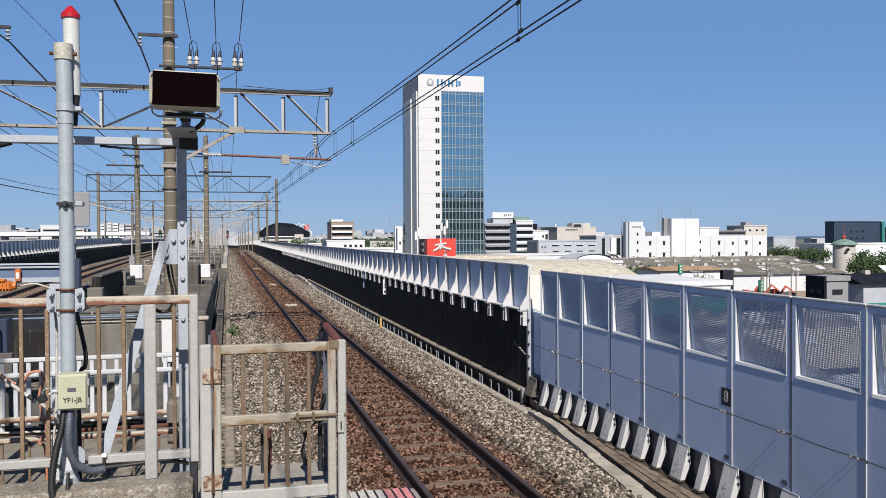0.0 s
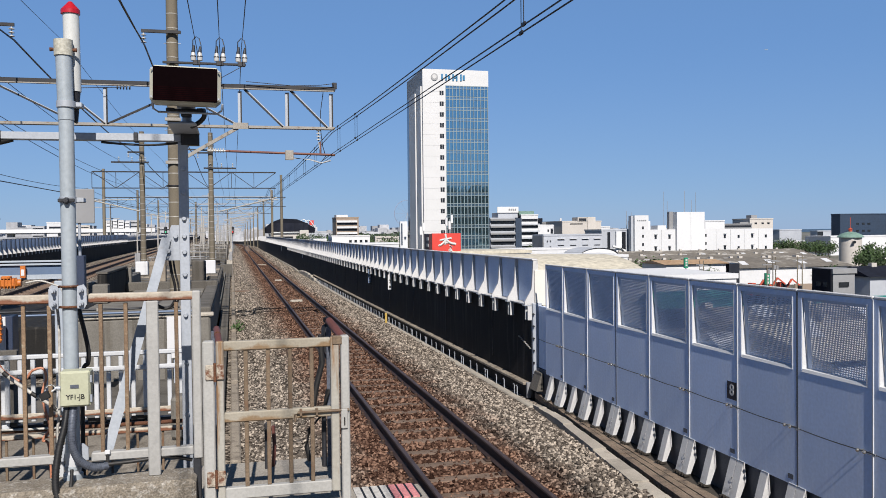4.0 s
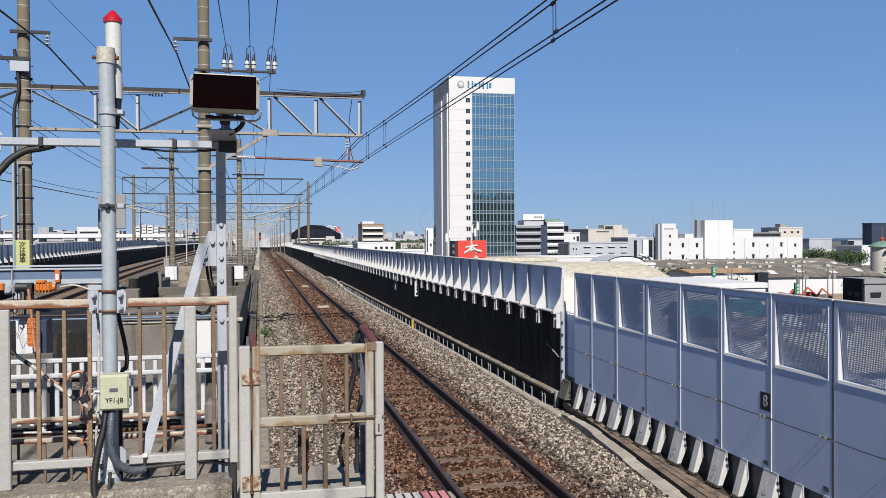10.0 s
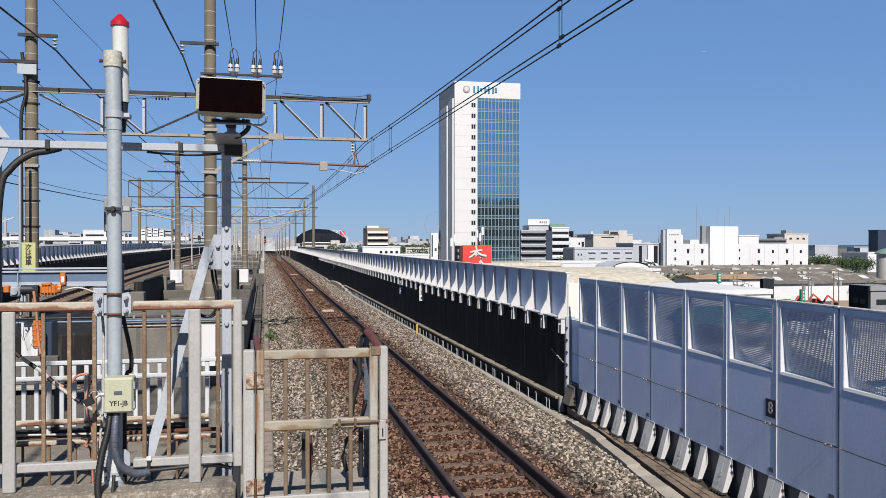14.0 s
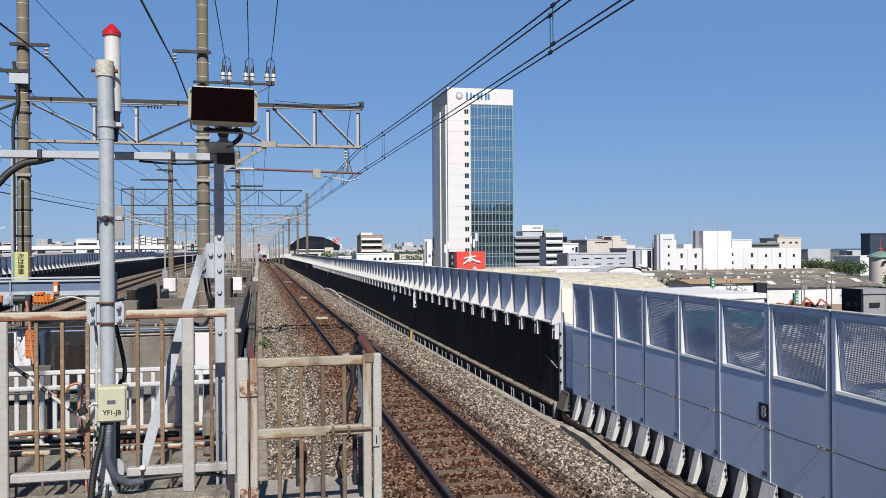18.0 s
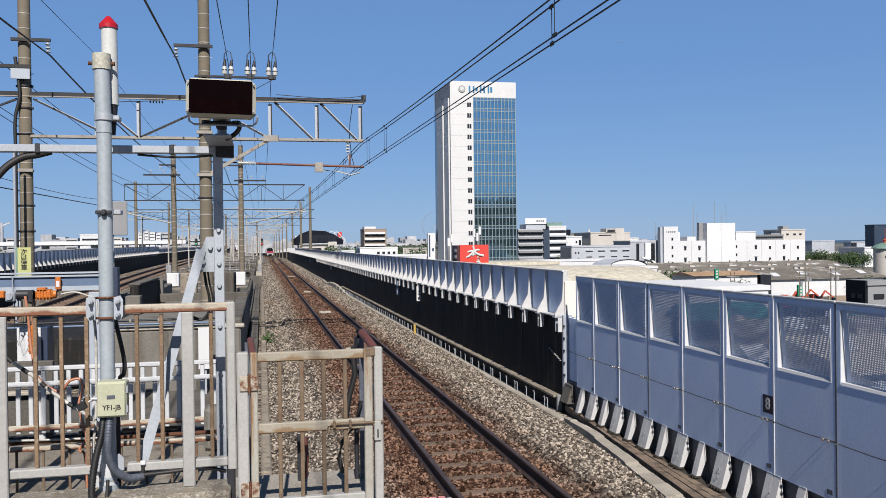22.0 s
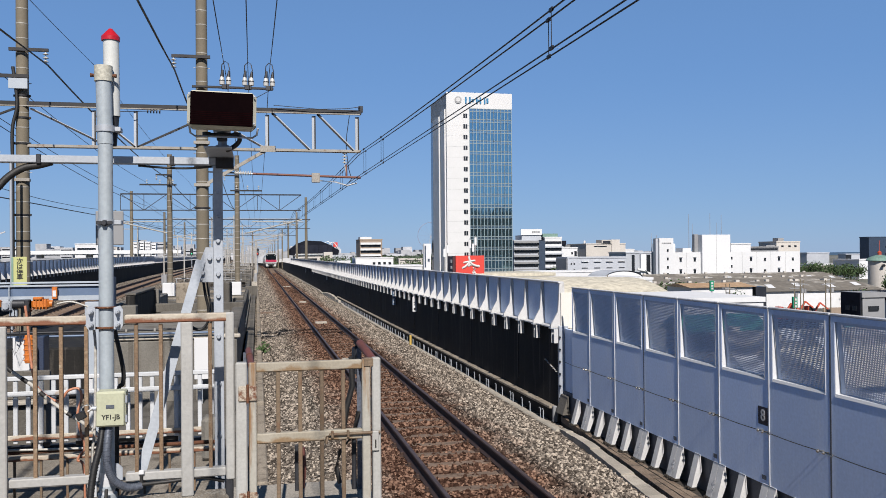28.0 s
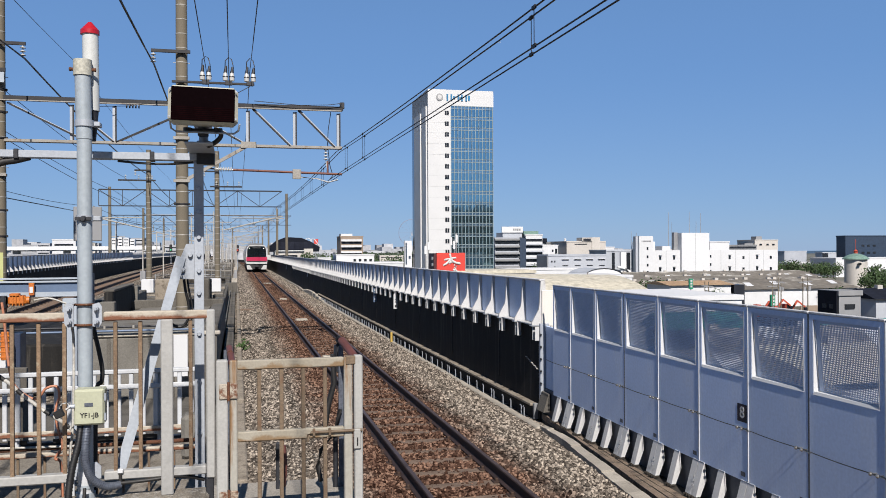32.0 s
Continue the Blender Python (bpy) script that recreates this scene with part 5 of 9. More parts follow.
# ---- lamp post with a junction box ----
LPX, LPY = -0.855, 5.20
post = thing("lamp_post", "pale blue-grey lamp post with a red-capped white lamp tube", "lamp post", (LPX, LPY, 1.345))
part("pole", Geo().cyl((LPX, LPY, 1.345), (LPX, LPY, 3.4), 0.041, n=24).cyl((LPX, LPY, 3.4), (LPX - 0.008, LPY, 3.79), 0.044, n=24), M["pole_paint"], post)
part("cap", Geo().cyl((LPX - 0.008, LPY, 3.765), (LPX - 0.008, LPY, 3.855), 0.051, n=24), M["cap_cream"], post, "dirty cream pole cap")
for s in (-1, 1):
    part("cap_screw", Geo().cyl((LPX - 0.008 + s * 0.048, LPY, 3.80), (LPX - 0.008 + s * 0.072, LPY, 3.80), 0.009, 0.012, 8), M["rust"], post)
part("lamp_tube", Geo().cyl((LPX + 0.027, LPY + 0.08, 3.575), (LPX + 0.022, LPY + 0.08, 4.028), 0.045, n=24), M["lamp_white"], post)
part("lamp_cap", Geo().cyl((LPX + 0.020, LPY + 0.08, 4.022), (LPX + 0.020, LPY + 0.08, 4.046), 0.053, n=24).cyl((LPX + 0.020, LPY + 0.08, 4.046), (LPX + 0.020, LPY + 0.08, 4.094), 0.053, 0.010, 24), M["lamp_red"], post, "red conical lamp cap")
part("lamp_socket", Geo().cyl((LPX + 0.027, LPY + 0.08, 3.40), (LPX + 0.027, LPY + 0.08, 3.575), 0.024, 0.04, 16), M["steel_dark"], post)
part("lamp_label", Geo().cbox(LPX + 0.012, LPX + 0.03, LPY + 0.034, LPY + 0.037, 3.63, 3.70, 0.001), M["zinc"], post)
for z, r in ((3.49, 0.052), (2.945, 0.046)):
    part("clamp_band", Geo().cyl((LPX, LPY, z - 0.018), (LPX, LPY, z + 0.018), r, n=24).cbox(LPX + 0.03, LPX + 0.085, LPY, LPY + 0.08, z - 0.014, z + 0.014, 0.004), M["zinc"], post)
part("clamp_knob", Geo().cyl((LPX, LPY - 0.045, 2.94), (LPX, LPY - 0.075, 2.94), 0.02, 0.012, 10).cbox(LPX - 0.045, LPX + 0.045, LPY - 0.055, LPY - 0.045, 2.932, 2.952, 0.003), M["steel_dark"], post)
for s in (-1, 1):
    pl = part("clamp_plate", Geo().prism([(LPX + s * 0.05, 2.33), (LPX + s * 0.085, 2.325), (LPX + s * 0.10, 2.35), (LPX + s * 0.10, 2.44), (LPX + s * 0.085, 2.465), (LPX + s * 0.05, 2.455)][::s], "y", FY - 0.048, FY - 0.036), M["zinc"], post, "galvanised clamp plate")
    for z in (2.355, 2.43):
        part("nut", Geo().cyl((LPX + s * 0.072, FY - 0.048, z), (LPX + s * 0.072, FY - 0.075, z), 0.016, 0.013, 6).cyl((LPX + s * 0.072, FY - 0.075, z), (LPX + s * 0.072, FY - 0.1, z), 0.008, n=8), M["zinc"], pl)
for z in (2.335, 2.452):
    part("u_bolt", Geo().tube([(LPX - 0.055, FY - 0.04, z)] + [(LPX + 0.05 * math.sin(a), LPY - 0.05 * math.cos(a), z) for a in [radians(d) for d in range(-80, 81, 16)]] + [(LPX + 0.055, FY - 0.04, z)], 0.007, 8), M["rust"], post)
part("base_sleeve", Geo().cyl((LPX, LPY, 1.345), (LPX, LPY, 1.37), 0.052, n=24).cyl((LPX, LPY, 1.37), (LPX, LPY, 1.50), 0.042, n=24), M["white_fence"], post, "pale base sleeve of the pole")
part("foot_collar", Geo().cyl((LPX, LPY, 1.345), (LPX, LPY, 1.375), 0.054, n=24).cyl((LPX, LPY, 1.40), (LPX, LPY, 1.42), 0.047, n=24), M["pole_paint"], post)
part("foot_bracket", Geo().prism([(LPX - 0.09, 1.45), (LPX + 0.085, 1.45), (LPX + 0.085, 1.52), (LPX + 0.06, 1.545), (LPX - 0.06, 1.545), (LPX - 0.09, 1.52)], "y", LPY - 0.012, LPY - 0.004), M["zinc"], post)
jb = thing("junction_box", "cream steel junction box with a padlock on the lamp post", "junction box", (LPX, LPY - 0.08, 1.77))
bx0, bx1, by0, bz0, bz1 = -0.892, -0.732, LPY - 0.15, 1.785, 1.985
part("box_body", Geo().cbox(bx0, bx1, by0, LPY - 0.045, bz0, bz1, 0.008), M["box_cream"], jb)
part("box_door", Geo().cbox(bx0 + 0.006, bx1 - 0.006, by0 - 0.012, by0 - 0.002, bz0 + 0.008, bz1 - 0.006, 0.005), M["box_cream"], jb)
part("maker_label", Geo().box(-0.834, -0.790, by0 - 0.0155, by0 - 0.0135, 1.892, 1.912), M["grey_conduit"], jb)
lettering("box_lettering", "YF1-JB", 0.038, M["ink_black"], jb, Matrix.Translation((-0.809 - LPX, by0 - 0.0135 - (LPY - 0.08), 1.842 - 1.77)) @ Matrix.Rotation(radians(90), 4, "X") @ Matrix.Diagonal((0.94, 1.0, 1.0, 1.0)))
for z in (1.83, 1.94):
    part("box_hinge", Geo().cyl((bx1 + 0.004, by0, z - 0.02), (bx1 + 0.004, by0, z + 0.02), 0.007, n=8), M["zinc"], jb)
pad = part("padlock", Geo().cbox(-0.052, 0.0, -0.012, 0.012, -0.028, 0.014, 0.005, Matrix.Translation((-0.945, by0 - 0.01, 1.875)) @ Matrix.Rotation(radians(-25), 4, "Y")), M["black_plastic"], jb, "black padlock")
part("shackle", Geo().tube([(-0.965, by0 - 0.012, 1.89), (-0.955, by0 - 0.012, 1.91), (-0.935, by0 - 0.012, 1.918), (-0.912, by0 - 0.012, 1.91), (-0.905, by0 - 0.012, 1.895), (-0.93, by0 - 0.012, 1.88)], 0.006, 8), M["insulator"], pad, "bright steel shackle")
part("hasp", Geo().cyl((-0.915, by0 - 0.005, 1.895), (-0.885, by0 - 0.005, 1.895), 0.012, n=10), M["zinc"], jb)


def hose(name, path, r, mat, label, rings=True):
    pts = []
    path = [Vector(p) for p in path]
    for i in range(len(path) - 1):
        p0, p1, p2, p3 = path[max(i - 1, 0)], path[i], path[i + 1], path[min(i + 2, len(path) - 1)]
        for s in range(8):
            u = s / 8
            pts.append(0.5 * ((2 * p1) + (p2 - p0) * u + (2 * p0 - 5 * p1 + 4 * p2 - p3) * u * u + (3 * p1 - p0 - 3 * p2 + p3) * u ** 3))
    pts.append(path[-1])
    ob = thing(name, label, "cable", path[-1])
    part("sleeve", Geo().tube(pts, r, 10), mat, ob)
    if rings:
        g = Geo()
        length = 0
        for a, b in zip(pts, pts[1:]):
            length += (b - a).length
            if length > 0.011:
                length = 0
                d = (b - a).normalized() * 0.0028
                g.cyl(a - d, a + d, r * 1.13, n=10)
        part("corrugation", g, mat, ob)
    return ob


hose("conduit", [(-0.862, LPY - 0.10, 1.79), (-0.872, LPY - 0.13, 1.68), (-0.90, LPY - 0.16, 1.55), (-0.915, LPY - 0.19, 1.40), (-0.90, LPY - 0.21, 1.28), (-0.86, LPY - 0.23, 1.16), (-0.84, LPY - 0.23, 1.10)], 0.019, M["black_plastic"], "black corrugated conduit below the junction box")
hose("conduit", [(-0.828, LPY - 0.10, 1.79), (-0.835, LPY - 0.13, 1.68), (-0.832, LPY - 0.14, 1.57), (-0.80, LPY - 0.13, 1.48), (-0.73, LPY - 0.10, 1.425), (-0.66, LPY - 0.06, 1.42)], 0.021, M["grey_conduit"], "grey-blue corrugated conduit below the junction box")
hose("cable", [(-0.845, LPY - 0.1, 1.42), (-0.84, LPY - 0.2, 1.30), (-0.86, LPY - 0.22, 1.2), (-0.87, LPY - 0.23, 1.10)], 0.010, M["black_cable"], "black cable running down the kerb", False)
hose("cable", [(-0.86, 5.45, 2.36), (-0.837, 5.45, 2.24), (-0.817, 5.45, 2.145), (-0.80, 5.45, 2.04), (-0.805, 5.45, 1.97), (-0.83, 5.45, 1.93), (-0.84, 5.45, 1.70), (-0.84, 5.45, 1.10)], 0.013, M["black_cable"], "black cable hanging behind the lamp post", False)
hose("cable", [(-0.97, 5.25, 2.45), (-0.93, 5.25, 2.3), (-0.925, 5.25, 2.05), (-0.93, 5.24, 1.75), (-0.945, 5.24, 1.6), (-0.95, 5.24, 1.45), (-0.955, 5.24, 1.345)], 0.008, M["white_cable"], "thin white cable along the lamp post", False)
part_cl = thing("cable_clip", "white clip on a black cable at the lower rail", "clip", (-0.66, 5.13, 1.47))
part("clip_body", Geo().cbox(-0.675, -0.645, FY - 0.05, FY - 0.03, 1.485, 1.51, 0.004), M["white_paint"], part_cl)
part("clip_tail", Geo().cbox(-0.67, -0.652, FY - 0.045, FY - 0.032, 1.40, 1.485, 0.003), M["black_cable"], part_cl)
hose("cable", [(-0.655, FY - 0.05, 1.43), (-0.5, FY - 0.04, 1.436), (-0.33, FY - 0.01, 1.44), (-0.2, FY + 0.03, 1.40)], 0.011, M["black_cable"], "black cable slung under the lower rail", False)

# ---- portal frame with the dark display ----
def set_back(ob, k=1.0203, cam_eye=Vector((0.0, -0.015, 2.748))):
    """Move a thing away from the camera's eye and enlarge it, so that it looks alike from there."""
    ob.location = cam_eye + k * (Vector(ob.location) - cam_eye)
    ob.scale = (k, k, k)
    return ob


PY = 5.55
portal = thing("portal_frame", "galvanised steel portal frame behind the fence", "frame", (-0.24, PY, 1.34))
part("beam", Geo().cbox(-3.0, -0.205, PY - 0.03, PY + 0.03, 3.321, 3.368, 0.005), M["zinc"], portal)
part("column", Geo().cbox(-0.268, -0.208, PY - 0.03, PY - 0.022, 1.098, 3.318, 0.003).cbox(-0.268, -0.26, PY - 0.022, PY + 0.03, 1.098, 3.318, 0.003), M["zinc"], portal)
part("column", Geo().cbox(-1.62, -1.56, PY - 0.03, PY + 0.03, 1.098, 3.42, 0.004), M["blue_steel"], portal)
for z in (3.15, 3.0, 2.84, 2.73, 2.63, 2.49, 2.235, 1.935, 1.61):
    part("bolt", Geo().cyl((-0.238, PY - 0.03, z), (-0.238, PY - 0.05, z), 0.016, 0.012, 6), M["zinc"], portal)
part("gusset", Geo().prism([(-0.40, 2.58), (-0.268, 2.58), (-0.268, 2.80), (-0.315, 2.80)], "y", PY - 0.034, PY - 0.026), M["zinc"], portal)
for x, z in ((-0.335, 2.64), (-0.29, 2.73), (-0.35, 2.60)):
    part("bolt", Geo().cyl((x, PY - 0.034, z), (x, PY - 0.06, z), 0.016, 0.013, 6), M["zinc"], portal)
br = Geo()
top_, foot_ = Vector((-0.345, PY - 0.042, 2.72)), Vector((-0.662, 5.116, 1.496))
d = (foot_ - top_).normalized()
side_ = d.cross(Vector((0, 1, 0))).normalized() * 0.029
deep_ = d.cross(side_).normalized()
deep_ *= 0.006 if deep_.y > 0 else -0.006
for w0, w1, t0, t1 in ((-1, 1, 0, 1), (-1, -0.78, 1, 9)):
    q = [e + side_ * w + deep_ * t for e in (top_, foot_) for t in (t0, t1) for w in (w0, w1)]
    br.add(q, [(0, 1, 3, 2), (4, 6, 7, 5), (0, 4, 5, 1), (2, 3, 7, 6), (0, 2, 6, 4), (1, 5, 7, 3)])
part("brace", br, M["zinc_matt"], portal)
part("left_gusset", Geo().prism([(-1.56, 3.19), (-1.51, 3.30), (-1.51, 3.318), (-1.56, 3.318)][::-1], "y", PY - 0.03, PY - 0.022).prism([(-1.56, 3.38), (-1.50, 3.38), (-1.56, 3.46)], "y", PY - 0.03, PY - 0.022), M["zinc"], portal)
for x in (-1.29, -0.515):
    part("beam_strap", Geo().cbox(x - 0.014, x + 0.014, PY - 0.036, PY + 0.036, 3.315, 3.374, 0.004), M["steel_dark"], portal)
part("beam_end_cap", Geo().cbox(-0.25, -0.14, PY - 0.045, PY + 0.045, 3.30, 3.372, 0.004), M["steel_dark"], portal)
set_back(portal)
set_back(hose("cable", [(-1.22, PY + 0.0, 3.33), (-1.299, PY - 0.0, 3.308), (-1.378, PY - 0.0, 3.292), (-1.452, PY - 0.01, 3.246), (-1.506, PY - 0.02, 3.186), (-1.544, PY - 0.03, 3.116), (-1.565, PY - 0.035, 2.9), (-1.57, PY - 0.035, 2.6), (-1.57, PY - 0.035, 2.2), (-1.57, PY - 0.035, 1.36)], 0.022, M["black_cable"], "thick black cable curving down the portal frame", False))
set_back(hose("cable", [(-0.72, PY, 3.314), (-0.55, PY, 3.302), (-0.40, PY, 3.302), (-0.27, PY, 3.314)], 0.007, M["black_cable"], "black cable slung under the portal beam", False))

disp = thing("display", "blank dark platform display in a cream case", "display", (-0.19, 5.2, 3.36))
lean = Matrix.Translation((-0.187, 4.92, 3.573)) @ Matrix.Rotation(radians(1.2), 4, "Y") @ Matrix.Diagonal((0.945, 0.92, 0.91, 1))
part("case", Geo().cbox(-0.202, 0.202, -0.005, 0.13, -0.116, 0.118, 0.028, lean), M["bezel"], disp)
part("screen", Geo().cbox(-0.182, 0.182, -0.010, -0.0055, -0.101, 0.106, 0.002, lean), M["screen"], disp, "black unlit screen")
for k in range(7):
    part("led_line", Geo().box(-0.178, 0.178, -0.0115, -0.0105, -0.092 + 0.012 * k, -0.089 + 0.012 * k, lean), M["screen_row"], disp)
for x in (-0.19, 0.19):
    for z in (-0.08, 0.09):
        part("case_screw", Geo().cbox(x - 0.006, x + 0.006, -0.012, -0.004, z - 0.006, z + 0.006, 0.002, lean), M["zinc"], disp)
part("neck", Geo().cyl((-0.195, 5.2, 3.39), (-0.195, 5.2, 3.49), 0.027, n=16).cbox(-0.245, -0.145, 5.02, 5.24, 3.475, 3.492, 0.003).cyl((-0.195, 5.2, 3.385), (-0.195, 5.2, 3.405), 0.04, n=16), M["zinc"], disp)
part("mount_block", Geo().cbox(-0.225, -0.165, 5.10, 5.17, 3.425, 3.468, 0.006).cyl((-0.28, 5.08, 3.452), (-0.11, 5.08, 3.452), 0.012, n=8).cyl((-0.28, 5.08, 3.44), (-0.28, 5.08, 3.466), 0.024, n=10).cyl((-0.11, 5.08, 3.44), (-0.11, 5.08, 3.466), 0.024, n=10), M["steel_dark"], disp)
part("foot_plate", Geo().cbox(-0.30, -0.14, 5.12, PY + 0.14, 3.381, 3.392, 0.003), M["zinc"], disp)
part("guard_rail", Geo().tube([(-0.37, 4.98, 3.49), (-0.365, 5.0, 3.45), (-0.34, 5.02, 3.435), (-0.02, 5.02, 3.43), (0.005, 5.0, 3.445), (0.012, 4.98, 3.48)], 0.006, 8), M["zinc"], disp)
hose("cable", [(-0.10, 5.12, 3.47), (-0.095, 5.14, 3.43), (-0.125, 5.18, 3.40), (-0.17, 5.26, 3.385)], 0.014, M["black_cable"], "black cable below the display", False)


# ---- behind the fence: pipe rail, white fence, equipment ----
pipe = thing("pipe_rail", "low rusty pipe rail with thin balusters", "rail", (-1.5, 6.12, 1.1))
part("pipe", Geo().cyl((-4.0, 6.12, 1.435), (-0.29, 6.12, 1.445), 0.014, n=10), M["rust"], pipe, "rust-red pipe")
part("flat_rail", Geo().cbox(-4.0, -0.29, 6.10, 6.14, 1.385, 1.415, 0.004), M["fence_rusty"], pipe, "cream flat rail with rust")
for k in range(22):
    x = -3.9 + 0.165 * k
    wide = 0.02 if k % 5 == 2 else 0.008
    part("baluster", Geo().cbox(x - wide, x + wide, 6.115, 6.13, 1.098, 1.40, 0.002), M["white_fence"] if k % 5 == 2 else M["gate_bar"], pipe)
part("loose_cable", Geo().tube([(-2.3, 6.10, 1.45), (-1.9, 6.10, 1.47), (-1.6, 6.09, 1.465), (-1.3, 6.10, 1.455), (-1.0, 6.10, 1.45)], 0.008, 6), M["white_cable"], pipe, "cream cable lying on the pipe")
wf = thing("white_fence", "white picket railing with rust spots on the lower platform end", "fence", (-1.5, 7.75, 1.1))
for z, h, key in ((1.572, 0.042, "white_fence"), (1.20, 0.045, "fence_rusty")):
    part("rail", Geo().cbox(-6.0, -0.36, 7.72, 7.734, z, z + h, 0.004), M[key], wf)
for k in range(57):
    x = -6.0 + 0.1 * k
    part("picket", Geo().cbox(x - 0.018, x + 0.018, 7.735, 7.765, 1.17, 1.70, 0.005), M["white_fence"], wf)
for x in (-5.4, -4.2, -3.0, -1.83, -0.66):
    part("post", Geo().cbox(x - 0.03, x + 0.03, 7.78, 7.84, 1.098, 1.72, 0.006), M["white_fence"], wf)
part("top_rail", Geo().cbox(-6.0, -0.36, 7.725, 7.775, 1.702, 1.738, 0.006), M["white_fence"], wf)
rwall = thing("retaining_wall", "brown stained low wall with a pale ledge behind the white fence", "wall", (-3.8, 9.0, -0.6), kind="structure")
part("wall_face", Geo().cbox(-7.0, -2.05, 9.0, 9.3, -0.6, 1.30, 0.02), M["concrete_dark"], rwall)
part("ledge", Geo().cbox(-7.0, -2.02, 8.93, 9.3, 1.302, 1.34, 0.008), M["concrete_pale"], rwall, "pale concrete ledge")
for k in range(9):
    part("dark_panel", Geo().cbox(-6.9 + 0.55 * k, -6.42 + 0.55 * k, 9.05, 9.12, 1.342, 1.62, 0.008), M["rail_redbrown"] if k % 4 == 1 else M["concrete_dark"], rwall)
for k in range(16):
    x = -2.3 + 0.118 * k
    if k % 3 == 0:
        solid("hazard_tape", Geo().cbox(x - 0.3, x - 0.15, 7.80, 7.82, 1.125, 1.16, 0.003), M["ink_black"], "black stripe of a hazard strip below the white fence", "strip", "hazard stripes")
bs = thing("board_stack", "dark timber edge below the white fence", "edging", (-1.5, 7.7, 1.1))
part("plank", Geo().cbox(-6.0, -0.4, 7.86, 7.95, 1.02, 1.12, 0.01), M["steel_dark"], bs)
solid("concrete_stub", Geo().cbox(-0.444, -0.306, 7.0, 7.2, 1.098, 1.450, 0.03), M["concrete"], "short concrete stub beside the railing", "post")
slant = [(-1.75, 5.43, 2.36), (-1.55, 5.43, 2.187), (-1.422, 5.43, 2.069), (-1.308, 5.43, 1.981), (-1.243, 5.43, 1.916), (-1.119, 5.43, 1.811), (-1.016, 5.43, 1.736), (-0.94, 5.43, 1.665), (-0.925, 5.42, 1.63), (-0.945, 5.4, 1.55), (-0.99, 5.4, 1.40), (-1.0, 5.42, 1.10)]
banded = hose("cable", slant, 0.011, M["white_cable"], "cream cable with black bands slung behind the fence", False)
for (a, b) in ((0, 1), (1, 2), (2.45, 2.75), (3.6, 4.0), (5.0, 5.3), (6.1, 6.45)):
    p, q = Vector(slant[int(a)]), Vector(slant[int(a) + 1])
    part("black_band", Geo().cyl(p.lerp(q, a - int(a)), p.lerp(q, b - int(a)), 0.0125, n=10), M["black_cable"], banded)
hose("cable", [(-1.39, 5.6, 2.45), (-1.377, 5.6, 2.341), (-1.355, 5.6, 2.085), (-1.318, 5.6, 1.94), (-1.206, 5.6, 1.856), (-1.146, 5.6, 1.918), (-1.085, 5.6, 1.928), (-1.07, 5.6, 1.868), (-1.093, 5.6, 1.771), (-1.075, 5.6, 1.657), (-1.055, 5.6, 1.559), (-1.094, 5.6, 1.488), (-1.06, 5.6, 1.44), (-1.05, 5.6, 1.10)], 0.008, M["orange_cable"], "salmon-coloured cable hanging behind the fence", False)

for dx, r_ in ((0.012, 0.009), (0.034, 0.006)):
    hose("cable", [(-0.36 + dx, 5.75, 2.62), (-0.345 + dx, 5.74, 2.50), (-0.325 + dx, 5.74, 2.40), (-0.33 + dx, 5.74, 2.31), (-0.37 + dx, 5.74, 2.265), (-0.42 + dx, 5.74, 2.27), (-0.46 + dx, 5.74, 2.29)], r_, M["black_cable"], "black cable loop hanging behind the brace", False)

frame_ = thing("steel_gantry", "blue steel beam frame with a hoist between the tracks", "frame", (-3.5, 15, -0.3))
part("beam", Geo().cbox(-7.0, -2.56, 14.95, 15.05, 2.03, 2.05, 0.004).cbox(-7.0, -2.56, 14.95, 15.05, 2.26, 2.29, 0.004), M["pale_steel"], frame_, "pale blue-grey flanges")
# the upper web's shade is put into this darker blue
part("beam_web", Geo().box(-7.0, -2.56, 14.99, 15.01, 2.051, 2.259), M["blue_steel"], frame_, "web of the beam, darker blue for its shade")
part("beam_lip", Geo().box(-7.0, -2.56, 14.955, 14.965, 2.051, 2.11), M["pale_steel"], frame_)
part("column", Geo().cbox(-2.78, -2.56, 14.9, 15.1, -0.4, 2.0, 0.01), M["pale_steel"], frame_)
part("column", Geo().cbox(-2.54, -2.36, 15.2, 15.4, 1.78, 2.4, 0.01), M["navy"], frame_)
part("column", Geo().cbox(-6.9, -6.7, 14.9, 15.1, -0.4, 2.0, 0.01), M["blue_steel"], frame_)
part("stiffener", Geo().box(-3.95, -3.93, 14.94, 15.06, 2.05, 2.26), M["pale_steel"], frame_)
part("top_rail", Geo().cbox(-7.0, -2.56, 15.02, 15.06, 2.31, 2.34, 0.004), M["pale_steel"], frame_)
hoist = thing("hoist", "small orange electric hoist hanging under a blue beam", "hoist", (-3.5, 15, 2.0))
part("motor", Geo().cbox(-3.57, -3.30, 14.78, 14.92, 1.91, 2.06, 0.03).cyl((-3.30, 14.85, 1.985), (-3.255, 14.85, 1.985), 0.062, n=14).cbox(-3.54, -3.40, 14.76, 14.90, 2.055, 2.10, 0.01), M["orange_paint"], hoist)
for k in range(4):
    part("cooling_fin", Geo().cbox(-3.50 + 0.05 * k, -3.485 + 0.05 * k, 14.765, 14.935, 1.90, 2.07, 0.003), M["orange_paint"], hoist)
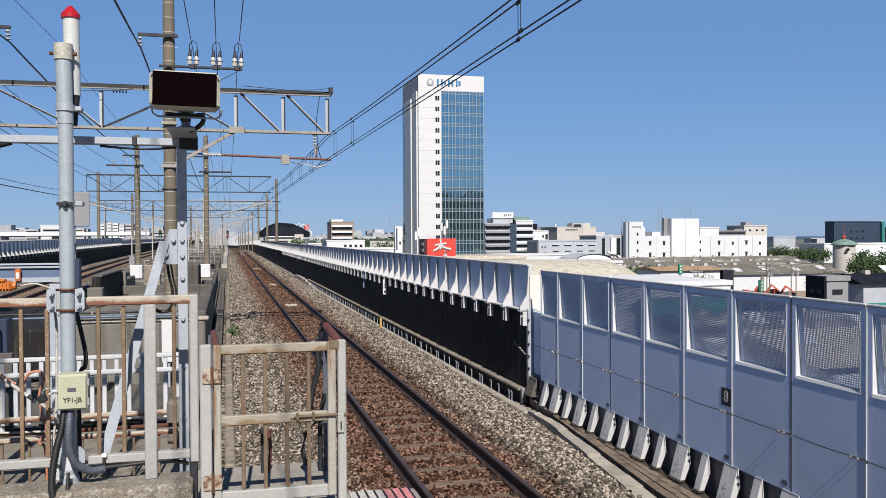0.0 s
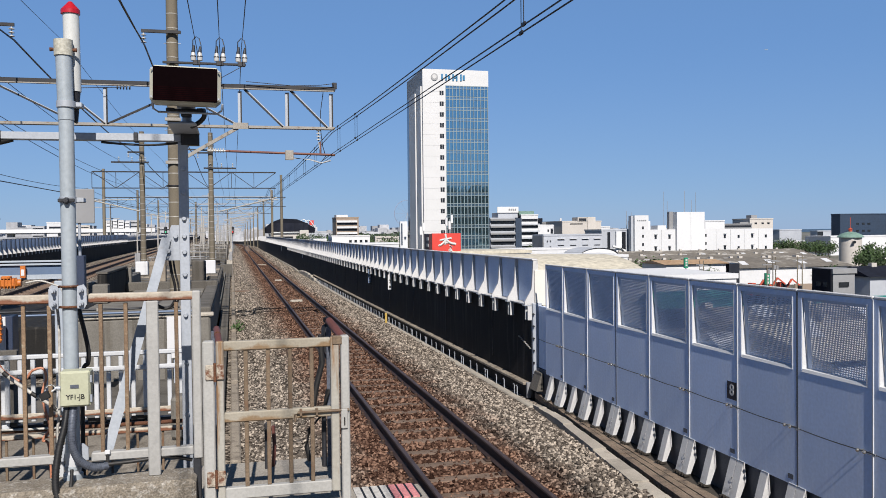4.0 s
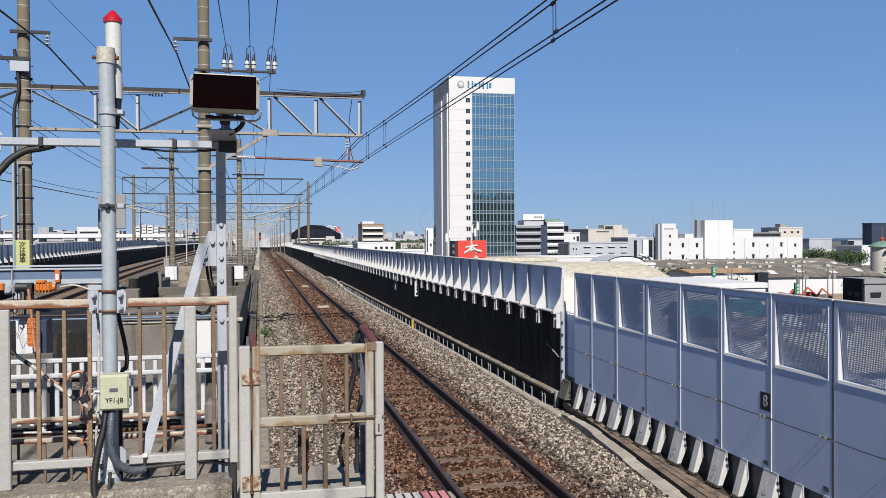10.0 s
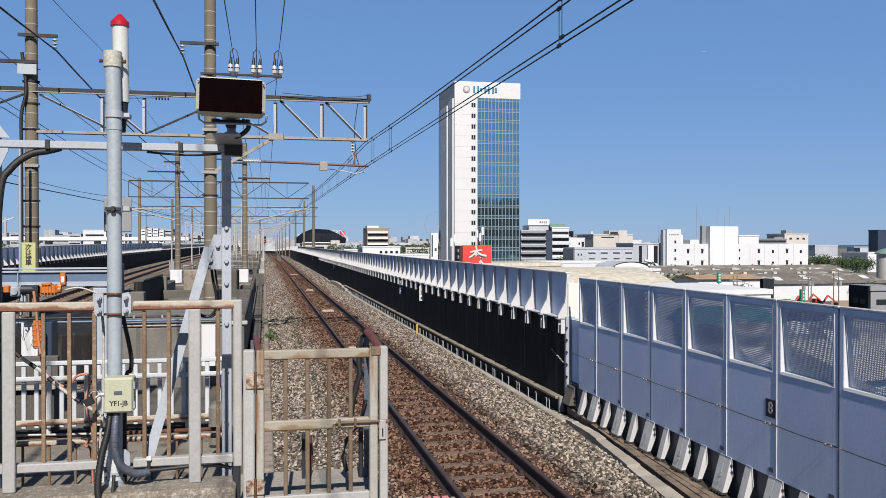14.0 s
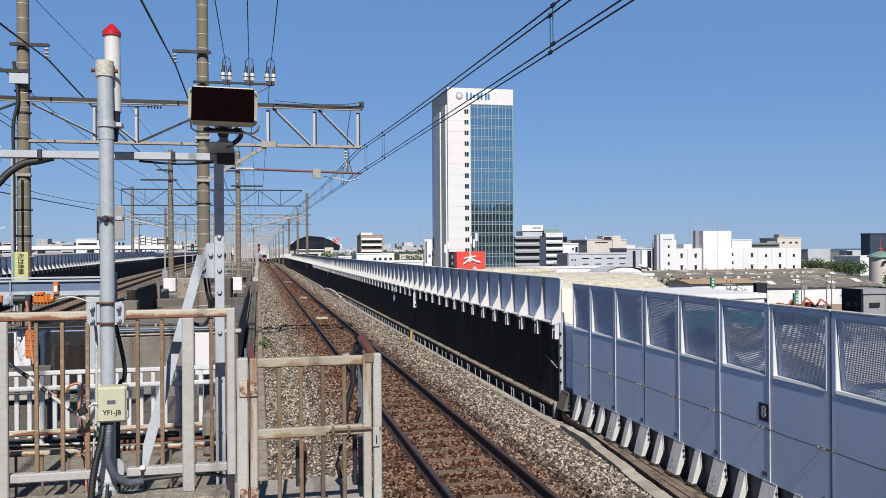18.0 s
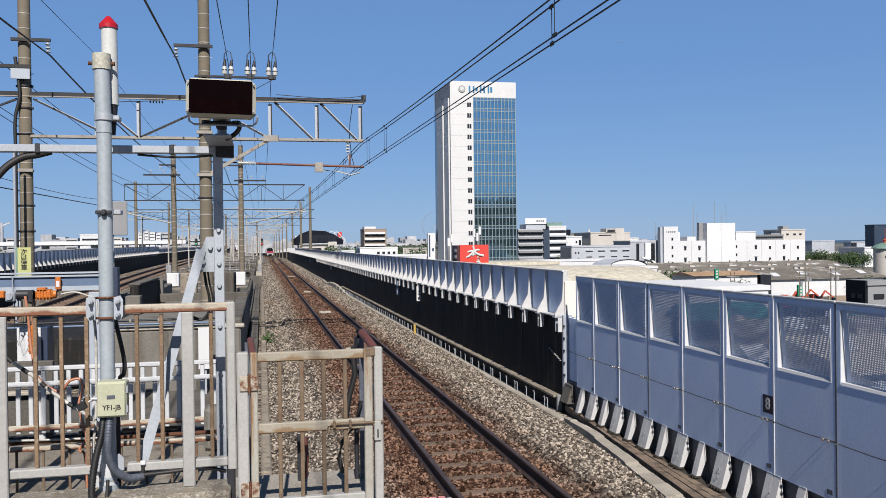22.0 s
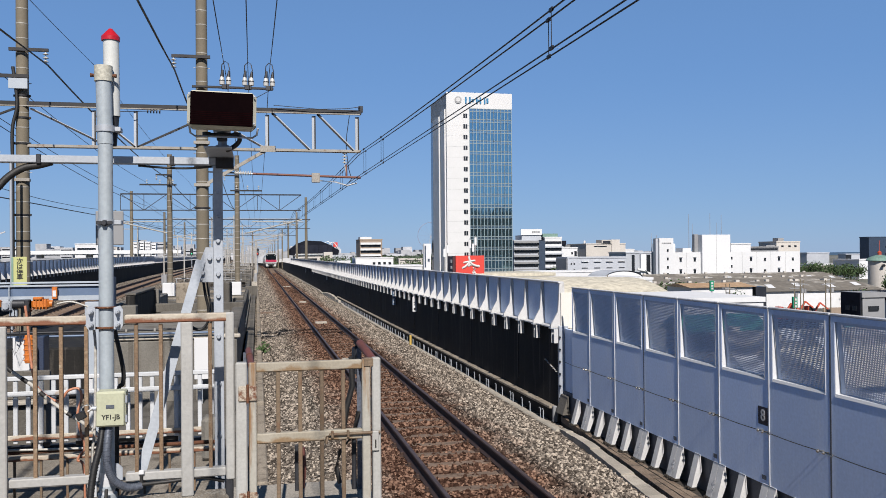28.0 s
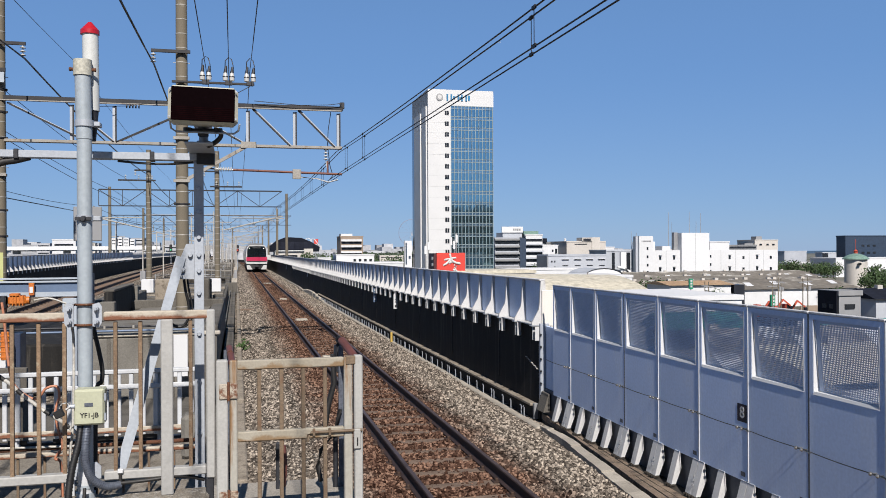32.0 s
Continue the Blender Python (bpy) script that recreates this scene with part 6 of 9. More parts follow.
part("drum", Geo().cyl((-3.86, 14.86, 1.99), (-3.60, 14.86, 1.99), 0.075, n=14).cbox(-3.68, -3.60, 14.78, 14.93, 1.86, 2.06, 0.015), M["steel_dark"], hoist)
part("gearbox", Geo().cbox(-4.02, -3.87, 14.80, 14.92, 1.88, 2.04, 0.02).cyl((-3.95, 14.79, 1.96), (-3.95, 14.77, 1.96), 0.05, n=12), M["zinc"], hoist)
part("end_motor", Geo().cbox(-4.12, -4.03, 14.80, 14.90, 1.94, 2.06, 0.015), M["orange_paint"], hoist)
part("hook_block", Geo().cbox(-3.93, -3.80, 14.80, 14.90, 1.66, 1.80, 0.02).tube([(-3.86, 14.85, 1.66), (-3.84, 14.85, 1.60), (-3.87, 14.85, 1.56), (-3.90, 14.85, 1.59)], 0.012, 6), M["steel_dark"], hoist)
for dx in (-0.03, 0.03):
    part("chain_fall", Geo().cyl((-3.865 + dx, 14.85, 1.80), (-3.865 + dx, 14.85, 1.95), 0.008, n=6), M["steel_dark"], hoist)
part("trolley", Geo().cbox(-3.8, -3.7, 14.9, 15.1, 1.92, 2.06, 0.01), M["zinc"], hoist)
part("pendant", Geo().cbox(-3.70, -3.58, 14.88, 14.95, 1.02, 1.48, 0.015), M["orange_paint"], hoist)
for k in range(5):
    part("pendant_rib", Geo().cbox(-3.712, -3.568, 14.872, 14.958, 1.06 + 0.085 * k, 1.085 + 0.085 * k, 0.005), M["orange_paint"], hoist)
part("pendant_cable", Geo().tube([(-3.64, 14.92, 1.48), (-3.66, 14.92, 1.65), (-3.63, 14.92, 1.85), (-3.55, 14.92, 1.93)], 0.014, 6), M["orange_cable"], hoist)
part("chain_loop", Geo().tube([(-3.9, 14.95, 1.9), (-3.93, 14.95, 1.4), (-3.86, 14.95, 1.15), (-3.78, 14.95, 1.3), (-3.8, 14.95, 1.9)], 0.005, 6), M["steel_dark"], hoist)
part("end_cap", Geo().cyl((-4.06, 15, 1.96), (-3.95, 15, 1.96), 0.035, n=12), M["steel_dark"], hoist)
part("brake_box", Geo().cbox(-3.92, -3.80, 14.86, 14.93, 1.78, 1.96, 0.01), M["pale_steel"], hoist)
sw = thing("limit_switch", "small orange and white switch box on the blue beam", "switch", (-3.24, 14.93, 2.1))
part("box", Geo().cbox(-3.28, -3.2, 14.88, 14.94, 2.06, 2.26, 0.005), M["orange_paint"], sw)
part("label", Geo().box(-3.265, -3.215, 14.872, 14.879, 2.1, 2.2), M["white_paint"], sw)
hose("cable", [(-3.2, 14.9, 1.98), (-3.0, 14.9, 2.01), (-2.8, 14.9, 1.95), (-2.66, 14.9, 1.85), (-2.64, 14.88, 1.5)], 0.014, M["white_cable"], "white cable from the switch box to the blue column", False)
cab = thing("cabinet", "white equipment cabinet with a dark side", "cabinet", (-3.75, 15.3, -0.35))
part("body", Geo().cbox(-3.95, -3.48, 15.2, 15.6, 0.45, 1.42, 0.01), M["navy"], cab)
part("door", Geo().cbox(-3.95, -3.58, 15.17, 15.197, 0.45, 1.42, 0.008), M["white_paint"], cab)
part("stand", Geo().cbox(-3.85, -3.6, 15.25, 15.55, -0.4, 0.55, 0.01), M["steel_dark"], cab)

blk = thing("concrete_platform", "grey concrete platform block with low parapets between the tracks", "platform", (-1.6, 18, -0.4), kind="structure")
part("block", Geo().cbox(-3.3, -0.42, 18.3, 31.0, -0.6, 1.02, 0.04), M["concrete"], blk)
part("yard_slab", Geo().cbox(-6.5, -0.52, 8.0, 18.15, -0.6, -0.22, 0.02), M["concrete_dark"], blk, "dark stained concrete slab")
part("front_slab", Geo().cbox(-3.35, -0.35, 18.275, 18.5, 1.02, 1.10, 0.02), M["concrete_pale"], blk)
part("parapet", Geo().cbox(-3.3, -3.08, 23.0, 27.3, 1.02, 1.74, 0.03), M["black_wall"], blk, "black parapet panel")
part("parapet", Geo().cbox(-3.3, -3.05, 27.6, 31.0, 1.02, 1.45, 0.03), M["concrete"], blk)
part("coping", Geo().cbox(-3.33, -3.05, 23.0, 27.3, 1.742, 1.80, 0.01), M["concrete_dark"], blk)
part("parapet_end", Geo().cbox(-3.36, -3.0, 22.6, 23.0, 1.022, 1.5, 0.02), M["concrete"], blk)
part("parapet_end", Geo().cbox(-3.36, -2.95, 27.3, 27.6, 1.022, 1.72, 0.02), M["concrete"], blk)
for k in range(6):
    part("top_slab", Geo().cbox(-2.8, -0.8, 18.6 + 1.4 * k, 19.92 + 1.4 * k, 1.021, 1.06 + 0.02 * (k % 2), 0.015), M["concrete"], blk)
for k in range(5):
    part("wall_rib", Geo().cbox(-3.2 + 0.62 * k, -3.12 + 0.62 * k, 18.288, 18.3, -0.5, 1.0, 0.003), M["concrete_dark"], blk)
part("parapet", Geo().cbox(-0.75, -0.42, 19.0, 31.0, 1.02, 1.16, 0.03), M["concrete_dark"], blk)
part("cross_wall", Geo().cbox(-3.3, -0.42, 27.0, 27.3, 1.02, 1.30, 0.03), M["concrete_dark"], blk)
part("rear_block", Geo().cbox(-5.2, -0.5, 33.0, 52.0, -0.6, 0.77, 0.05), M["concrete_dark"], blk)
for k in range(12):
    part("rear_slab", Geo().cbox(-4.7 + 0.25 * (k % 2), -0.62, 33.4 + 1.5 * k, 34.7 + 1.5 * k, 0.771, 0.80 + 0.05 * (k % 3), 0.015), M["concrete_dark"] if k % 4 else M["concrete_tan"], blk)
part("rear_parapet", Geo().cbox(-5.2, -4.9, 33.0, 52.0, 0.77, 1.0, 0.04), M["concrete"], blk)
for k in range(9):
    x = -5.2 + 0.52 * k
    part("wall_panel", Geo().cbox(x, x + 0.5, 32.9, 33.0, -0.4, 0.80, 0.02), M["concrete"], blk)
for x, y in ((-4.55, 33.2), (-3.9, 34.0), (-0.7, 33.2)):
    part("upstand", Geo().cbox(x - 0.2, x + 0.2, y, y + 0.5, 0.77, 1.12, 0.03), M["concrete_dark"], blk)
part("chamber_wall", Geo().cbox(-3.05, -2.45, 34.0, 34.6, 0.2, 1.71, 0.03), M["concrete_tan"], blk)
part("chamber_wall", Geo().cbox(-4.32, -3.56, 31.5, 32.1, 0.2, 1.52, 0.03), M["concrete_dark"], blk)
part("chamber_wall", Geo().cbox(-1.48, -0.97, 34.0, 34.6, 0.2, 1.70, 0.03), M["concrete_dark"], blk)
for k in range(18):
    part("edge_slab", Geo().cbox(-0.40, -0.12, 8.0 + 3.0 * k, 10.95 + 3.0 * k, -0.6, -0.06 - 0.02 * (k % 2), 0.02), M["concrete_dark"], blk)
    part("edge_kerb", Geo().cbox(-0.02, 0.12, 8.1 + 3.0 * k, 10.9 + 3.0 * k, -0.6, -0.14 - 0.02 * (k % 3), 0.02), M["concrete_tan"], blk)
solid("side_wall", Geo().cbox(-0.50, -0.42, 8.0, 60.0, -0.6, 0.12, 0.02), M["concrete"], "low concrete kerb wall beside the ballast", "wall", kind="structure")
pp = thing("pipe_run", "pair of black pipes along the concrete block", "pipes", (-2, 18, 1.2))
for z in (1.16, 1.24):
    part("pipe", Geo().cyl((-7.0, 18.2, z), (-0.75, 18.2, z), 0.022, n=8), M["steel_dark"] if z > 1.2 else M["blue_steel"], pp)
for x in (-2.6, -2.05, -1.5, -1.0):
    part("clip", Geo().cbox(x - 0.02, x + 0.02, 18.15, 18.2, 1.21, 1.27, 0.004), M["ring_white"], pp)
wb = thing("notice_board", "white blank board on a post at the concrete block", "board", (-1.1, 17.5, -0.3))
part("board", Geo().cbox(-1.235, -0.965, 17.55, 17.58, 0.28, 1.11, 0.006), M["white_paint"], wb)
part("post", Geo().cbox(-1.12, -1.08, 17.59, 17.63, -0.4, 1.0, 0.004), M["zinc"], wb)
for x0, x1, y in ((-4.28, -3.74, 41.0), (-1.27, -0.73, 41.0)):
    rb = thing("relay_cabinet", "white relay cabinet between the tracks", "cabinet", ((x0 + x1) / 2, y, -0.3), "relay cabinets")
    part("body", Geo().cbox(x0, x1, y, y + 0.5, 0.83, 1.50, 0.03), M["white_paint"], rb)
    part("plinth", Geo().box(x0 + 0.05, x1 - 0.05, y + 0.05, y + 0.45, 0.77, 0.83), M["concrete"], rb)
lb2 = thing("cable_drum_box", "low grey box on the middle ground", "box", (0.2, 62, 0))
part("body", Geo().cbox(-1.0, 0.0, 62.0, 62.8, -0.3, 0.55, 0.03), M["concrete_dark"], lb2)
solid("low_shelter", Geo().cbox(-6.4, -3.6, 20.0, 30.0, -0.6, 0.75, 0.05), M["black_wall"], "dark low equipment housing between the tracks", "housing")
rq = random.Random(31)
for k in range(13):
    y = 56 + k * 7.5
    zt = 0.15 + 0.06 * k
    cc = thing("cable_cover", "stained concrete cable chamber between the tracks", "cover", (-2.6, y, -0.4), "cable chambers")
    part("body", Geo().cbox(-5.0 + 0.4 * (k % 3), -0.62, y, y + 5.2, -0.6, zt, 0.04), M["concrete_dark"], cc)
    part("lid", Geo().cbox(-4.4, -0.9, y + 0.3, y + 2.4, zt + 0.001, zt + 0.09, 0.02), M["concrete_dark"], cc)
    for j in range(4):
        xa = -4.3 + 0.92 * j
        # black plates on the front stand in for shaded openings
        part("opening", Geo().box(xa, xa + 0.62, y - 0.012, y - 0.002, -0.32, zt - 0.1), M["black_wall"], cc, "black plate for the shade inside an opening")
for k in range(2):
    y, zt = 84 + k * 26, 0.6 + 0.12 * k
    rl = thing("track_railing", "pale pipe railing across the middle ground", "railing", (-2.5, y, zt), "pipe railings")
    for z in (0.35, 0.7, 1.0):
        part("rail", Geo().cyl((-4.9, y, zt + z), (-0.5, y, zt + z), 0.03, n=6), M["truss"], rl)
    for j in range(8):
        x = -4.9 + 0.628 * j
        part("post", Geo().cyl((x, y, -0.4), (x, y, zt + 1.0), 0.03, n=6), M["truss"], rl)
for k in range(34):
    y = 105 + k * 9 + rq.uniform(-3, 3)
    x = (-12.9, -5.4, -0.6, -3.2)[k % 4] + rq.uniform(-0.5, 0.5)
    h = rq.uniform(4.5, 9.0)
    fm = thing("catenary_mast", "pale far mast with short cross-arms between the tracks", "mast", (x, y, grade(y) - 0.5), "far pale masts")
    part("shaft", Geo().cyl((x, y, grade(y) - 0.6), (x, y, grade(y) + h), 0.10, 0.08, 8), M["mast_pale"], fm)
    for j in range(2):
        z = grade(y) + h - 0.4 - 1.3 * j
        part("cross_arm", Geo().box(x - rq.uniform(0.6, 2.2), x + rq.uniform(0.6, 2.2), y - 0.05, y + 0.05, z - 0.05, z + 0.05), M["truss_far"], fm)
for k in range(7):
    y = 64 + k * 11.5
    solid("trackside_box", Geo().cbox(-0.35 - 0.1 * (k % 2), 0.02, y, y + 0.6, -0.4, 0.25 + 0.2 * (k % 3), 0.03), M["concrete_pale"] if k % 2 else M["wall_grey"], "small pale box at the edge of the ballast", "box", "trackside boxes")
solid("cross_sleeper_stack", Geo().cbox(0.15, 0.9, 44.3, 44.7, -0.35, -0.17, 0.03), M["sleeper"], "dark timbers lying at the edge of the ballast", "timber")

# plant at the edge of the ballast
tuft = thing("weed", "small green weed growing in the ballast", "plant", (0.16, 26.5, -0.25))
g = Geo()
for k in range(90):
    a, r = random.uniform(0, 6.28), random.uniform(0.02, 0.22)
    p = Vector((0.18 + r * math.cos(a), 26.5 + r * math.sin(a), -0.22 + random.uniform(0.02, 0.36 - r)))
    d = Vector((random.uniform(-1, 1), random.uniform(-1, 1), random.uniform(0.2, 1))).normalized() * 0.05
    s = Vector((random.uniform(-1, 1), random.uniform(-1, 1), 0)).normalized() * 0.03
    g.add([p - d, p + s, p + d, p - s], [(0, 1, 2, 3)])
part("leaves", g, M["leaf"], tuft)
part("stem", Geo().cyl((0.18, 26.5, -0.3), (0.18, 26.5, 0.0), 0.01, n=5), M["bark"], tuft)

# stop notice beside the near mast
sg = thing("stop_notice", "yellow-green vertical notice with black characters on a post", "sign", (-6.1, 24.0, 0))
part("board", Geo().cbox(-6.26, -5.88, 23.97, 23.99, 2.0, 2.76, 0.006), M["sign_yellow"], sg)
part("side_edge", Geo().cbox(-6.255, -6.205, 23.965, 23.97, 2.0, 2.75, 0.002), M["dome_green"], sg)
lettering("characters", "次\nは\n停\n車", 0.165, M["ink_black"], sg, Matrix.Translation((0.05, -0.036, 2.43)) @ Matrix.Rotation(radians(90), 4, "X"))
part("post", Geo().cyl((-6.27, 24.03, -0.4), (-6.27, 24.03, 5.4), 0.035, n=10), M["zinc"], sg)
gb = thing("grey_board", "back of a grey board on a post", "board", (-4.8, 30, 0))
part("board", Geo().cbox(-5.24, -4.36, 30.0, 30.06, 3.13, 4.27, 0.02), M["wall_grey"], gb)
part("post", Geo().cyl((-4.85, 30.1, -0.4), (-4.85, 30.1, 4.2), 0.05, n=10), M["zinc"], gb)


# ---- catenary masts ----
def mast(x, y, top, base, dia=0.355, near=True, lean=0.0):
    m = thing("catenary_mast", "ringed concrete catenary mast" if near else "distant concrete catenary mast", "mast", (x, y, base), "catenary masts")
    r0, r1 = dia / 2, dia / 2 * 0.86
    lpart("shaft", Geo().cyl((0, 0, 0), (lean, 0, top - base), r0 * 1.05, r1, 20 if near else 10), M["pole_concrete"], m)
    if near:
        n = int((top - base) / 0.405)
        for k in range(n):
            z = 0.4 + 0.405 * k
            r = r0 * 1.05 + (r1 - r0 * 1.05) * z / (top - base)
            lpart("band", Geo().cyl((lean * z / (top - base), 0, z - 0.012), (lean * z / (top - base), 0, z + 0.012), r + 0.004, n=20), M["ring_white"], m)
            if k % 6 == 1:
                lpart("step_bolt", Geo().cyl((-r - 0.07, 0, z), (r + 0.07, 0, z), 0.011, n=6), M["zinc"], m)
    return m


MA = mast(-6.22, 25, 10.6, -0.6)
MB = mast(-1.50, 25, 10.6, 0.0)
mast(-5.55, 58, 9.4, -0.5)
mast(-1.26, 58, 9.4, -0.5)
GANTRY_Y = [98, 132, 168, 208, 250, 295, 345, 400, 450]
for y in GANTRY_Y:
    for x in (-13.4, 6.0):
        mast(x, 106.5 if (x > 0 and y == 98) else y, grade(y) + (9.9 if y == 98 else 9.3), -3.0 + grade(y), near=False, dia=0.36)
for x, y in ((-6.1, 112), (-5.9, 150), (-0.9, 190)):
    mast(x, y, grade(y) + 8.2, grade(y) - 0.5, near=False, dia=0.33)


def insulator(g, p, up=1, n=4, r=0.055, h=0.26):
    p = Vector(p)
    for k in range(n):
        z = h * (k + 0.5) / n * up
        g.cyl(p + Vector((0, 0, z - 0.012)), p + Vector((0, 0, z + 0.02)), r, r * 0.45, 10)
    g.cyl(p, p + Vector((0, 0, h * up)), 0.018, n=8)
    return g


# main truss over the track at the near masts
tr = thing("truss_beam", "weathered steel lattice beam carrying the overhead line", "truss", (-2, 25, 6.4))
TZ, BZ = 6.90, 5.80
part("top_chord", Geo().cbox(-9.0, 3.05, 24.9, 25.1, TZ - 0.02, TZ + 0.10, 0.01), M["truss_dark"], tr)
part("top_flange", Geo().cbox(-9.0, 3.0, 24.83, 24.9, TZ - 0.055, TZ - 0.022, 0.006), M["truss"], tr)
part("bottom_chord", Geo().cbox(-6.3, 3.02, 24.9, 25.08, BZ - 0.05, BZ + 0.03, 0.008), M["truss"], tr)
# dark and pale bars put the angles' shaded and lit sides into the colour
for x in (-7.8, -4.4, -3.3, 0.3, 1.63, 2.9):
    part("vertical", Geo().bar((x, 24.97, BZ), (x, 24.97, TZ - 0.1), 0.07, 0.06), M["zinc"], tr)
    part("vertical_face", Geo().bar((x + 0.055, 24.93, BZ), (x + 0.055, 24.93, TZ - 0.1), 0.04, 0.03), M["truss_dark"], tr)
for (xa, za), (xb, zb) in (((0.45, TZ - 0.05), (1.52, BZ)), ((1.75, TZ - 0.05), (2.80, BZ)), ((-0.6, TZ - 0.6), (0.3, BZ)), ((-3.25, BZ), (-1.6, TZ - 0.3)),
                           ((-6.0, TZ - 0.1), (-4.0, BZ)), ((-3.9, 6.3), (-3.3, BZ)), ((-8.3, 6.0), (-6.4, TZ - 0.1))):
    part("diagonal", Geo().bar((xa, 24.93, za), (xb, 24.93, zb), 0.06, 0.045), M["truss_dark"], tr)
    part("diagonal_face", Geo().bar((xa + 0.05, 24.93, za), (xb + 0.05, 24.93, zb), 0.03, 0.03), M["zinc"], tr)
part("knee_brace", Geo().bar((-1.45, 24.95, 4.75), (0.32, 24.95, BZ), 0.10, 0.09), M["truss"], tr)
part("gusset", Geo().cbox(0.12, 0.55, 24.86, 24.89, BZ - 0.08, BZ + 0.1, 0.003), M["truss"], tr)
part("end_insulator", insulator(Geo(), (3.0, 25, TZ + 0.12), 1, 3, 0.05, 0.12).cbox(3.0, 3.1, 24.96, 25.04, TZ + 0.05, TZ + 0.24, 0.01), M["steel_dark"], tr)
# registration arm with insulators and steady arm
ra = thing("registration_arm", "rust-brown registration arm with a white insulator holding the contact wire", "arm", (1.5, 25, 5.0))
part("arm", Geo().cyl((-0.1, 25, 5.10), (3.02, 25, 5.02), 0.035, n=10), M["arm_rust"], ra)
g = Geo()
for k in range(7):
    x = -0.58 + 0.07 * k
    g.cyl((x - 0.012, 25, 5.115), (x + 0.02, 25, 5.113), 0.075, 0.05, 12)
g.cyl((-0.62, 25, 5.117), (-0.1, 25, 5.10), 0.025, n=8)
part("rod_insulator", g, M["insulator"], ra)
part("hinge", Geo().bar((-1.35, 25, 5.14), (-0.6, 25, 5.117), 0.04, 0.04), M["steel_dark"], ra)
part("bracket", Geo().cbox(1.58, 1.82, 24.96, 25.04, 4.86, 5.14, 0.01), M["truss"], ra)
part("steady_arm", Geo().tube([(1.8, 25, 4.92), (2.3, 25, 4.88), (2.62, 25, 4.78), (2.9, 25, 4.86)], 0.022, 8), M["truss_far"], ra)
part("hanger", insulator(Geo(), (2.55, 25, 5.78), -1, 4, 0.075, 0.36).cyl((2.55, 25, 5.4), (2.6, 25, 5.06), 0.014, n=6), M["insulator"], ra)
part("drop_rod", Geo().cyl((2.6, 25, 5.4), (2.6, 25, 5.02), 0.03, n=6), M["arm_rust"], ra)
part("jumper", Geo().tube([(2.7, 25, 6.85), (2.62, 25, 6.3), (2.6, 25, 5.9), (2.66, 25, 5.3), (2.75, 25, 4.98), (2.65, 25, 4.85)], 0.012, 6), M["wire"], ra)
# cross-arms on the near masts
ca = thing("line_bracket", "steel cross-arm with three porcelain insulators", "cross-arm", (-0.6, 25, 7.55))
part("arm", Geo().cbox(-1.75, 0.5, 24.72, 24.80, 7.49, 7.55, 0.006), M["truss_dark"], ca)
for x in (-0.84, -0.21, 0.38):
    for dx in (-0.09, 0.09):
        part("insulator", Geo().cyl((x + dx, 24.76, 7.60), (x + dx, 24.76, 7.71), 0.07, 0.075, 12).cyl((x + dx, 24.76, 7.71), (x + dx, 24.76, 7.82), 0.075, 0.05, 12), M["insulator"], ca)
    g = Geo().cyl((x - 0.09, 24.76, 7.82), (x - 0.07, 24.76, 8.02), 0.055, 0.03, 8).cyl((x + 0.09, 24.76, 7.82), (x + 0.11, 24.76, 8.00), 0.055, 0.03, 8).cyl((x - 0.09, 24.76, 7.695), (x - 0.09, 24.76, 7.725), 0.078, n=10).cyl((x + 0.09, 24.76, 7.695), (x + 0.09, 24.76, 7.725), 0.078, n=10)
    g.tube([(x - 0.1, 24.76, 7.95), (x - 0.09, 24.7, 8.15), (x + 0.0, 24.7, 8.25), (x + 0.08, 24.7, 8.2), (x + 0.13, 24.7, 8.0)], 0.014, 6)
    g.cbox(x - 0.1, x + 0.1, 24.7, 24.8, 7.47, 7.60, 0.01)
    part("clamp", g, M["steel_dark"], ca)
for x0, x1, z, xi in ((-2.3, -1.25, 8.36, -2.24), (-6.5, -5.5, 8.37, -5.57)):
    c2 = thing("line_bracket", "dark steel bracket arm with a hanging insulator", "cross-arm", (x0, 25, z), "bracket arms")
    part("arm", Geo().cbox(x0, x1, 24.74, 24.80, z - 0.04, z + 0.05, 0.005), M["truss_dark"], c2)
    part("insulator", insulator(Geo(), (xi, 24.77, z - 0.05), -1, 3, 0.08, 0.3), M["insulator"], c2)
c3 = thing("line_bracket", "short bracket arm with a white plate and insulator", "cross-arm", (-6.6, 24.8, 7.6))
part("arm", Geo().cbox(-7.2, -6.0, 24.74, 24.80, 7.60, 7.70, 0.005), M["truss_dark"], c3)
part("plate", Geo().cbox(-6.5, -6.02, 24.70, 24.735, 7.30, 7.58, 0.005), M["pale_steel"], c3)
part("insulator", insulator(Geo(), (-7.05, 24.77, 7.7), 1, 3, 0.07, 0.32), M["insulator"], c3)
part("bushing", Geo().cyl((-7.06, 24.77, 7.95), (-7.12, 24.77, 8.35), 0.06, 0.02, 8), M["steel_dark"], c3)
for x, y, z in ((-6.22, 24.8, 4.85), (-1.5, 24.8, 4.75), (-1.5, 24.8, 5.95)):
    solid("mast_clamp", Geo().cbox(x - 0.22, x + 0.22, y - 0.02, y + 0.02, z - 0.045, z + 0.045, 0.006).cyl((x, 25, z - 0.03), (x, 25, z + 0.03), 0.195, n=20), M["truss"], "weathered steel clamp round the mast", "clamp", "mast clamps")
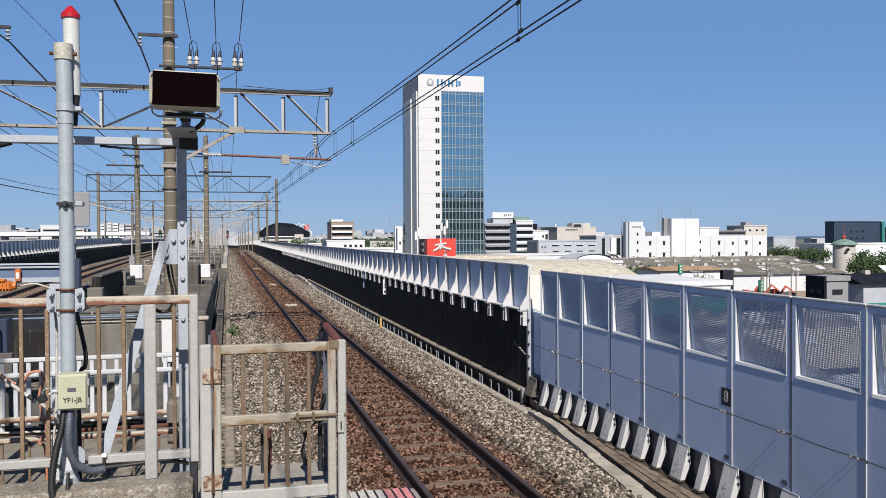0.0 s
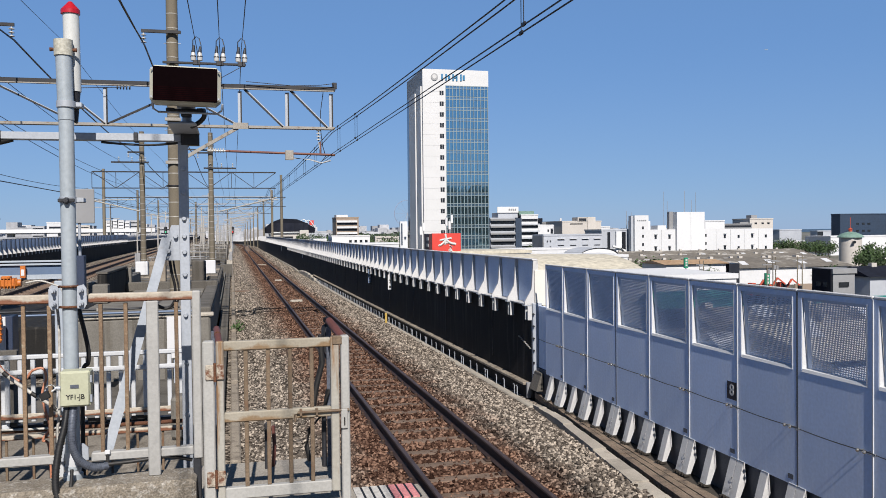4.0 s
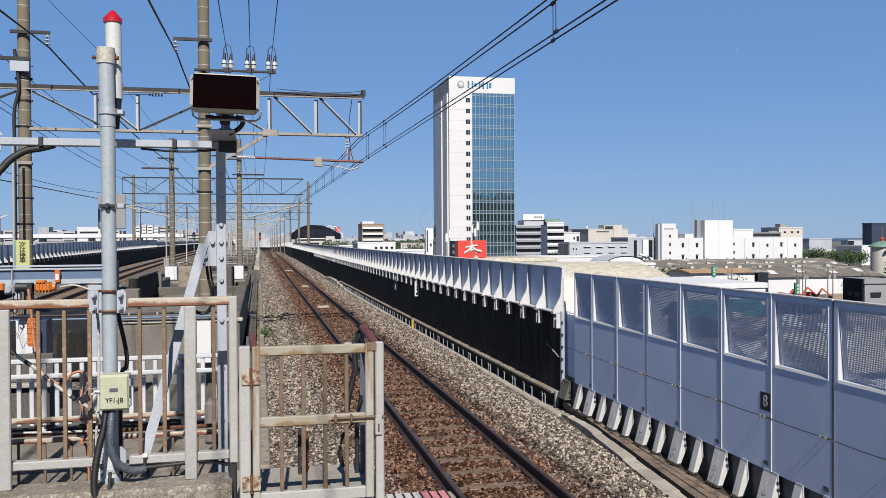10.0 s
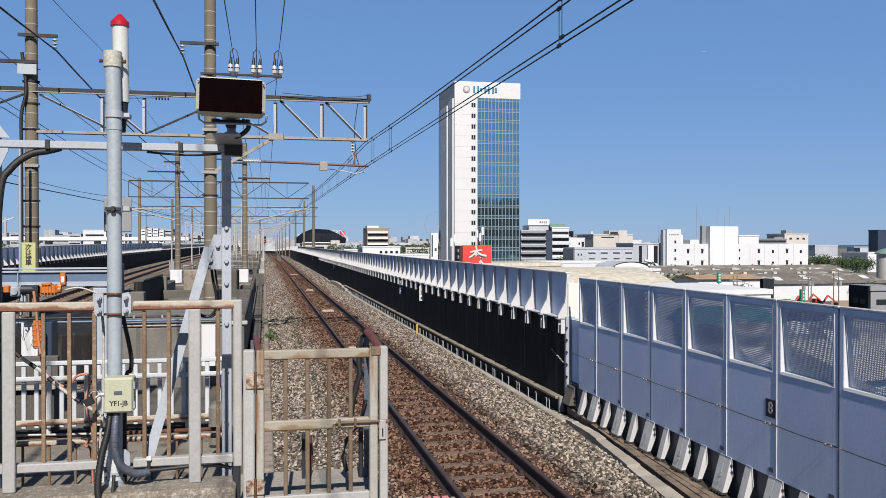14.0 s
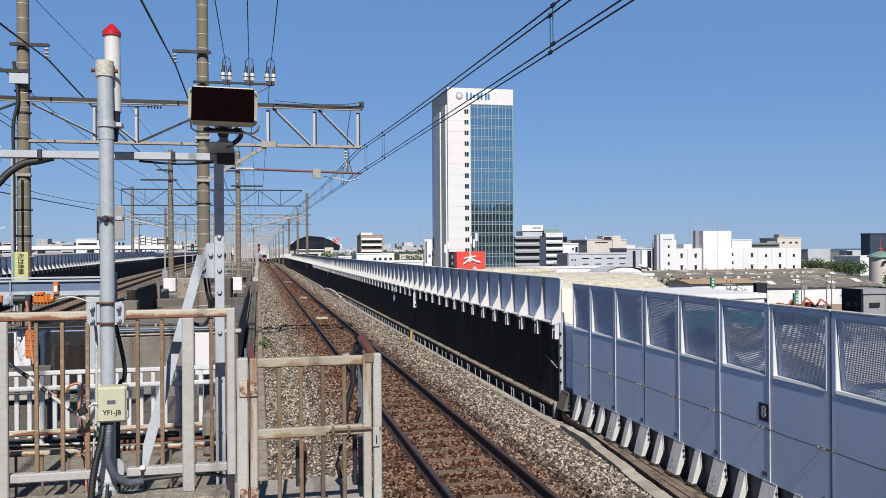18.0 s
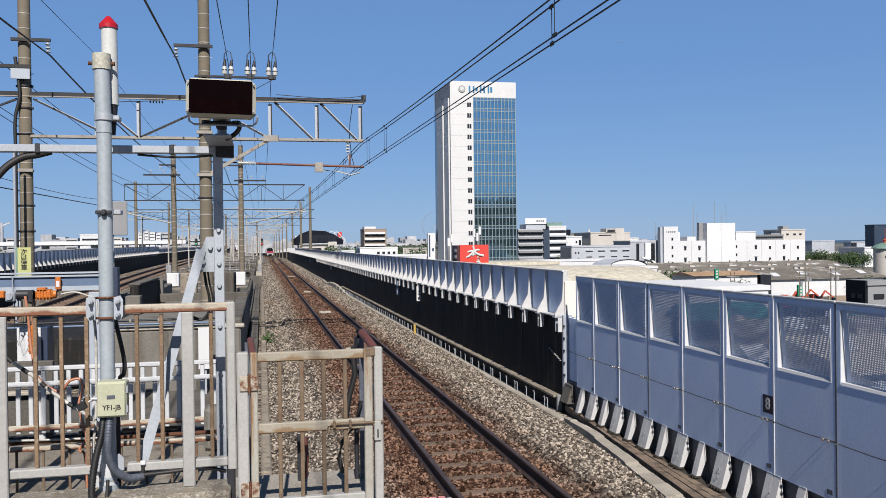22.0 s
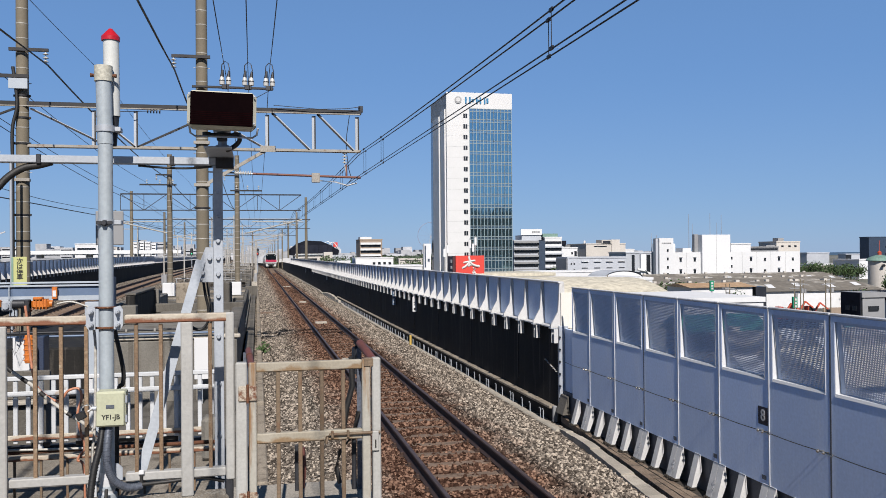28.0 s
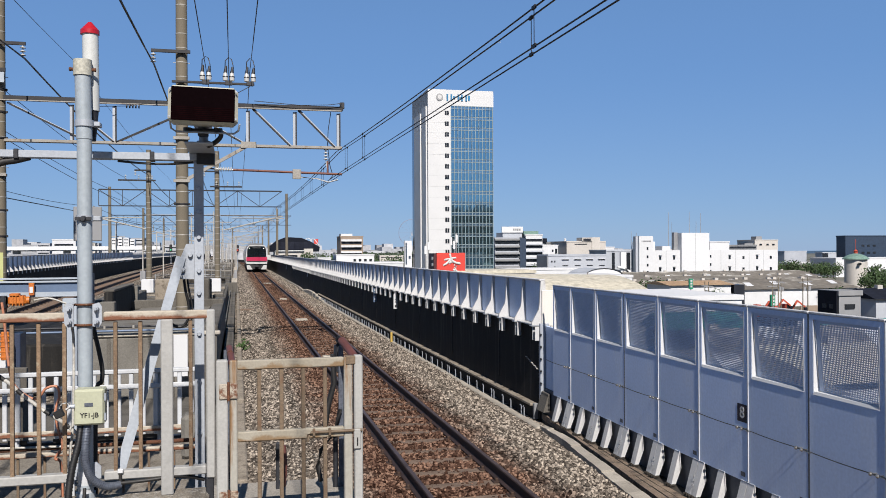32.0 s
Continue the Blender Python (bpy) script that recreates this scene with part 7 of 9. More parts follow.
for x, zs in ((-6.22, (7.15, 6.55, 5.85, 3.9, 3.2)), (-1.5, (6.55, 5.3, 4.1))):
    for z in zs:
        mb = thing("mast_band", "dark steel band with bolts round the mast", "band", (x, 25, z), "mast bands")
        part("ring", Geo().cyl((x, 25, z - 0.022), (x, 25, z + 0.022), 0.188, n=20), M["truss_dark"], mb)
        part("bolt_lug", Geo().cbox(x + 0.17, x + 0.22, 24.95, 25.0, z - 0.03, z + 0.03, 0.006), M["truss_dark"], mb)
        part("bolt_lug", Geo().cbox(x - 0.22, x - 0.17, 24.95, 25.0, z - 0.03, z + 0.03, 0.006), M["truss_dark"], mb)
hose("cable", [(-6.4, 24.78, 7.9), (-6.3, 24.78, 6.9), (-6.42, 24.78, 6.2), (-6.42, 24.78, 5.0), (-6.42, 24.78, 1.0)], 0.045, M["black_cable"], "black cable running down the mast", False)

# second gantry: arms on the next masts
for x, arms in ((-5.55, ((-7.4, -5.1, 7.4),)), (-1.26, ((-1.7, 0.35, 7.05),))):
    for x0, x1, z in arms:
        a = thing("line_bracket", "cross-arm with small white insulators on a far mast", "cross-arm", (x, 58, z), "far cross-arms")
        part("arm", Geo().cbox(x0, x1, 57.75, 57.82, z - 0.05, z + 0.05, 0.004), M["truss_dark"], a)
        for k in range(3):
            xi = x0 + (x1 - x0) * (0.2 + 0.35 * k)
            part("insulator", insulator(Geo(), (xi, 57.78, z + 0.05), 1, 2, 0.09, 0.3), M["insulator"], a)
    for z in (8.05,):
        a = thing("line_bracket", "short dark bracket on a far mast", "cross-arm", (x, 58, z), "far cross-arms")
        part("arm", Geo().cbox(x - 0.85, x + 0.15, 57.75, 57.82, z - 0.05, z + 0.05, 0.004), M["truss_dark"], a)
        part("insulator", insulator(Geo(), (x - 0.8, 57.78, z - 0.05), -1, 3, 0.08, 0.3), M["insulator"], a)


def far_truss(y, x0, x1, z, panels, name="truss_beam", near=False):
    t = thing(name, "distant steel lattice beam across the tracks", "truss", ((x0 + x1) / 2, y, z), "far gantries")
    top, bot = z + 1.05, z
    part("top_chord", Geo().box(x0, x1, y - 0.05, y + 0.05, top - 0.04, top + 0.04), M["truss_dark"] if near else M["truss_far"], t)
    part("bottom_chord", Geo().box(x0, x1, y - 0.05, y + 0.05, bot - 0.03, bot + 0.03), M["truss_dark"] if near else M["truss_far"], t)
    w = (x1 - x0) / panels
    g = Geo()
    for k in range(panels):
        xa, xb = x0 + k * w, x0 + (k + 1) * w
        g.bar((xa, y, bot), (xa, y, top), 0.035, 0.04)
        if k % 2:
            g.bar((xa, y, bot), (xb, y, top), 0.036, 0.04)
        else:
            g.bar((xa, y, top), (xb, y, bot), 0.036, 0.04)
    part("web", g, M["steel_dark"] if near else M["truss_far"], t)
    arms = Geo()
    for c in (2.6, LX):
        if x0 - 1 < c < x1 + 1.5:
            s = 1 if c > 0 else -1
            arms.cyl((c - 3.4 * s, y, z - 1.55), (c + 0.4 * s, y, z - 0.62), 0.05, n=6)
            arms.cyl((c - 2.9 * s, y, z - 0.75), (c + 0.5 * s, y, z - 0.78), 0.035, n=6)
            arms.cyl((c, y, z), (c, y, z - 0.75), 0.03, n=6)
            arms.tube([(c - 0.9 * s, y, z - 0.78), (c - 0.2 * s, y, z - 0.95), (c + 0.2 * s, y, z - 0.9)], 0.025, 5)
    part("cantilever", arms, M["ring_white"], t, "pale cantilever arms")
    return t


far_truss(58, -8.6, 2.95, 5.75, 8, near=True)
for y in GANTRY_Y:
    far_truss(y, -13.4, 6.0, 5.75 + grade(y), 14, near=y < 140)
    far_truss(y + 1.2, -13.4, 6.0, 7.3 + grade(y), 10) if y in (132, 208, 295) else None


dw = thing("trackside_wall", "dark brown low wall between the far tracks", "wall", (-2.6, 66, -0.4), kind="structure")
for k in range(4):
    lpart("wall_block", Geo().cbox(-1.7 + 0.86 * k, -0.86 + 0.86 * k, 0.15 * (k % 2), 0.5, 0, 1.15 - 0.1 * (k % 3), 0.03), M["mud"] if k % 2 else M["wall_brown"], dw)
# thin pale poles with short arms among the far gantries
rp = random.Random(31)
for k in range(18):
    x, y = rp.uniform(-7.2, -1.0), 72 + 10.5 * k + rp.uniform(-3, 3)
    h = rp.uniform(2.2, 5.6)
    z0 = grade(y) - 0.4
    lp = thing("line_pole", "thin pale steel pole with short arms beside the far track", "pole", (x, y, z0), "far line poles")
    lpart("shaft", Geo().cyl((0, 0, 0), (0, 0, h), 0.07, 0.05, 8), M["mast_pale"], lp)
    for j in range(1 + k % 3):
        z, w = h - 0.25 - 0.7 * j, rp.uniform(0.5, 1.6)
        lpart("arm", Geo().cyl((-w * (k % 2), 0, z), (w * (1 - 0.6 * (k % 2)), 0, z + rp.uniform(-0.15, 0.25)), 0.035, n=6), M["truss_far"], lp)
    if k % 3 == 0:
        lpart("box", Geo().cbox(-0.2, 0.2, -0.15, 0.12, 0.9, 1.7, 0.02), M["wall_grey"], lp)
for k in range(7):
    y = 64 + 19 * k
    z0 = grade(y) - 0.35
    fr_ = thing("guard_rail", "low pale steel guard rail between the far tracks", "rail", (-3.5, y, z0), "far guard rails")
    for x in (-2.2, -0.8, 0.6, 2.0):
        lpart("post", Geo().cyl((x, 0, 0), (x, 0, 1.5), 0.03, n=6), M["truss_far"], fr_)
    for z in (0.8, 1.45):
        lpart("rail", Geo().cyl((-2.3, 0, z), (2.1, 0, z), 0.03, n=6), M["truss_far"], fr_)


# ---- overhead wires ----
def line(name, pts, r, label, sag=0.0, steps=8, group="", mat="wire"):
    """A wire through the given supports, hanging a little between them."""
    path = []
    for a, b in zip(pts, pts[1:]):
        a, b = Vector(a), Vector(b)
        for k in range(steps):
            u = k / steps
            p = a.lerp(b, u)
            p.z -= 4 * sag * u * (1 - u) * ((b - a).length / 33.0) ** 1.5
            path.append(p)
    path.append(Vector(pts[-1]))
    return solid(name, Geo().tube(path, r, 5), M[mat], label, "wire", group)


SUP = [-20, 25, 58, 98, 132, 168, 208, 250, 295, 345, 400]
zz = [1.20, 0.25, -0.15, 0.3, -0.1, 0.2, 0, 0.1, 0, 0, 0]
for dx in (-0.055, 0.055):
    line("contact_wire", [(TRACK_X + z + dx, y, 5.0 + grade(y)) for y, z in zip(SUP, zz)], 0.010, "dark twin contact wire over the track", 0.0, 3, "contact wires")
    line("messenger_wire", [(TRACK_X + z + dx, y, 5.68 + grade(y)) for y, z in zip(SUP, zz)], 0.011, "dark twin messenger wire above the contact wire", 0.17, 12, "messenger wires")
drop = Geo()
for y in (1.0, 8.84, 20.3, 23.2, 29, 33, 37, 41, 45, 49, 53, 63, 69, 75, 81, 87, 93, 104, 112, 120):
    i = next(k for k in range(len(SUP) - 1) if SUP[k] <= y < SUP[k + 1])
    u = (y - SUP[i]) / (SUP[i + 1] - SUP[i])
    x = TRACK_X + zz[i] * (1 - u) + zz[i + 1] * u
    zt = 5.68 - 4 * 0.17 * u * (1 - u) * ((SUP[i + 1] - SUP[i]) / 33.0) ** 1.5
    for dx, dy in ((-0.055, 0), (0.055, 0.4)):
        d = thing("dropper", "thin dropper with clamps between messenger and contact wire", "dropper", (x + dx, y + dy, 5.0), "droppers")
        g = Geo().cyl((x + dx, y + dy, 5.0), (x + dx, y + dy, zt), 0.005, n=5).cbox(x + dx - 0.012, x + dx + 0.012, y + dy - 0.05, y + dy + 0.05, 4.985, 5.03, 0.004)
        g.cbox(x + dx - 0.014, x + dx + 0.014, y + dy - 0.05, y + dy + 0.05, zt - 0.02, zt + 0.025, 0.004)
        part("rod", g, M["wire"], d)
for dx in (0.0, 0.1):
    line("contact_wire", [(LX + dx, y, 4.75 + 0.8 * left_z(y)) for y in SUP[:8]], 0.011, "dark contact wire over the second track", 0.0, 3, "contact wires")
line("messenger_wire", [(LX, y, 5.3 + 0.8 * left_z(y)) for y in SUP[:8]], 0.012, "dark messenger wire over the second track", 0.3, 10, "messenger wires")
FS = [-20, 25, 58, 98, 132, 168, 208, 250]
for x, z in ((-0.84, 7.98), (-0.21, 7.98), (0.38, 7.95)):
    line("feeder_wire", [(x + (0.22 if y < 0 else 0), y, z - (0 if y < 40 else 0.55)) for y in FS], 0.012, "thin dark feeder wire along the line", 0.25, 10, "feeder wires")
line("feeder_wire", [(-2.24, y, 8.02 - (0 if y < 40 else 0.25)) for y in FS], 0.026, "thick dark feeder cable along the line", 0.3, 12, "feeder cables")
line("feeder_wire", [(-5.57, y, 8.02 - (0 if y < 40 else 0.25)) for y in FS], 0.026, "thick dark feeder cable along the line", 0.3, 12, "feeder cables")
for x, z, r in ((-4.34, 8.03, 0.007), (-7.05, 8.0, 0.012), (-6.9, 6.4, 0.012), (-7.6, 7.1, 0.012)):
    line("feeder_wire", [(x, y, z - (0 if y < 40 else 0.4)) for y in FS], r, "thin dark feeder wire along the line", 0.25, 10, "feeder wires")
tail = thing("tail_wire", "insulated stay wire along the truss top", "wire", (-3, 24.9, 7.0))
part("wire", Geo().tube([(-4.2, 24.7, 6.72), (-2.9, 24.7, 6.78), (-1.7, 24.7, 6.98), (-0.4, 24.7, 7.0), (0.38, 24.7, 7.45)], 0.010, 5), M["wire"], tail)
g = Geo()
for k in range(5):
    g.cyl((-2.95 + 0.08 * k, 24.7, 6.78), (-2.92 + 0.08 * k, 24.7, 6.78), 0.06, n=8)
part("insulator", g, M["steel_dark"], tail)
part("wire", Geo().tube([(0.5, 24.8, 7.06), (1.8, 24.8, 6.98), (2.6, 24.8, 7.02), (3.0, 24.8, 7.08)], 0.010, 5), M["wire"], tail)

# railway signals
for x, y, z, lampkey in ((0.1, 140, 3.3, "lamp_signal_red"), (-10.1, 140, 3.4, "lamp_green")):
    s = thing("railway_signal", "railway colour-light signal on a thin post", "signal", (x, y, -0.5), "railway signals")
    part("post", Geo().cyl((x, y, -0.5), (x, y, z + 1.3), 0.07, n=8), M["zinc"], s)
    part("head", Geo().cbox(x - 0.22, x + 0.22, y - 0.35, y - 0.1, z - 0.6, z + 0.55, 0.1), M["black_plastic"], s)
    part("lamp", Geo().cyl((x, y - 0.37, z - 0.3), (x, y - 0.352, z - 0.3), 0.11, n=12), M[lampkey], s)


# ---- the city ----
# office tower
TX0, TX1, TY, TD, TT = 67.6, 92.45, 300.0, 28.0, 61.55
GLASS_TOP, STOREY = 55.7, 3.9
tower = thing("office_tower", "tall white office tower with a blue glass front", "tower", ((TX0 + TX1) / 2, TY + 13, GROUND_Z))
CX0 = TX0 + 8.5
part("core", Geo().box(TX0, TX1, TY + 0.6, TY + TD, GROUND_Z, TT - 0.1), M["tower_grey"], tower)
fw = part("front_wall", Geo().box(TX0, CX0, TY, TY + 0.59, GROUND_Z, TT).box(CX0, TX1, TY, TY + 0.59, GLASS_TOP + 0.1, TT), M["tower_white"], tower)
for k in range(1, 16):
    part("wall_joint", Geo().box(TX0 + 0.05, CX0 - 0.05, TY - 0.02, TY - 0.004, 57.3 - STOREY * k, 57.34 - STOREY * k), M["tower_grey"], fw)
sidew = part("side_wall", Geo().box(TX0 - 0.5, TX0 - 0.004, TY + 1.5, TY + 8.5, GROUND_Z, 55.5).box(TX0 - 0.9, TX0 - 0.004, TY + 9.5, TY + 20.5, GROUND_Z, 54.0), M["tower_white"], tower)
part("side_glass", Geo().box(TX0 - 0.3, TX0 - 0.004, TY + 21, TY + 27, GROUND_Z, 54.0).box(TX0 - 0.25, TX0 - 0.004, TY + 8.6, TY + 9.4, GROUND_Z, 54.0), M["dark_glass"], tower)
for k in range(14):
    z = 53.9 - STOREY * k
    w = part("window", Geo().box(CX0 - 2.2, CX0 - 0.7, TY - 0.05, TY - 0.004, z - 1.7, z - 0.1), M["window_dark"], tower)
    part("mullion", Geo().box(CX0 - 1.5, CX0 - 1.4, TY - 0.09, TY - 0.055, z - 1.7, z - 0.1), M["tower_white"], w)
NC = 12
cw = (TX1 - CX0 - 0.4) / NC
for k in range(16):
    z1 = GLASS_TOP - STOREY * k
    for c in range(NC):
        x0 = CX0 + 0.1 + c * cw
        tilt = random.uniform(-0.004, 0.004)
        g = Geo()
        g.add([(x0 + 0.08, TY + 0.2 + tilt, z1 - 3.75), (x0 + cw - 0.08, TY + 0.2 - tilt, z1 - 3.75), (x0 + cw - 0.08, TY + 0.2 + tilt, z1 - 1.05), (x0 + 0.08, TY + 0.2 - tilt, z1 - 1.05)], [(0, 1, 2, 3)])
        g.add([(x0 + 0.08, TY + 0.5, z1 - 3.75), (x0 + cw - 0.08, TY + 0.5, z1 - 3.75), (x0 + cw - 0.08, TY + 0.5, z1 - 1.05), (x0 + 0.08, TY + 0.5, z1 - 1.05)], [(3, 2, 1, 0)])
        part("pane", g, M["tower_glass"], tower)
    part("spandrel", Geo().box(CX0 + 0.1, TX1 - 0.2, TY + 0.22, TY + 0.4, z1 - 1.0, z1), M["tower_spandrel"], tower)
    part("transom", Geo().box(CX0, TX1 - 0.05, TY + 0.02, TY + 0.25, z1 - 1.12, z1 - 0.94).box(CX0, TX1 - 0.05, TY + 0.02, TY + 0.25, z1 - 0.12, z1 + 0.08), M["mullion"], tower)
for c in range(NC + 1):
    x = CX0 + 0.1 + c * cw
    part("mullion", Geo().box(x - 0.11, x + 0.11, TY - 0.04, TY + 0.24, GROUND_Z, GLASS_TOP), M["mullion"], tower)
# emblem on the parapet, as plain shapes
em = part("emblem", Geo().cyl((TX0 + 4.4, TY - 0.02, 58.7), (TX0 + 4.4, TY - 0.25, 58.7), 1.3, n=24), M["tower_grey"], tower, "round grey emblem")
part("emblem_core", Geo().cyl((TX0 + 4.4, TY - 0.26, 58.8), (TX0 + 4.4, TY - 0.3, 58.8), 0.8, n=16), M["ink_white"], em)
for x, w, h in ((8.1, 0.7, 2.4), (10.0, 0.7, 2.4), (11.2, 1.0, 1.0), (13.3, 0.7, 2.4), (15.0, 0.7, 2.4), (14.2, 1.0, 0.6), (17.0, 0.7, 2.4), (18.2, 0.9, 1.8)):
    part("sign_bar", Geo().box(TX0 + x * 0.8 + 0.5, TX0 + x * 0.8 + 0.5 + w * 0.85, TY - 0.25, TY - 0.02, 58.7 - h / 2, 58.7 + h / 2), M["logo_blue"], tower, "plain blue sign shape")

# red rooftop board with plain white shapes
RY = 130.0
rb = thing("rooftop_sign", "red rooftop sign with plain white brush shapes", "sign", (33, RY, -3))
part("panel", Geo().box(30.6, 35.25, RY, RY + 0.4, -1.2, 2.4), M["board_red"], rb)
part("side_panel", Geo().box(30.15, 30.56, RY + 0.05, RY + 4.0, -1.2, 2.35), M["board_maroon"], rb)
for pts, w in ((((32.78, 2.15), (32.86, 1.7), (32.8, 1.2), (32.72, 0.75)), 0.17), (((31.95, 1.32), (32.4, 1.42), (32.9, 1.5), (33.65, 1.62)), 0.15), (((32.75, 1.35), (32.45, 0.95), (32.05, 0.62), (31.75, 0.5)), 0.17),
               (((32.9, 1.35), (33.3, 1.0), (33.8, 0.78), (34.3, 0.72)), 0.2), (((32.4, 0.85), (32.8, 0.95), (33.1, 0.9)), 0.12), (((33.5, 0.45), (33.75, 0.2), (33.5, 0.0), (33.7, -0.2)), 0.12), (((33.35, -0.25), (33.7, -0.35), (33.95, -0.6)), 0.13), (((33.5, -0.4), (33.4, -0.75)), 0.1)):
    g = Geo().tube([(x, RY - 0.03, z) for x, z in pts], w, 8)
    for x, z in pts:
        g.cyl((x, RY - 0.04, z), (x, RY - 0.004, z), w, n=10)
    part("brush_shape", g, M["ink_white"], rb)
for k in range(3):
    part("side_mark", Geo().box(30.08, 30.14, RY + 0.6, RY + 1.8, 1.3 - 1.0 * k, 1.8 - 1.0 * k), M["ink_white"], rb)
part("frame", Geo().box(31, 31.2, RY + 0.42, RY + 0.6, -3, 1.5).box(34.5, 34.7, RY + 0.42, RY + 0.6, -3, 1.5), M["zinc"], rb)
for x, y, z in ((33.2, 128, 5.2), (34.1, 128, 5.6), (33.7, 128, 4.6), (29.0, 128, 3.8), (29.5, 128, 4.4)):
    at_ = thing("rooftop_antenna", "grey mobile antenna mast on a flat roof", "antenna", (x, y + 3, -3.0), "rooftop antennas")
    part("mast", Geo().cyl((x, y + 3, -3.0), (x, y + 3, z), 0.06, n=6), M["wall_grey"], at_)
    part("panel", Geo().cbox(x - 0.18, x + 0.18, y + 2.9, y + 3.1, z - 1.6, z - 0.3, 0.03), M["wall_white"], at_)


def building(name, label, x0, x1, y, depth, top, wall, windows=(), roof=None, category="building", base=GROUND_Z):
    """A block with its roof edge and rows of windows: (x0, x1, z0, z1) shares of the front."""
    b = thing(name, label, category, ((x0 + x1) / 2, y + depth / 2, base))
    part("wall", Geo().box(x0, x1, y, y + depth, base, top), M[wall], b)
    part("roof_edge", Geo().box(x0 - 0.15, x1 + 0.15, y - 0.15, y + depth + 0.15, top + 0.004, top + 0.5), M[roof or wall], b)
    for k, (a0, a1, z0, z1) in enumerate(windows):
        part("window", Geo().box(x0 + (x1 - x0) * a0, x0 + (x1 - x0) * a1, y - 0.12, y - 0.01, z0, z1), M["window_dark"], b)
    return b


def bands(z_top, n, step, h, a0=0.02, a1=0.98):
    return [(a0, a1, z_top - k * step - h, z_top - k * step) for k in range(n)]


# two banded offices right of the tower
b = building("office_building", "grey office building with dark window bands", 105.1, 115.8, 340, 14, 7.7, "wall_bluegrey", bands(6.6, 5, 2.9, 1.1))
part("roof_house", Geo().box(109.5, 118.2, 343, 352, 8.2, 10.3), M["wall_bluegrey"], b)
part("roof_screen", Geo().box(109.0, 118.4, 342.5, 342.98, 10.3, 12.8), M["wall_white"], b)
for k in range(4):
    part("sign_bar", Geo().box(114.0 + 0.9 * k, 114.6 + 0.9 * k, 342.4, 342.49, 11.2, 12.0), M["wall_grey"], b, "plain grey sign shape")
part("stair_core", Geo().box(115.9, 118.6, 339.2, 345, GROUND_Z, 7.9), M["wall_navy"], b)
for k in range(5):
    part("balcony_band", Geo().box(104.9, 115.8, 339.0, 339.85, 6.9 - 2.9 * k, 7.7 - 2.9 * k), M["wall_grey"], b)
b = building("office_building", "white office building with dark bands and a rooftop plant screen", 119.1, 126.6, 341, 14, 9.0, "wall_white", bands(7.6, 5, 2.9, 1.1))
part("plant_screen", Geo().box(118.6, 125.2, 342, 350, 9.5, 10.9), M["dome_green"], b)
for k in range(5):
    part("balcony_band", Geo().box(118.7, 127.0, 340.0, 340.85, 4.9 - 2.9 * k, 5.5 - 2.9 * k), M["wall_bluegrey"], b)
building("apartment_block", "white apartment block behind offices", 130.0, 137.2, 350, 14, 4.6, "wall_white", [(0.6, 0.7, 2, 3.0), (0.8, 0.95, 1.2, 3.4)])
b = building("warehouse", "dark grey warehouse with rooftop vents", 138.5, 153.3, 380, 20, 6.0, "wall_grey")
part("vent", Geo().box(140.0, 143.0, 379, 383, 6.5, 8.4), M["roof_dark"], b)
part("dish", Geo().cyl((152.5, 380, 6.5), (152.5, 379.6, 8.2), 0.5, n=10), M["wall_white"], b)
b = building("factory", "beige factory block with a roof house", 145.3, 164.4, 360, 24, 6.3, "wall_beige", [(0.2, 0.52, 5.2, 5.6), (0.80, 0.83, 3.4, 4.2), (0.70, 0.73, 0.6, 1.4), (0.86, 0.89, 0.6, 1.4)])
part("roof_house", Geo().box(152.6, 157.4, 359.5, 366, 6.81, 8.4), M["wall_beige"], b)
part("roof_house_window", Geo().box(153.2, 156.8, 359.3, 359.49, 7.0, 7.9), M["band_dark"], b)
part("roof_tower", Geo().box(157.5, 161.4, 359.6, 366, GROUND_Z, 8.5), M["wall_beige"], b)
building("factory", "low white factory wing", 168.0, 178.0, 380, 16, 3.8, "wall_white")
b = building("warehouse", "pale blue-grey warehouse with slit windows", 87.9, 106.1, 232, 9, 1.0, "wall_bluegrey",
             [(0.24 + 0.21 * c, 0.34 + 0.21 * c, z, z + 0.22) for c in range(4) for z in (-0.2, -1.9, -3.6)] + [(0.05, 0.07, -0.8, -0.3), (0.10, 0.12, -0.8, -0.3), (0.10, 0.12, -2.5, -2.0)])
# grey sheet puts the end wall's shade into its colour
part("shaded_end", Geo().box(87.6, 87.88, 232.1, 241, GROUND_Z, 1.0), M["wall_grey"], b)
for c in range(4):
    part("hood", Geo().box(92.1 + 3.8 * c, 94.3 + 3.8 * c, 231.5, 231.87, 0.05, 0.15), M["wall_white"], b)
b = building("office_building", "blue-grey glazed block beside the white works", 120.7, 131.0, 264, 14, 2.3, "wall_bluegrey", [(0.20, 0.30, -8, 1.8), (0.70, 0.85, -8, 1.8)])
part("white_fin", Geo().box(125.6, 127.6, 263.0, 263.9, GROUND_Z, 2.0), M["wall_white"], b)
part("canopy", Geo().tube([(124.0, 262.5, -3.0), (126.5, 262.5, -3.4), (128.5, 262.5, -4.4), (129.6, 262.5, -6.0)], 0.4, 6), M["wall_white"], b)

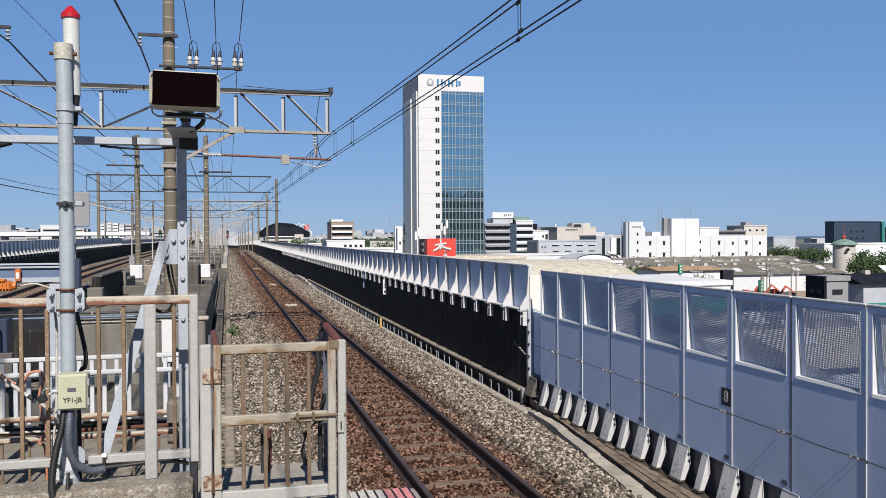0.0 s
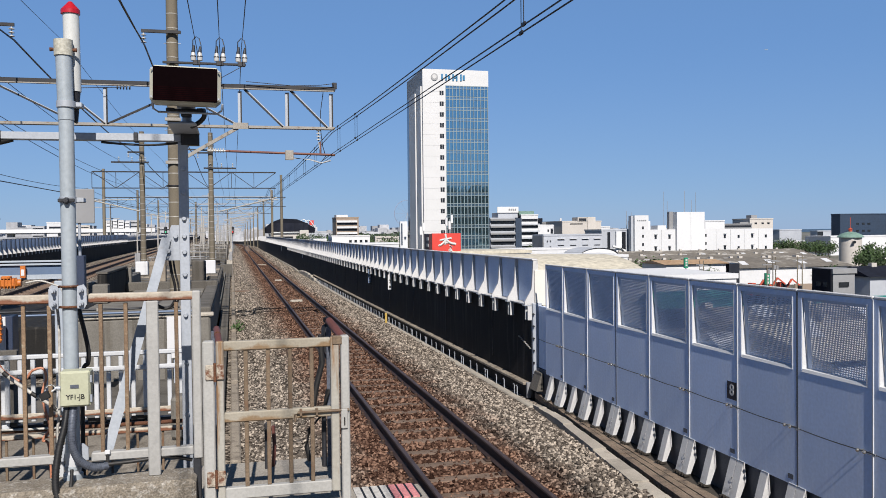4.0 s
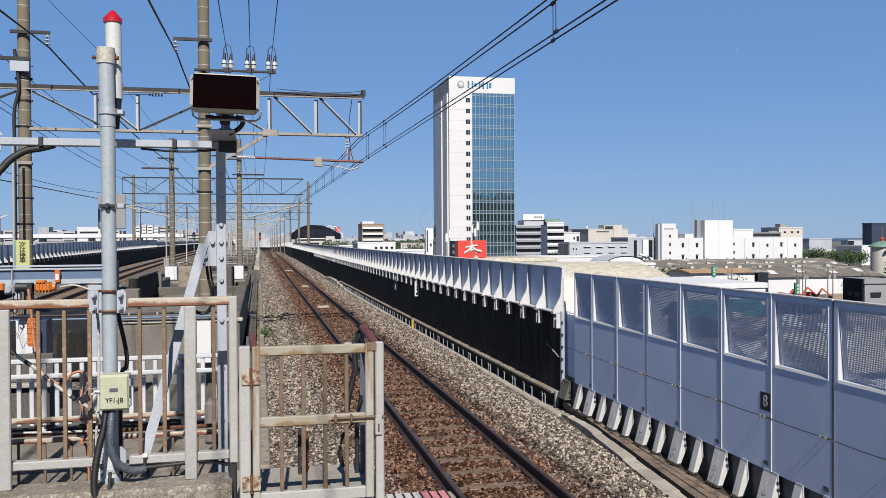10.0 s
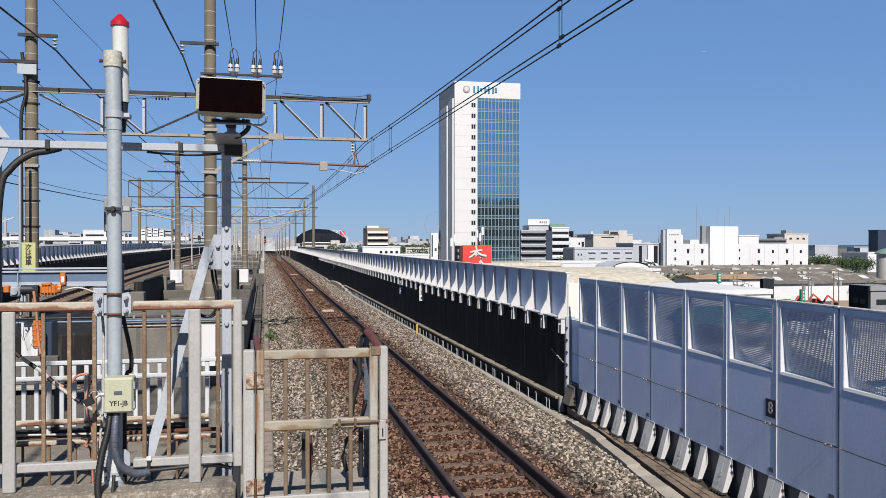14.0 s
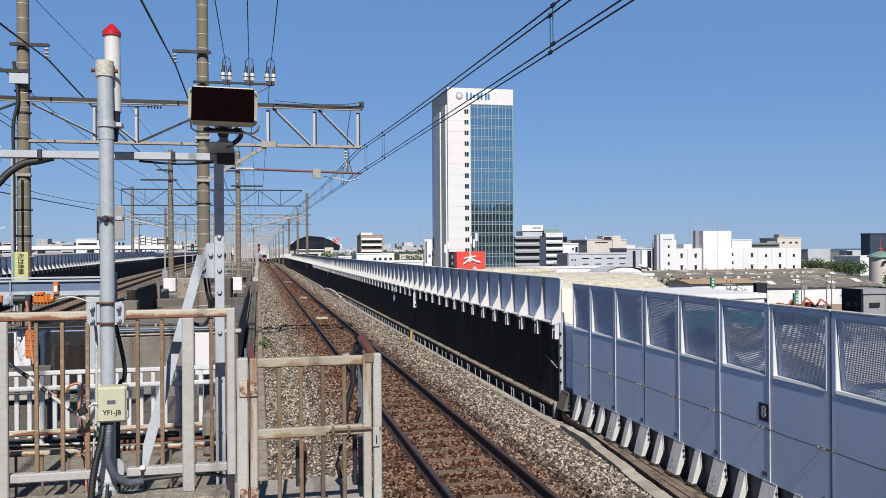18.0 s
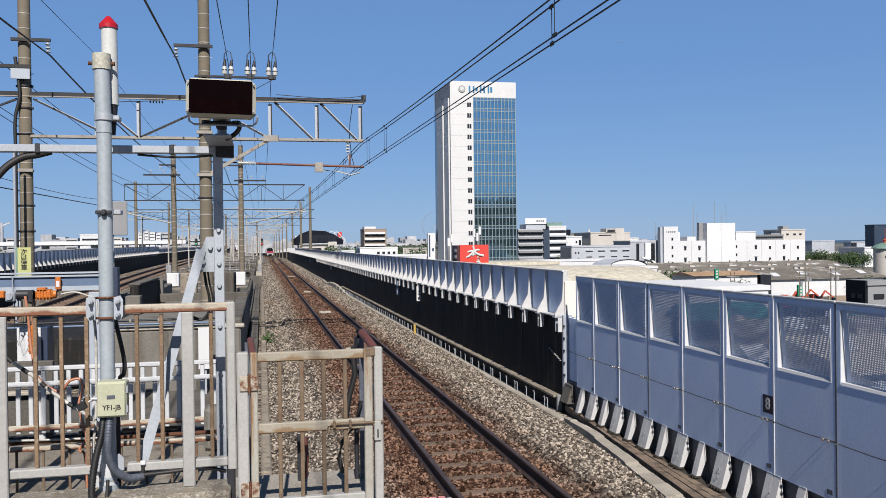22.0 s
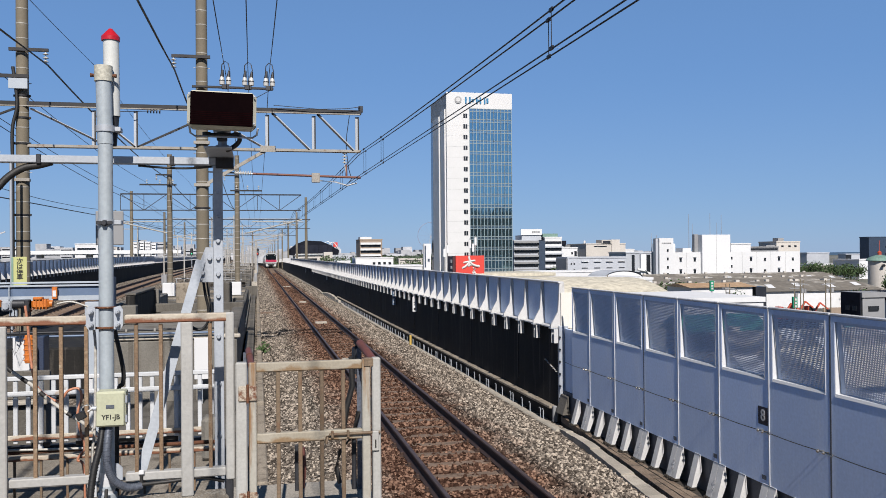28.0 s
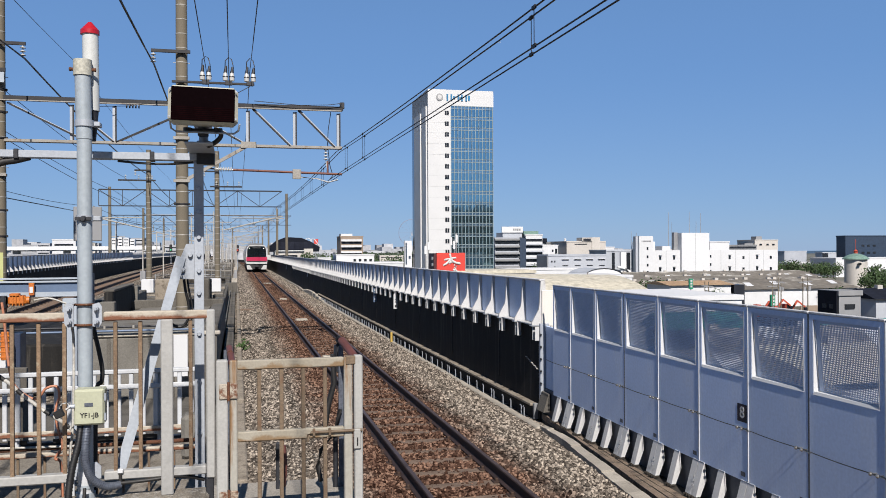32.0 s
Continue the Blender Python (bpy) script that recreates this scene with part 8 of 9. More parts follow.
# white works building
WY = 262.0
wk = thing("white_works", "large white windowed works building with two stair towers", "building", (160, WY + 12, GROUND_Z))
part("main_block", Geo().box(135.7, 185.0, WY, WY + 26, GROUND_Z, 2.5), M["wall_white"], wk)
part("stair_tower", Geo().box(130.6, 135.7, WY - 2.5, WY + 0.5, GROUND_Z, 7.3), M["wall_white"], wk)
part("lift_tower", Geo().box(147.0, 157.5, WY - 1.2, WY + 3, GROUND_Z, 8.4), M["wall_white"], wk)
# grey slabs put the shade on the white towers' left sides into the colour
part("lift_side", Geo().box(145.6, 146.98, WY + 1.5, WY + 3, GROUND_Z, 8.6), M["wall_grey"], wk)
part("stair_side", Geo().box(129.8, 130.58, WY - 1.5, WY + 0.4, GROUND_Z, 7.2), M["wall_bluegrey"], wk)
for x in (141.8, 152.2, 162.6, 168.2, 173.6, 179.2):
    yy = WY - 1.2 if 147 < x < 157 else WY
    part("wall_joint", Geo().box(x, x + 0.07, yy - 0.04, yy - 0.004, GROUND_Z, 2.4 if yy == WY else 8.3), M["wall_grey"], wk)
for i, x in enumerate((139.2, 144.4, 165.6, 171.0, 176.4, 181.8)):
    for z in (0.35, -3.6):
        w = part("window", Geo().box(x, x + 0.75, WY - 0.12, WY - 0.004, z - 1.0, z), M["window_dark"], wk)
        if i in (0, 1, 2, 4):
            part("hood", Geo().box(x - 0.1, x + 0.85, WY - 0.7, WY - 0.004, z + 0.35, z + 0.5), M["wall_grey"], w)
for z in (3.6, 0.8, -2.0, -4.4, -6.6):
    part("window", Geo().box(133.3, 133.9, WY - 2.6, WY - 2.51, z - 0.9, z), M["window_dark"], wk)
    if z < 2:
        part("window", Geo().box(158.4, 158.9, WY - 0.12, WY - 0.004, z - 0.9, z), M["window_dark"], wk)
for x, w in ((131.5, 0.25), (132.1, 0.5), (132.8, 0.5), (133.5, 0.5), (134.2, 0.6)):
    part("sign_bar", Geo().box(x, x + w, WY - 2.6, WY - 2.51, 5.4, 5.8), M["wall_grey"], wk, "plain grey sign shape")
part("parapet_box", Geo().box(142.0, 145.1, WY + 3, WY + 8, 2.51, 3.9), M["wall_white"], wk)
part("roof_plant", Geo().box(139.2, 145, WY + 14, WY + 20, 2.51, 5.6), M["wall_white"], wk)
part("roof_screen", Geo().box(142.0, 146.4, WY + 20.5, WY + 22, 2.51, 7.2), M["wall_grey"], wk)
for x, h in ((144.9, 15.6), (146.2, 12.3), (152.9, 15.9), (155.5, 12.7), (157.2, 15.4), (130.9, 9.0), (132.8, 8.4)):
    part("roof_mast", Geo().cyl((x, WY + 4, 2.5), (x, WY + 4, h), 0.12, 0.07, 6), M["wall_grey"], wk)
building("factory", "pale factory building behind the white works", 181.4, 190.0, 300, 14, 5.4, "wall_white")
building("factory", "grey roof plant behind the white works", 199.0, 222.5, 330, 14, 4.2, "wall_grey", bands(3.9, 1, 3, 0.8))
b = building("factory", "beige rooftop block with ducts", 231.6, 243.7, 345, 14, 6.6, "wall_beige", [(0.2, 0.3, 4.4, 5.2), (0.5, 0.6, 4.4, 5.2), (0.75, 0.85, 4.4, 5.2)])
part("duct_bank", Geo().box(227, 231.5, 346, 350, GROUND_Z, 5.4).box(233, 236, 346, 350, 7.1, 8.6), M["wall_grey"], b)
building("warehouse", "pale warehouse near the bay", 283.0, 296.5, 395, 6, 1.2, "wall_bluegrey")
building("warehouse", "small pale sheds near the bay", 318.0, 336.0, 410, 6, 0.3, "wall_bluegrey", [(0.0, 0.2, -4, 0.2)])
building("warehouse", "low white roofs near the bay", 270.0, 330.0, 372, 14, -4.6, "wall_white")
building("warehouse", "low grey roofs near the bay", 240.0, 300.0, 330, 14, -5.0, "roof_grey")
building("office_building", "dark blue glass office near the bay", 268.0, 293.0, 330, 6, 8.2, "wall_navy", [(0.34, 0.40, 3.6, 4.5), (0.46, 0.52, 3.6, 4.5), (0.58, 0.64, 3.6, 4.5), (0.34, 0.40, 0.4, 1.3), (0.46, 0.52, 0.4, 1.3), (0.58, 0.64, 0.4, 1.3)])
building("office_building", "dark lower wing beside the blue glass office", 295.0, 312.0, 334, 14, 5.4, "roof_dark")
solid("green_fin", Geo().box(293.2, 294.8, 329, 340, GROUND_Z, 8.4), M["teal_roof"], "green glazed stair fin beside the dark office", "building")
building("factory", "white low block beside the dark office", 239.0, 300.0, 300, 16, -1.5, "wall_white", [(0.12, 0.15, -3, -2.2), (0.2, 0.23, -3, -2.2)])

# tower with a green dome
DX, DY = 165.7, 200.0
dm = thing("domed_tower", "six-sided beige tower with a pale green roof", "tower", (DX, DY, GROUND_Z))
g = Geo()
prof = [(3.45, -0.2), (3.4, 0.05), (2.7, 0.65), (1.5, 1.15), (0.55, 1.4)]
for (r0, z0), (r1, z1) in zip(prof, prof[1:]):
    g.cyl((DX, DY, z0), (DX, DY, z1), r0, r1, 24, False)
g.cyl((DX, DY, -0.24), (DX, DY, -0.2), 3.45, n=24)
part("shaft", Geo().cyl((DX, DY, GROUND_Z), (DX, DY, -0.22), 3.1, n=6), M["wall_beige"], dm)
part("dome", g, M["dome_green"], dm)
part("finial", Geo().cyl((DX, DY, 1.3), (DX, DY, 2.0), 0.5, n=12).cyl((DX, DY, 2.0), (DX, DY, 2.45), 0.65, 0.2, 12).cyl((DX, DY, 2.45), (DX, DY, 5.3), 0.07, n=6), M["machine_red"], dm)
part("round_window", Geo().cyl((DX - 1.6, DY - 3.6, -1.45), (DX - 1.3, DY - 2.9, -1.45), 0.4, n=12), M["window_dark"], dm)

# hall with a cream vault outside the viaduct, and flat white roofs
cr = thing("vaulted_hall", "hall with a wide cream vaulted metal roof beside the viaduct", "hall", (30, 106, GROUND_Z))
for k in range(30):
    x0, x1 = 14.0 + 35.0 * k / 30, 14.0 + 35.0 * (k + 1) / 30
    g = Geo()
    prev = None
    for j in range(13):
        y = 84.0 + 44.0 * j / 12
        z = -0.25 - 0.02 * max(0, (x0 - 30)) - (y - 106.0) ** 2 / 80.0 + (0.02 if k % 2 else 0.0)
        if prev:
            g.add([(x0, prev[0], prev[1]), (x1, prev[0], prev[1]), (x1, y, z), (x0, y, z)], [(0, 1, 2, 3)])
            g.add([(x0, prev[0], prev[1] - 0.15), (x1, prev[0], prev[1] - 0.15), (x1, y, z - 0.15), (x0, y, z - 0.15)], [(3, 2, 1, 0)])
        prev = (y, z)
    part("roof_strip", g, M["roof_cream"], cr)
part("end_wall", Geo().prism([(88.0, GROUND_Z)] + [(88.0 + 3.0 * j, -0.9 - (88.0 + 3.0 * j - 106.0) ** 2 / 62.0) for j in range(13)][::-1] + [(124.0, GROUND_Z)], "x", 48.3, 48.6), M["wall_white"], cr)
part("base_wall", Geo().box(14.2, 48.2, 88.0, 124.0, GROUND_Z, -6.4), M["wall_white"], cr)
building("warehouse", "flat white roof beyond the vaulted hall", 34.0, 47.0, 130, 12, -0.95, "wall_white", roof="roof_cream")
building("warehouse", "flat pale roof beside the vaulted hall", 36.0, 49.5, 76, 14, -2.35, "wall_white")
building("warehouse", "low pale roofs behind the vaulted hall", 52.0, 74.0, 150, 14, -2.6, "wall_white")
building("warehouse", "white low building below the offices", 70.0, 96.0, 215, 10, -2.6, "wall_white", [(0.7, 0.75, -4, -3.2)])


def longshed(x0, x1, y0, y1, eave, ridge, wall, roof, label, lights=6):
    """A workshop whose ridge runs along x, with skylight strips."""
    s = thing("workshop", label, "workshop", ((x0 + x1) / 2, (y0 + y1) / 2, GROUND_Z), "workshops")
    part("wall", Geo().box(x0, x1, y0, y1, GROUND_Z, eave), M[wall], s)
    ym = (y0 + y1) / 2
    part("roof", Geo().prism([(y0 - 0.5, eave + 0.004), (y1 + 0.5, eave + 0.004), (ym, ridge)], "x", x0 - 0.5, x1 + 0.5), M[roof], s)
    sl = (ridge - eave) / (ym - y0 + 0.5)
    for k in range(lights):
        x = x0 + (x1 - x0) * (k + 0.5) / lights
        ya, yb = y0 + 2.0 + (k % 2), y0 + 5.0 + (k % 2)
        za, zb = eave + sl * (ya - y0 + 0.5) + 0.06, eave + sl * (yb - y0 + 0.5) + 0.06
        part("skylight", Geo().add([(x, ya, za), (x + 1.4, ya, za), (x + 2.4, yb, zb), (x + 1.0, yb, zb)], [(0, 1, 2, 3)]), M["wall_white"], s)
        part("roof_vent", Geo().box(x - 3, x - 2.3, ym - 0.3, ym + 0.3, ridge - 0.3, ridge + 0.35), M["wall_beige"], s)
    return s


longshed(95, 166, 214, 236, -5.7, -3.7, "wall_grey", "roof_grey", "long grey workshop with stained roof and skylights", 11)
longshed(88, 142, 182, 204, -5.8, -3.9, "wall_white", "roof_grey", "grey-roofed workshop with white walls", 10)
longshed(80, 128, 156, 172, -5.9, -3.8, "wall_white", "roof_grey", "weathered workshop with a stained grey roof", 6)
longshed(86, 110.5, 133, 149, -4.4, -2.9, "wall_white", "roof_grey", "white workshop with a dark stained roof", 4)
ob_ = longshed(66.8, 77.5, 122, 130, -2.95, -2.4, "wall_white", "roof_ochre", "small white workshop with an ochre roof", 0)
part("window_strip", Geo().box(70.2, 72.6, 121.85, 121.99, -5.2, -4.2), M["tower_grey"], ob_)
part("dark_doorway", Geo().box(78.1, 80.0, 122, 129, GROUND_Z, -3.0), M["band_dark"], ob_)
ar = thing("arched_hall", "white hall with a grey arched roof", "hall", (88, 198, GROUND_Z))
for k in range(12):
    a0, a1 = math.pi * k / 12, math.pi * (k + 1) / 12
    p = [(88.6 - 5.4 * math.cos(a), y, -4.0 + 2.2 * math.sin(a)) for y in (195, 206) for a in (a0, a1)]
    part("roof_strip", Geo().add([p[0], p[1], p[3], p[2]], [(0, 1, 2, 3)]), M["wall_bluegrey"], ar)
part("wall", Geo().prism([(83.4, GROUND_Z), (93.8, GROUND_Z)] + [(88.6 + 5.2 * math.cos(math.pi * k / 10), -4.0 + 2.0 * math.sin(math.pi * k / 10)) for k in range(11)], "y", 195.3, 205.7), M["wall_white"], ar)
for x in (90.2, 91.8):
    part("window", Geo().box(x, x + 0.9, 195.2, 195.29, -4.4, -3.8), M["window_dark"], ar)
building("workshop", "pale grey fronted workshop with one window", 57.7, 60.2, 72, 2.8, -1.9, "wall_grey", [(0.25, 0.7, -3.2, -2.75)], "wall_grey")
# thin dark sheet stands in for the grey workshop's darker side wall
dc = thing("workshop_side", "dark side wall of the grey workshop with two windows", "shed", (57.5, 73, GROUND_Z))
part("wall", Geo().box(57.42, 57.53, 72.02, 74.8, GROUND_Z, -1.45), M["roof_dark"], dc)
for y in (72.5, 73.5):
    part("window", Geo().box(57.39, 57.419, y, y + 0.6, -3.2, -2.75), M["window_dark"], dc)
longshed(70.6, 92, 82, 87.5, -3.0, -1.9, "wall_bluegrey", "roof_dark", "workshop with a dark blue roof", 2)
longshed(29, 40, 40, 48, -4.6, -2.9, "wall_white", "roof_cream", "pale workshop below the viaduct", 2)
longshed(35.8, 43, 66, 70, -4.1, -2.8, "wall_grey", "teal_roof", "small workshop with a green roof below the viaduct", 0)
longshed(46.8, 56, 58, 63, -4.3, -3.1, "wall_white", "teal_roof", "white workshop with a green roof below the viaduct", 0)
longshed(14, 30, 18, 30, -3.8, -2.4, "wall_grey", "roof_grey", "low workshop with a stained grey roof below the viaduct", 2)
longshed(12, 27, 34, 48, -4.0, -2.6, "wall_bluegrey", "roof_grey", "blue-grey workshop below the viaduct", 2)
longshed(34, 52, 54, 64, -4.6, -3.4, "wall_bluegrey", "roof_grey", "blue-grey shed below the viaduct", 2)
yard = thing("yard_wall", "dark stained wall of a machine yard", "wall", (63, 99, GROUND_Z), kind="structure")
for k in range(9):
    x0 = 51.5 + 2.7 * k
    part("wall_panel", Geo().cbox(x0, x0 + 2.66, 98.6, 98.9, GROUND_Z, -4.45 - 0.05 * k - 0.12 * (k % 3 == 1), 0.03), M["concrete_dark"] if k % 4 else M["wall_brown"], yard)
rg = random.Random(12)


def van(x, y, mat):
    """A small van seen over the barrier: body, cab window and wheels."""
    v = thing("van", "small van parked in the machine yard", "van", (x, y, GROUND_Z), "parked vans")
    part("body", Geo().prism([(x - 1.7, -8.6), (x + 1.7, -8.6), (x + 1.7, -6.9), (x - 0.7, -6.8), (x - 1.2, -7.4), (x - 1.7, -7.6)], "y", y, y + 1.6), M[mat], v)
    part("window", Geo().box(x - 0.4, x + 1.4, y - 0.02, y - 0.002, -7.5, -7.05), M["window_dark"], v)
    for dx in (-1.1, 1.1):
        part("wheel", Geo().cyl((x + dx, y - 0.05, -8.65), (x + dx, y + 0.2, -8.65), 0.35, n=12), M["train_dark"], v)


for x, y, mat in ((58.0, 96.5, "wall_white"), (62.6, 97.0, "wall_grey"), (73.0, 96.5, "wall_white")):
    van(x, y, mat)
for k, x in enumerate((64.3, 66.3, 68.4)):
    m_ = thing("excavator", "orange-red excavator with a folded arm in a yard", "excavator", (x, 95, GROUND_Z), "yard machines")
    zb = -5.0 + 0.2 * (k % 2)
    part("tracks", Geo().cbox(x - 0.9, x + 0.9, 94.2, 96.4, GROUND_Z, zb - 0.9, 0.2), M["roof_dark"], m_)
    part("body", Geo().cbox(x - 0.8, x + 0.7, 94.3, 96.2, zb - 0.9, zb, 0.15), M["machine_red"], m_)
    cab = part("cab", Geo().cbox(x - 0.75, x - 0.1, 94.2, 95.2, zb, zb + 0.75, 0.08), M["machine_red"], m_)
    part("cab_window", Geo().box(x - 0.65, x - 0.2, 94.17, 94.195, zb + 0.2, zb + 0.6), M["window_dark"], cab)
    part("boom", Geo().bar((x + 0.3, 94.6, zb - 0.1), (x + 1.0, 94.3, zb + 1.15), 0.22, 0.22), M["machine_red"], m_)
    part("stick", Geo().bar((x + 1.0, 94.3, zb + 1.15), (x + 1.9, 94.0, zb + 0.35), 0.17, 0.17), M["machine_red"], m_)
    part("bucket", Geo().cbox(x + 1.75, x + 2.15, 93.8, 94.3, zb - 0.15, zb + 0.3, 0.08), M["roof_dark"], m_)
for x, y, z0, z1 in ((63.5, 110, -2.95, -1.45), (61.5, 88, -4.0, -2.65)):
    s = thing("street_sign", "green vertical sign on a post", "sign", (x, y, GROUND_Z), "green signs")
    part("panel", Geo().cbox(x - 0.3, x + 0.3, y, y + 0.3, z0, z1, 0.03), M["sign_green"], s)
    for k in range(3):
        part("mark", Geo().box(x - 0.15, x + 0.15, y - 0.03, y - 0.005, z1 - 0.45 - 0.4 * k, z1 - 0.2 - 0.4 * k), M["ink_white"], s)
    part("post", Geo().cyl((x, y + 0.15, GROUND_Z), (x, y + 0.15, z0), 0.12, n=8), M["zinc"], s)
for x, y, z in ((53.0, 88, -1.0), (58.5, 98, -1.4), (60.0, 86, -1.0), (63.6, 90, -0.7), (65.4, 92, -0.9), (66.2, 88, -0.6), (68.5, 92, -0.9), (45, 108, -0.6), (47.5, 110, -0.4), (69.0, 76, -0.6)):
    p = thing("utility_pole", "thin grey utility pole with a cross-arm", "pole", (x, y, GROUND_Z), "utility poles")
    part("shaft", Geo().cyl((x, y, GROUND_Z), (x, y, z), 0.075, 0.055, 8), M["pole_concrete"], p)
    part("cross_arm", Geo().box(x - 0.6, x + 0.6, y - 0.05, y + 0.05, z - 0.6, z - 0.5), M["wall_grey"], p)
    part("transformer", Geo().cyl((x + 0.22, y, z - 1.6), (x + 0.22, y, z - 1.1), 0.18, n=8), M["wall_grey"], p)

# buildings seen left of the tower
b = building("stadium", "dark grey hall with a sloping glazed roof and beige base", 22.5, 44.5, 520, 30, 2.0, "wall_beige", [(0.05, 0.6, -1.0, 0.6)])
part("dark_roof", Geo().prism([(20.0, 2.6), (48.8, 2.6), (49.3, 5.4), (43.4, 8.9), (38.3, 11.0), (29.1, 11.5), (24.0, 9.5), (19.8, 6.2)], "y", 521, 545), M["roof_dark"], b)
for k in range(8):
    xa = 23.0 + 2.75 * k
    part("roof_glass", Geo().add([(xa, 519.2, 3.9), (xa + 2.6, 519.2, 3.9), (xa + 2.6, 520.9, 8.6), (xa, 520.9, 8.6), (xa, 519.5, 3.9), (xa + 2.6, 519.5, 3.9), (xa + 2.6, 521.2, 8.6), (xa, 521.2, 8.6)], [(0, 1, 2, 3), (7, 6, 5, 4), (0, 4, 5, 1), (1, 5, 6, 2), (2, 6, 7, 3), (3, 7, 4, 0)]), M["roof_dark"], b)
part("balcony_band", Geo().box(22.6, 45.0, 518.6, 519.1, 2.9, 3.4), M["wall_white"], b)
part("beige_tower", Geo().box(39.4, 44.6, 514, 518.5, GROUND_Z, 4.4), M["wall_beige"], b)
b = building("office_building", "brown office building with white balcony bands", 50.0, 61.2, 420, 16, 9.8, "wall_brown", [(0.04, 0.92, z, z + 1.2) for z in (6.3, 3.4, 0.5)])
for z in (7.6, 4.7, 1.8):
    part("balcony_band", Geo().box(50.2, 60.4, 419.0, 419.8, z, z + 1.0), M["wall_white"], b)
part("roof_house", Geo().box(50.3, 56, 421, 430, 10.3, 11.4), M["wall_white"], b)
building("apartment_block", "low white building with small windows", 41.0, 57.2, 360, 14, 0.9, "wall_white", [(0.45 + 0.14 * k, 0.52 + 0.14 * k, -1.6, -0.6) for k in range(4)])
building("apartment_block", "small white house behind the barrier", 33.5, 39.0, 362, 10, -0.4, "wall_white", [(0.3, 0.5, -2.4, -1.6)])
building("workshop", "long low white roof beyond the barrier", 27.0, 48.5, 250, 10, -1.0, "wall_white")
building("factory", "pale blue low factory", 47.0, 60.0, 560, 14, 3.0, "wall_bluegrey")
FWX, FWZ = 409.7, 46.3
fw = thing("ferris_wheel", "pale far ferris wheel half hidden by the tower", "ferris wheel", (FWX, 2000, GROUND_Z))
part("rim", Geo().tube([(FWX + 32 * math.cos(k * math.pi / 24), 2000, FWZ + 32 * math.sin(k * math.pi / 24)) for k in range(49)], 0.5, 5), M["wheel_pink"], fw)
for k in range(12):
    part("spoke", Geo().cyl((FWX, 2000, FWZ), (FWX + 32 * math.cos(k * math.pi / 6), 2000, FWZ + 32 * math.sin(k * math.pi / 6)), 0.12, n=4), M["wheel_pink"], fw)
for s in (-1, 1):
    part("leg", Geo().cyl((FWX + s * 14, 2000, GROUND_Z), (FWX, 2000, FWZ), 0.5, n=6), M["far_city"], fw)
sp = thing("sign_pylon", "white sign pylon beside the tower", "sign", (58, 290, GROUND_Z))
part("pylon", Geo().box(56.8, 59.4, 290, 291.2, GROUND_Z, 6.3), M["wall_white"], sp)
part("face", Geo().box(57.1, 57.6, 289.9, 289.995, -2, 5.6).box(58.2, 58.9, 289.9, 289.995, 0, 1.0), M["wall_navy"], sp)
arch = thing("stadium_arch", "white steel roof arch far away", "arch", (88, 1050, GROUND_Z))
for x0, h in ((78, 9), (84, 8)):
    part("arch_rib", Geo().tube([(x0 + 14 * u / 10, 1050, 10 + h * math.sin(math.pi * u / 10)) for u in range(11)], 0.5, 6), M["wall_white"], arch)
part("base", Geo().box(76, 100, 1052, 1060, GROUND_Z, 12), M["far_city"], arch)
solid("red_hall", Geo().box(93.5, 98.5, 1062, 1070, GROUND_Z, 18), M["board_red"], "red fronted building far away", "building")

# elevated expressway on the left
ex = thing("expressway", "white elevated expressway in the distance", "viaduct", (-120, 430, GROUND_Z), kind="structure")
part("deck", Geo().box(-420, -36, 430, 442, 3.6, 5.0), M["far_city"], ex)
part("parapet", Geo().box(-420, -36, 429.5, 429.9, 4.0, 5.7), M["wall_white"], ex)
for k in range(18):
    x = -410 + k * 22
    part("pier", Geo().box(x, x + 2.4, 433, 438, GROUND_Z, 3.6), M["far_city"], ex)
part("lower_deck", Geo().add([(-300, 330, 0.4), (-40, 400, 2.6), (-40, 406, 2.6), (-300, 336, 0.4)], [(0, 1, 2, 3)]).add([(-300, 330, -0.6), (-40, 400, 1.6), (-40, 400, 2.6), (-300, 330, 0.4)], [(0, 1, 2, 3)]), M["far_city"], ex)

# distant skyline, all round the view
rng = random.Random(7)
g = Geo()
for k in range(1300):
    a = rng.uniform(-0.62, 0.95)
    d = rng.uniform(1000, 2300)
    x, y = d * math.sin(a), d * math.cos(a)
    if a > 0.585:
        continue
    w, h = rng.uniform(8, 34), rng.uniform(7, 17) if a < 0.3 else rng.uniform(6, 14)
    if rng.random() < 0.22 and a < 0.28:
        w, h = rng.uniform(7, 16), rng.uniform(17, 27)
    g.box(x - w / 2, x + w / 2, y, y + 20, GROUND_Z, GROUND_Z + h)
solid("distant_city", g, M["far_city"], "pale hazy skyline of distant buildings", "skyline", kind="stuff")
rng = random.Random(21)
x0 = -330.0
while x0 < -60:
    w = rng.uniform(8, 20)
    y0 = 700 + rng.uniform(0, 80)
    z = rng.uniform(7, 10.5) if not -112 < x0 < -76 else rng.uniform(12.5, 15.5)
    b = building("apartment_block", "pale distant apartment block", x0, x0 + w, y0, 14, z, "far_city", [(0.08, 0.92, z - 3 * j - 2.0, z - 3 * j - 1.1) for j in range(0, 3)])
    x0 += w + (rng.uniform(-1, 3))
building("office_building", "white office block over the expressway", -98.0, -86.0, 500, 12, 9.6, "wall_white", [(0.1, 0.9, 6.6, 7.6)])
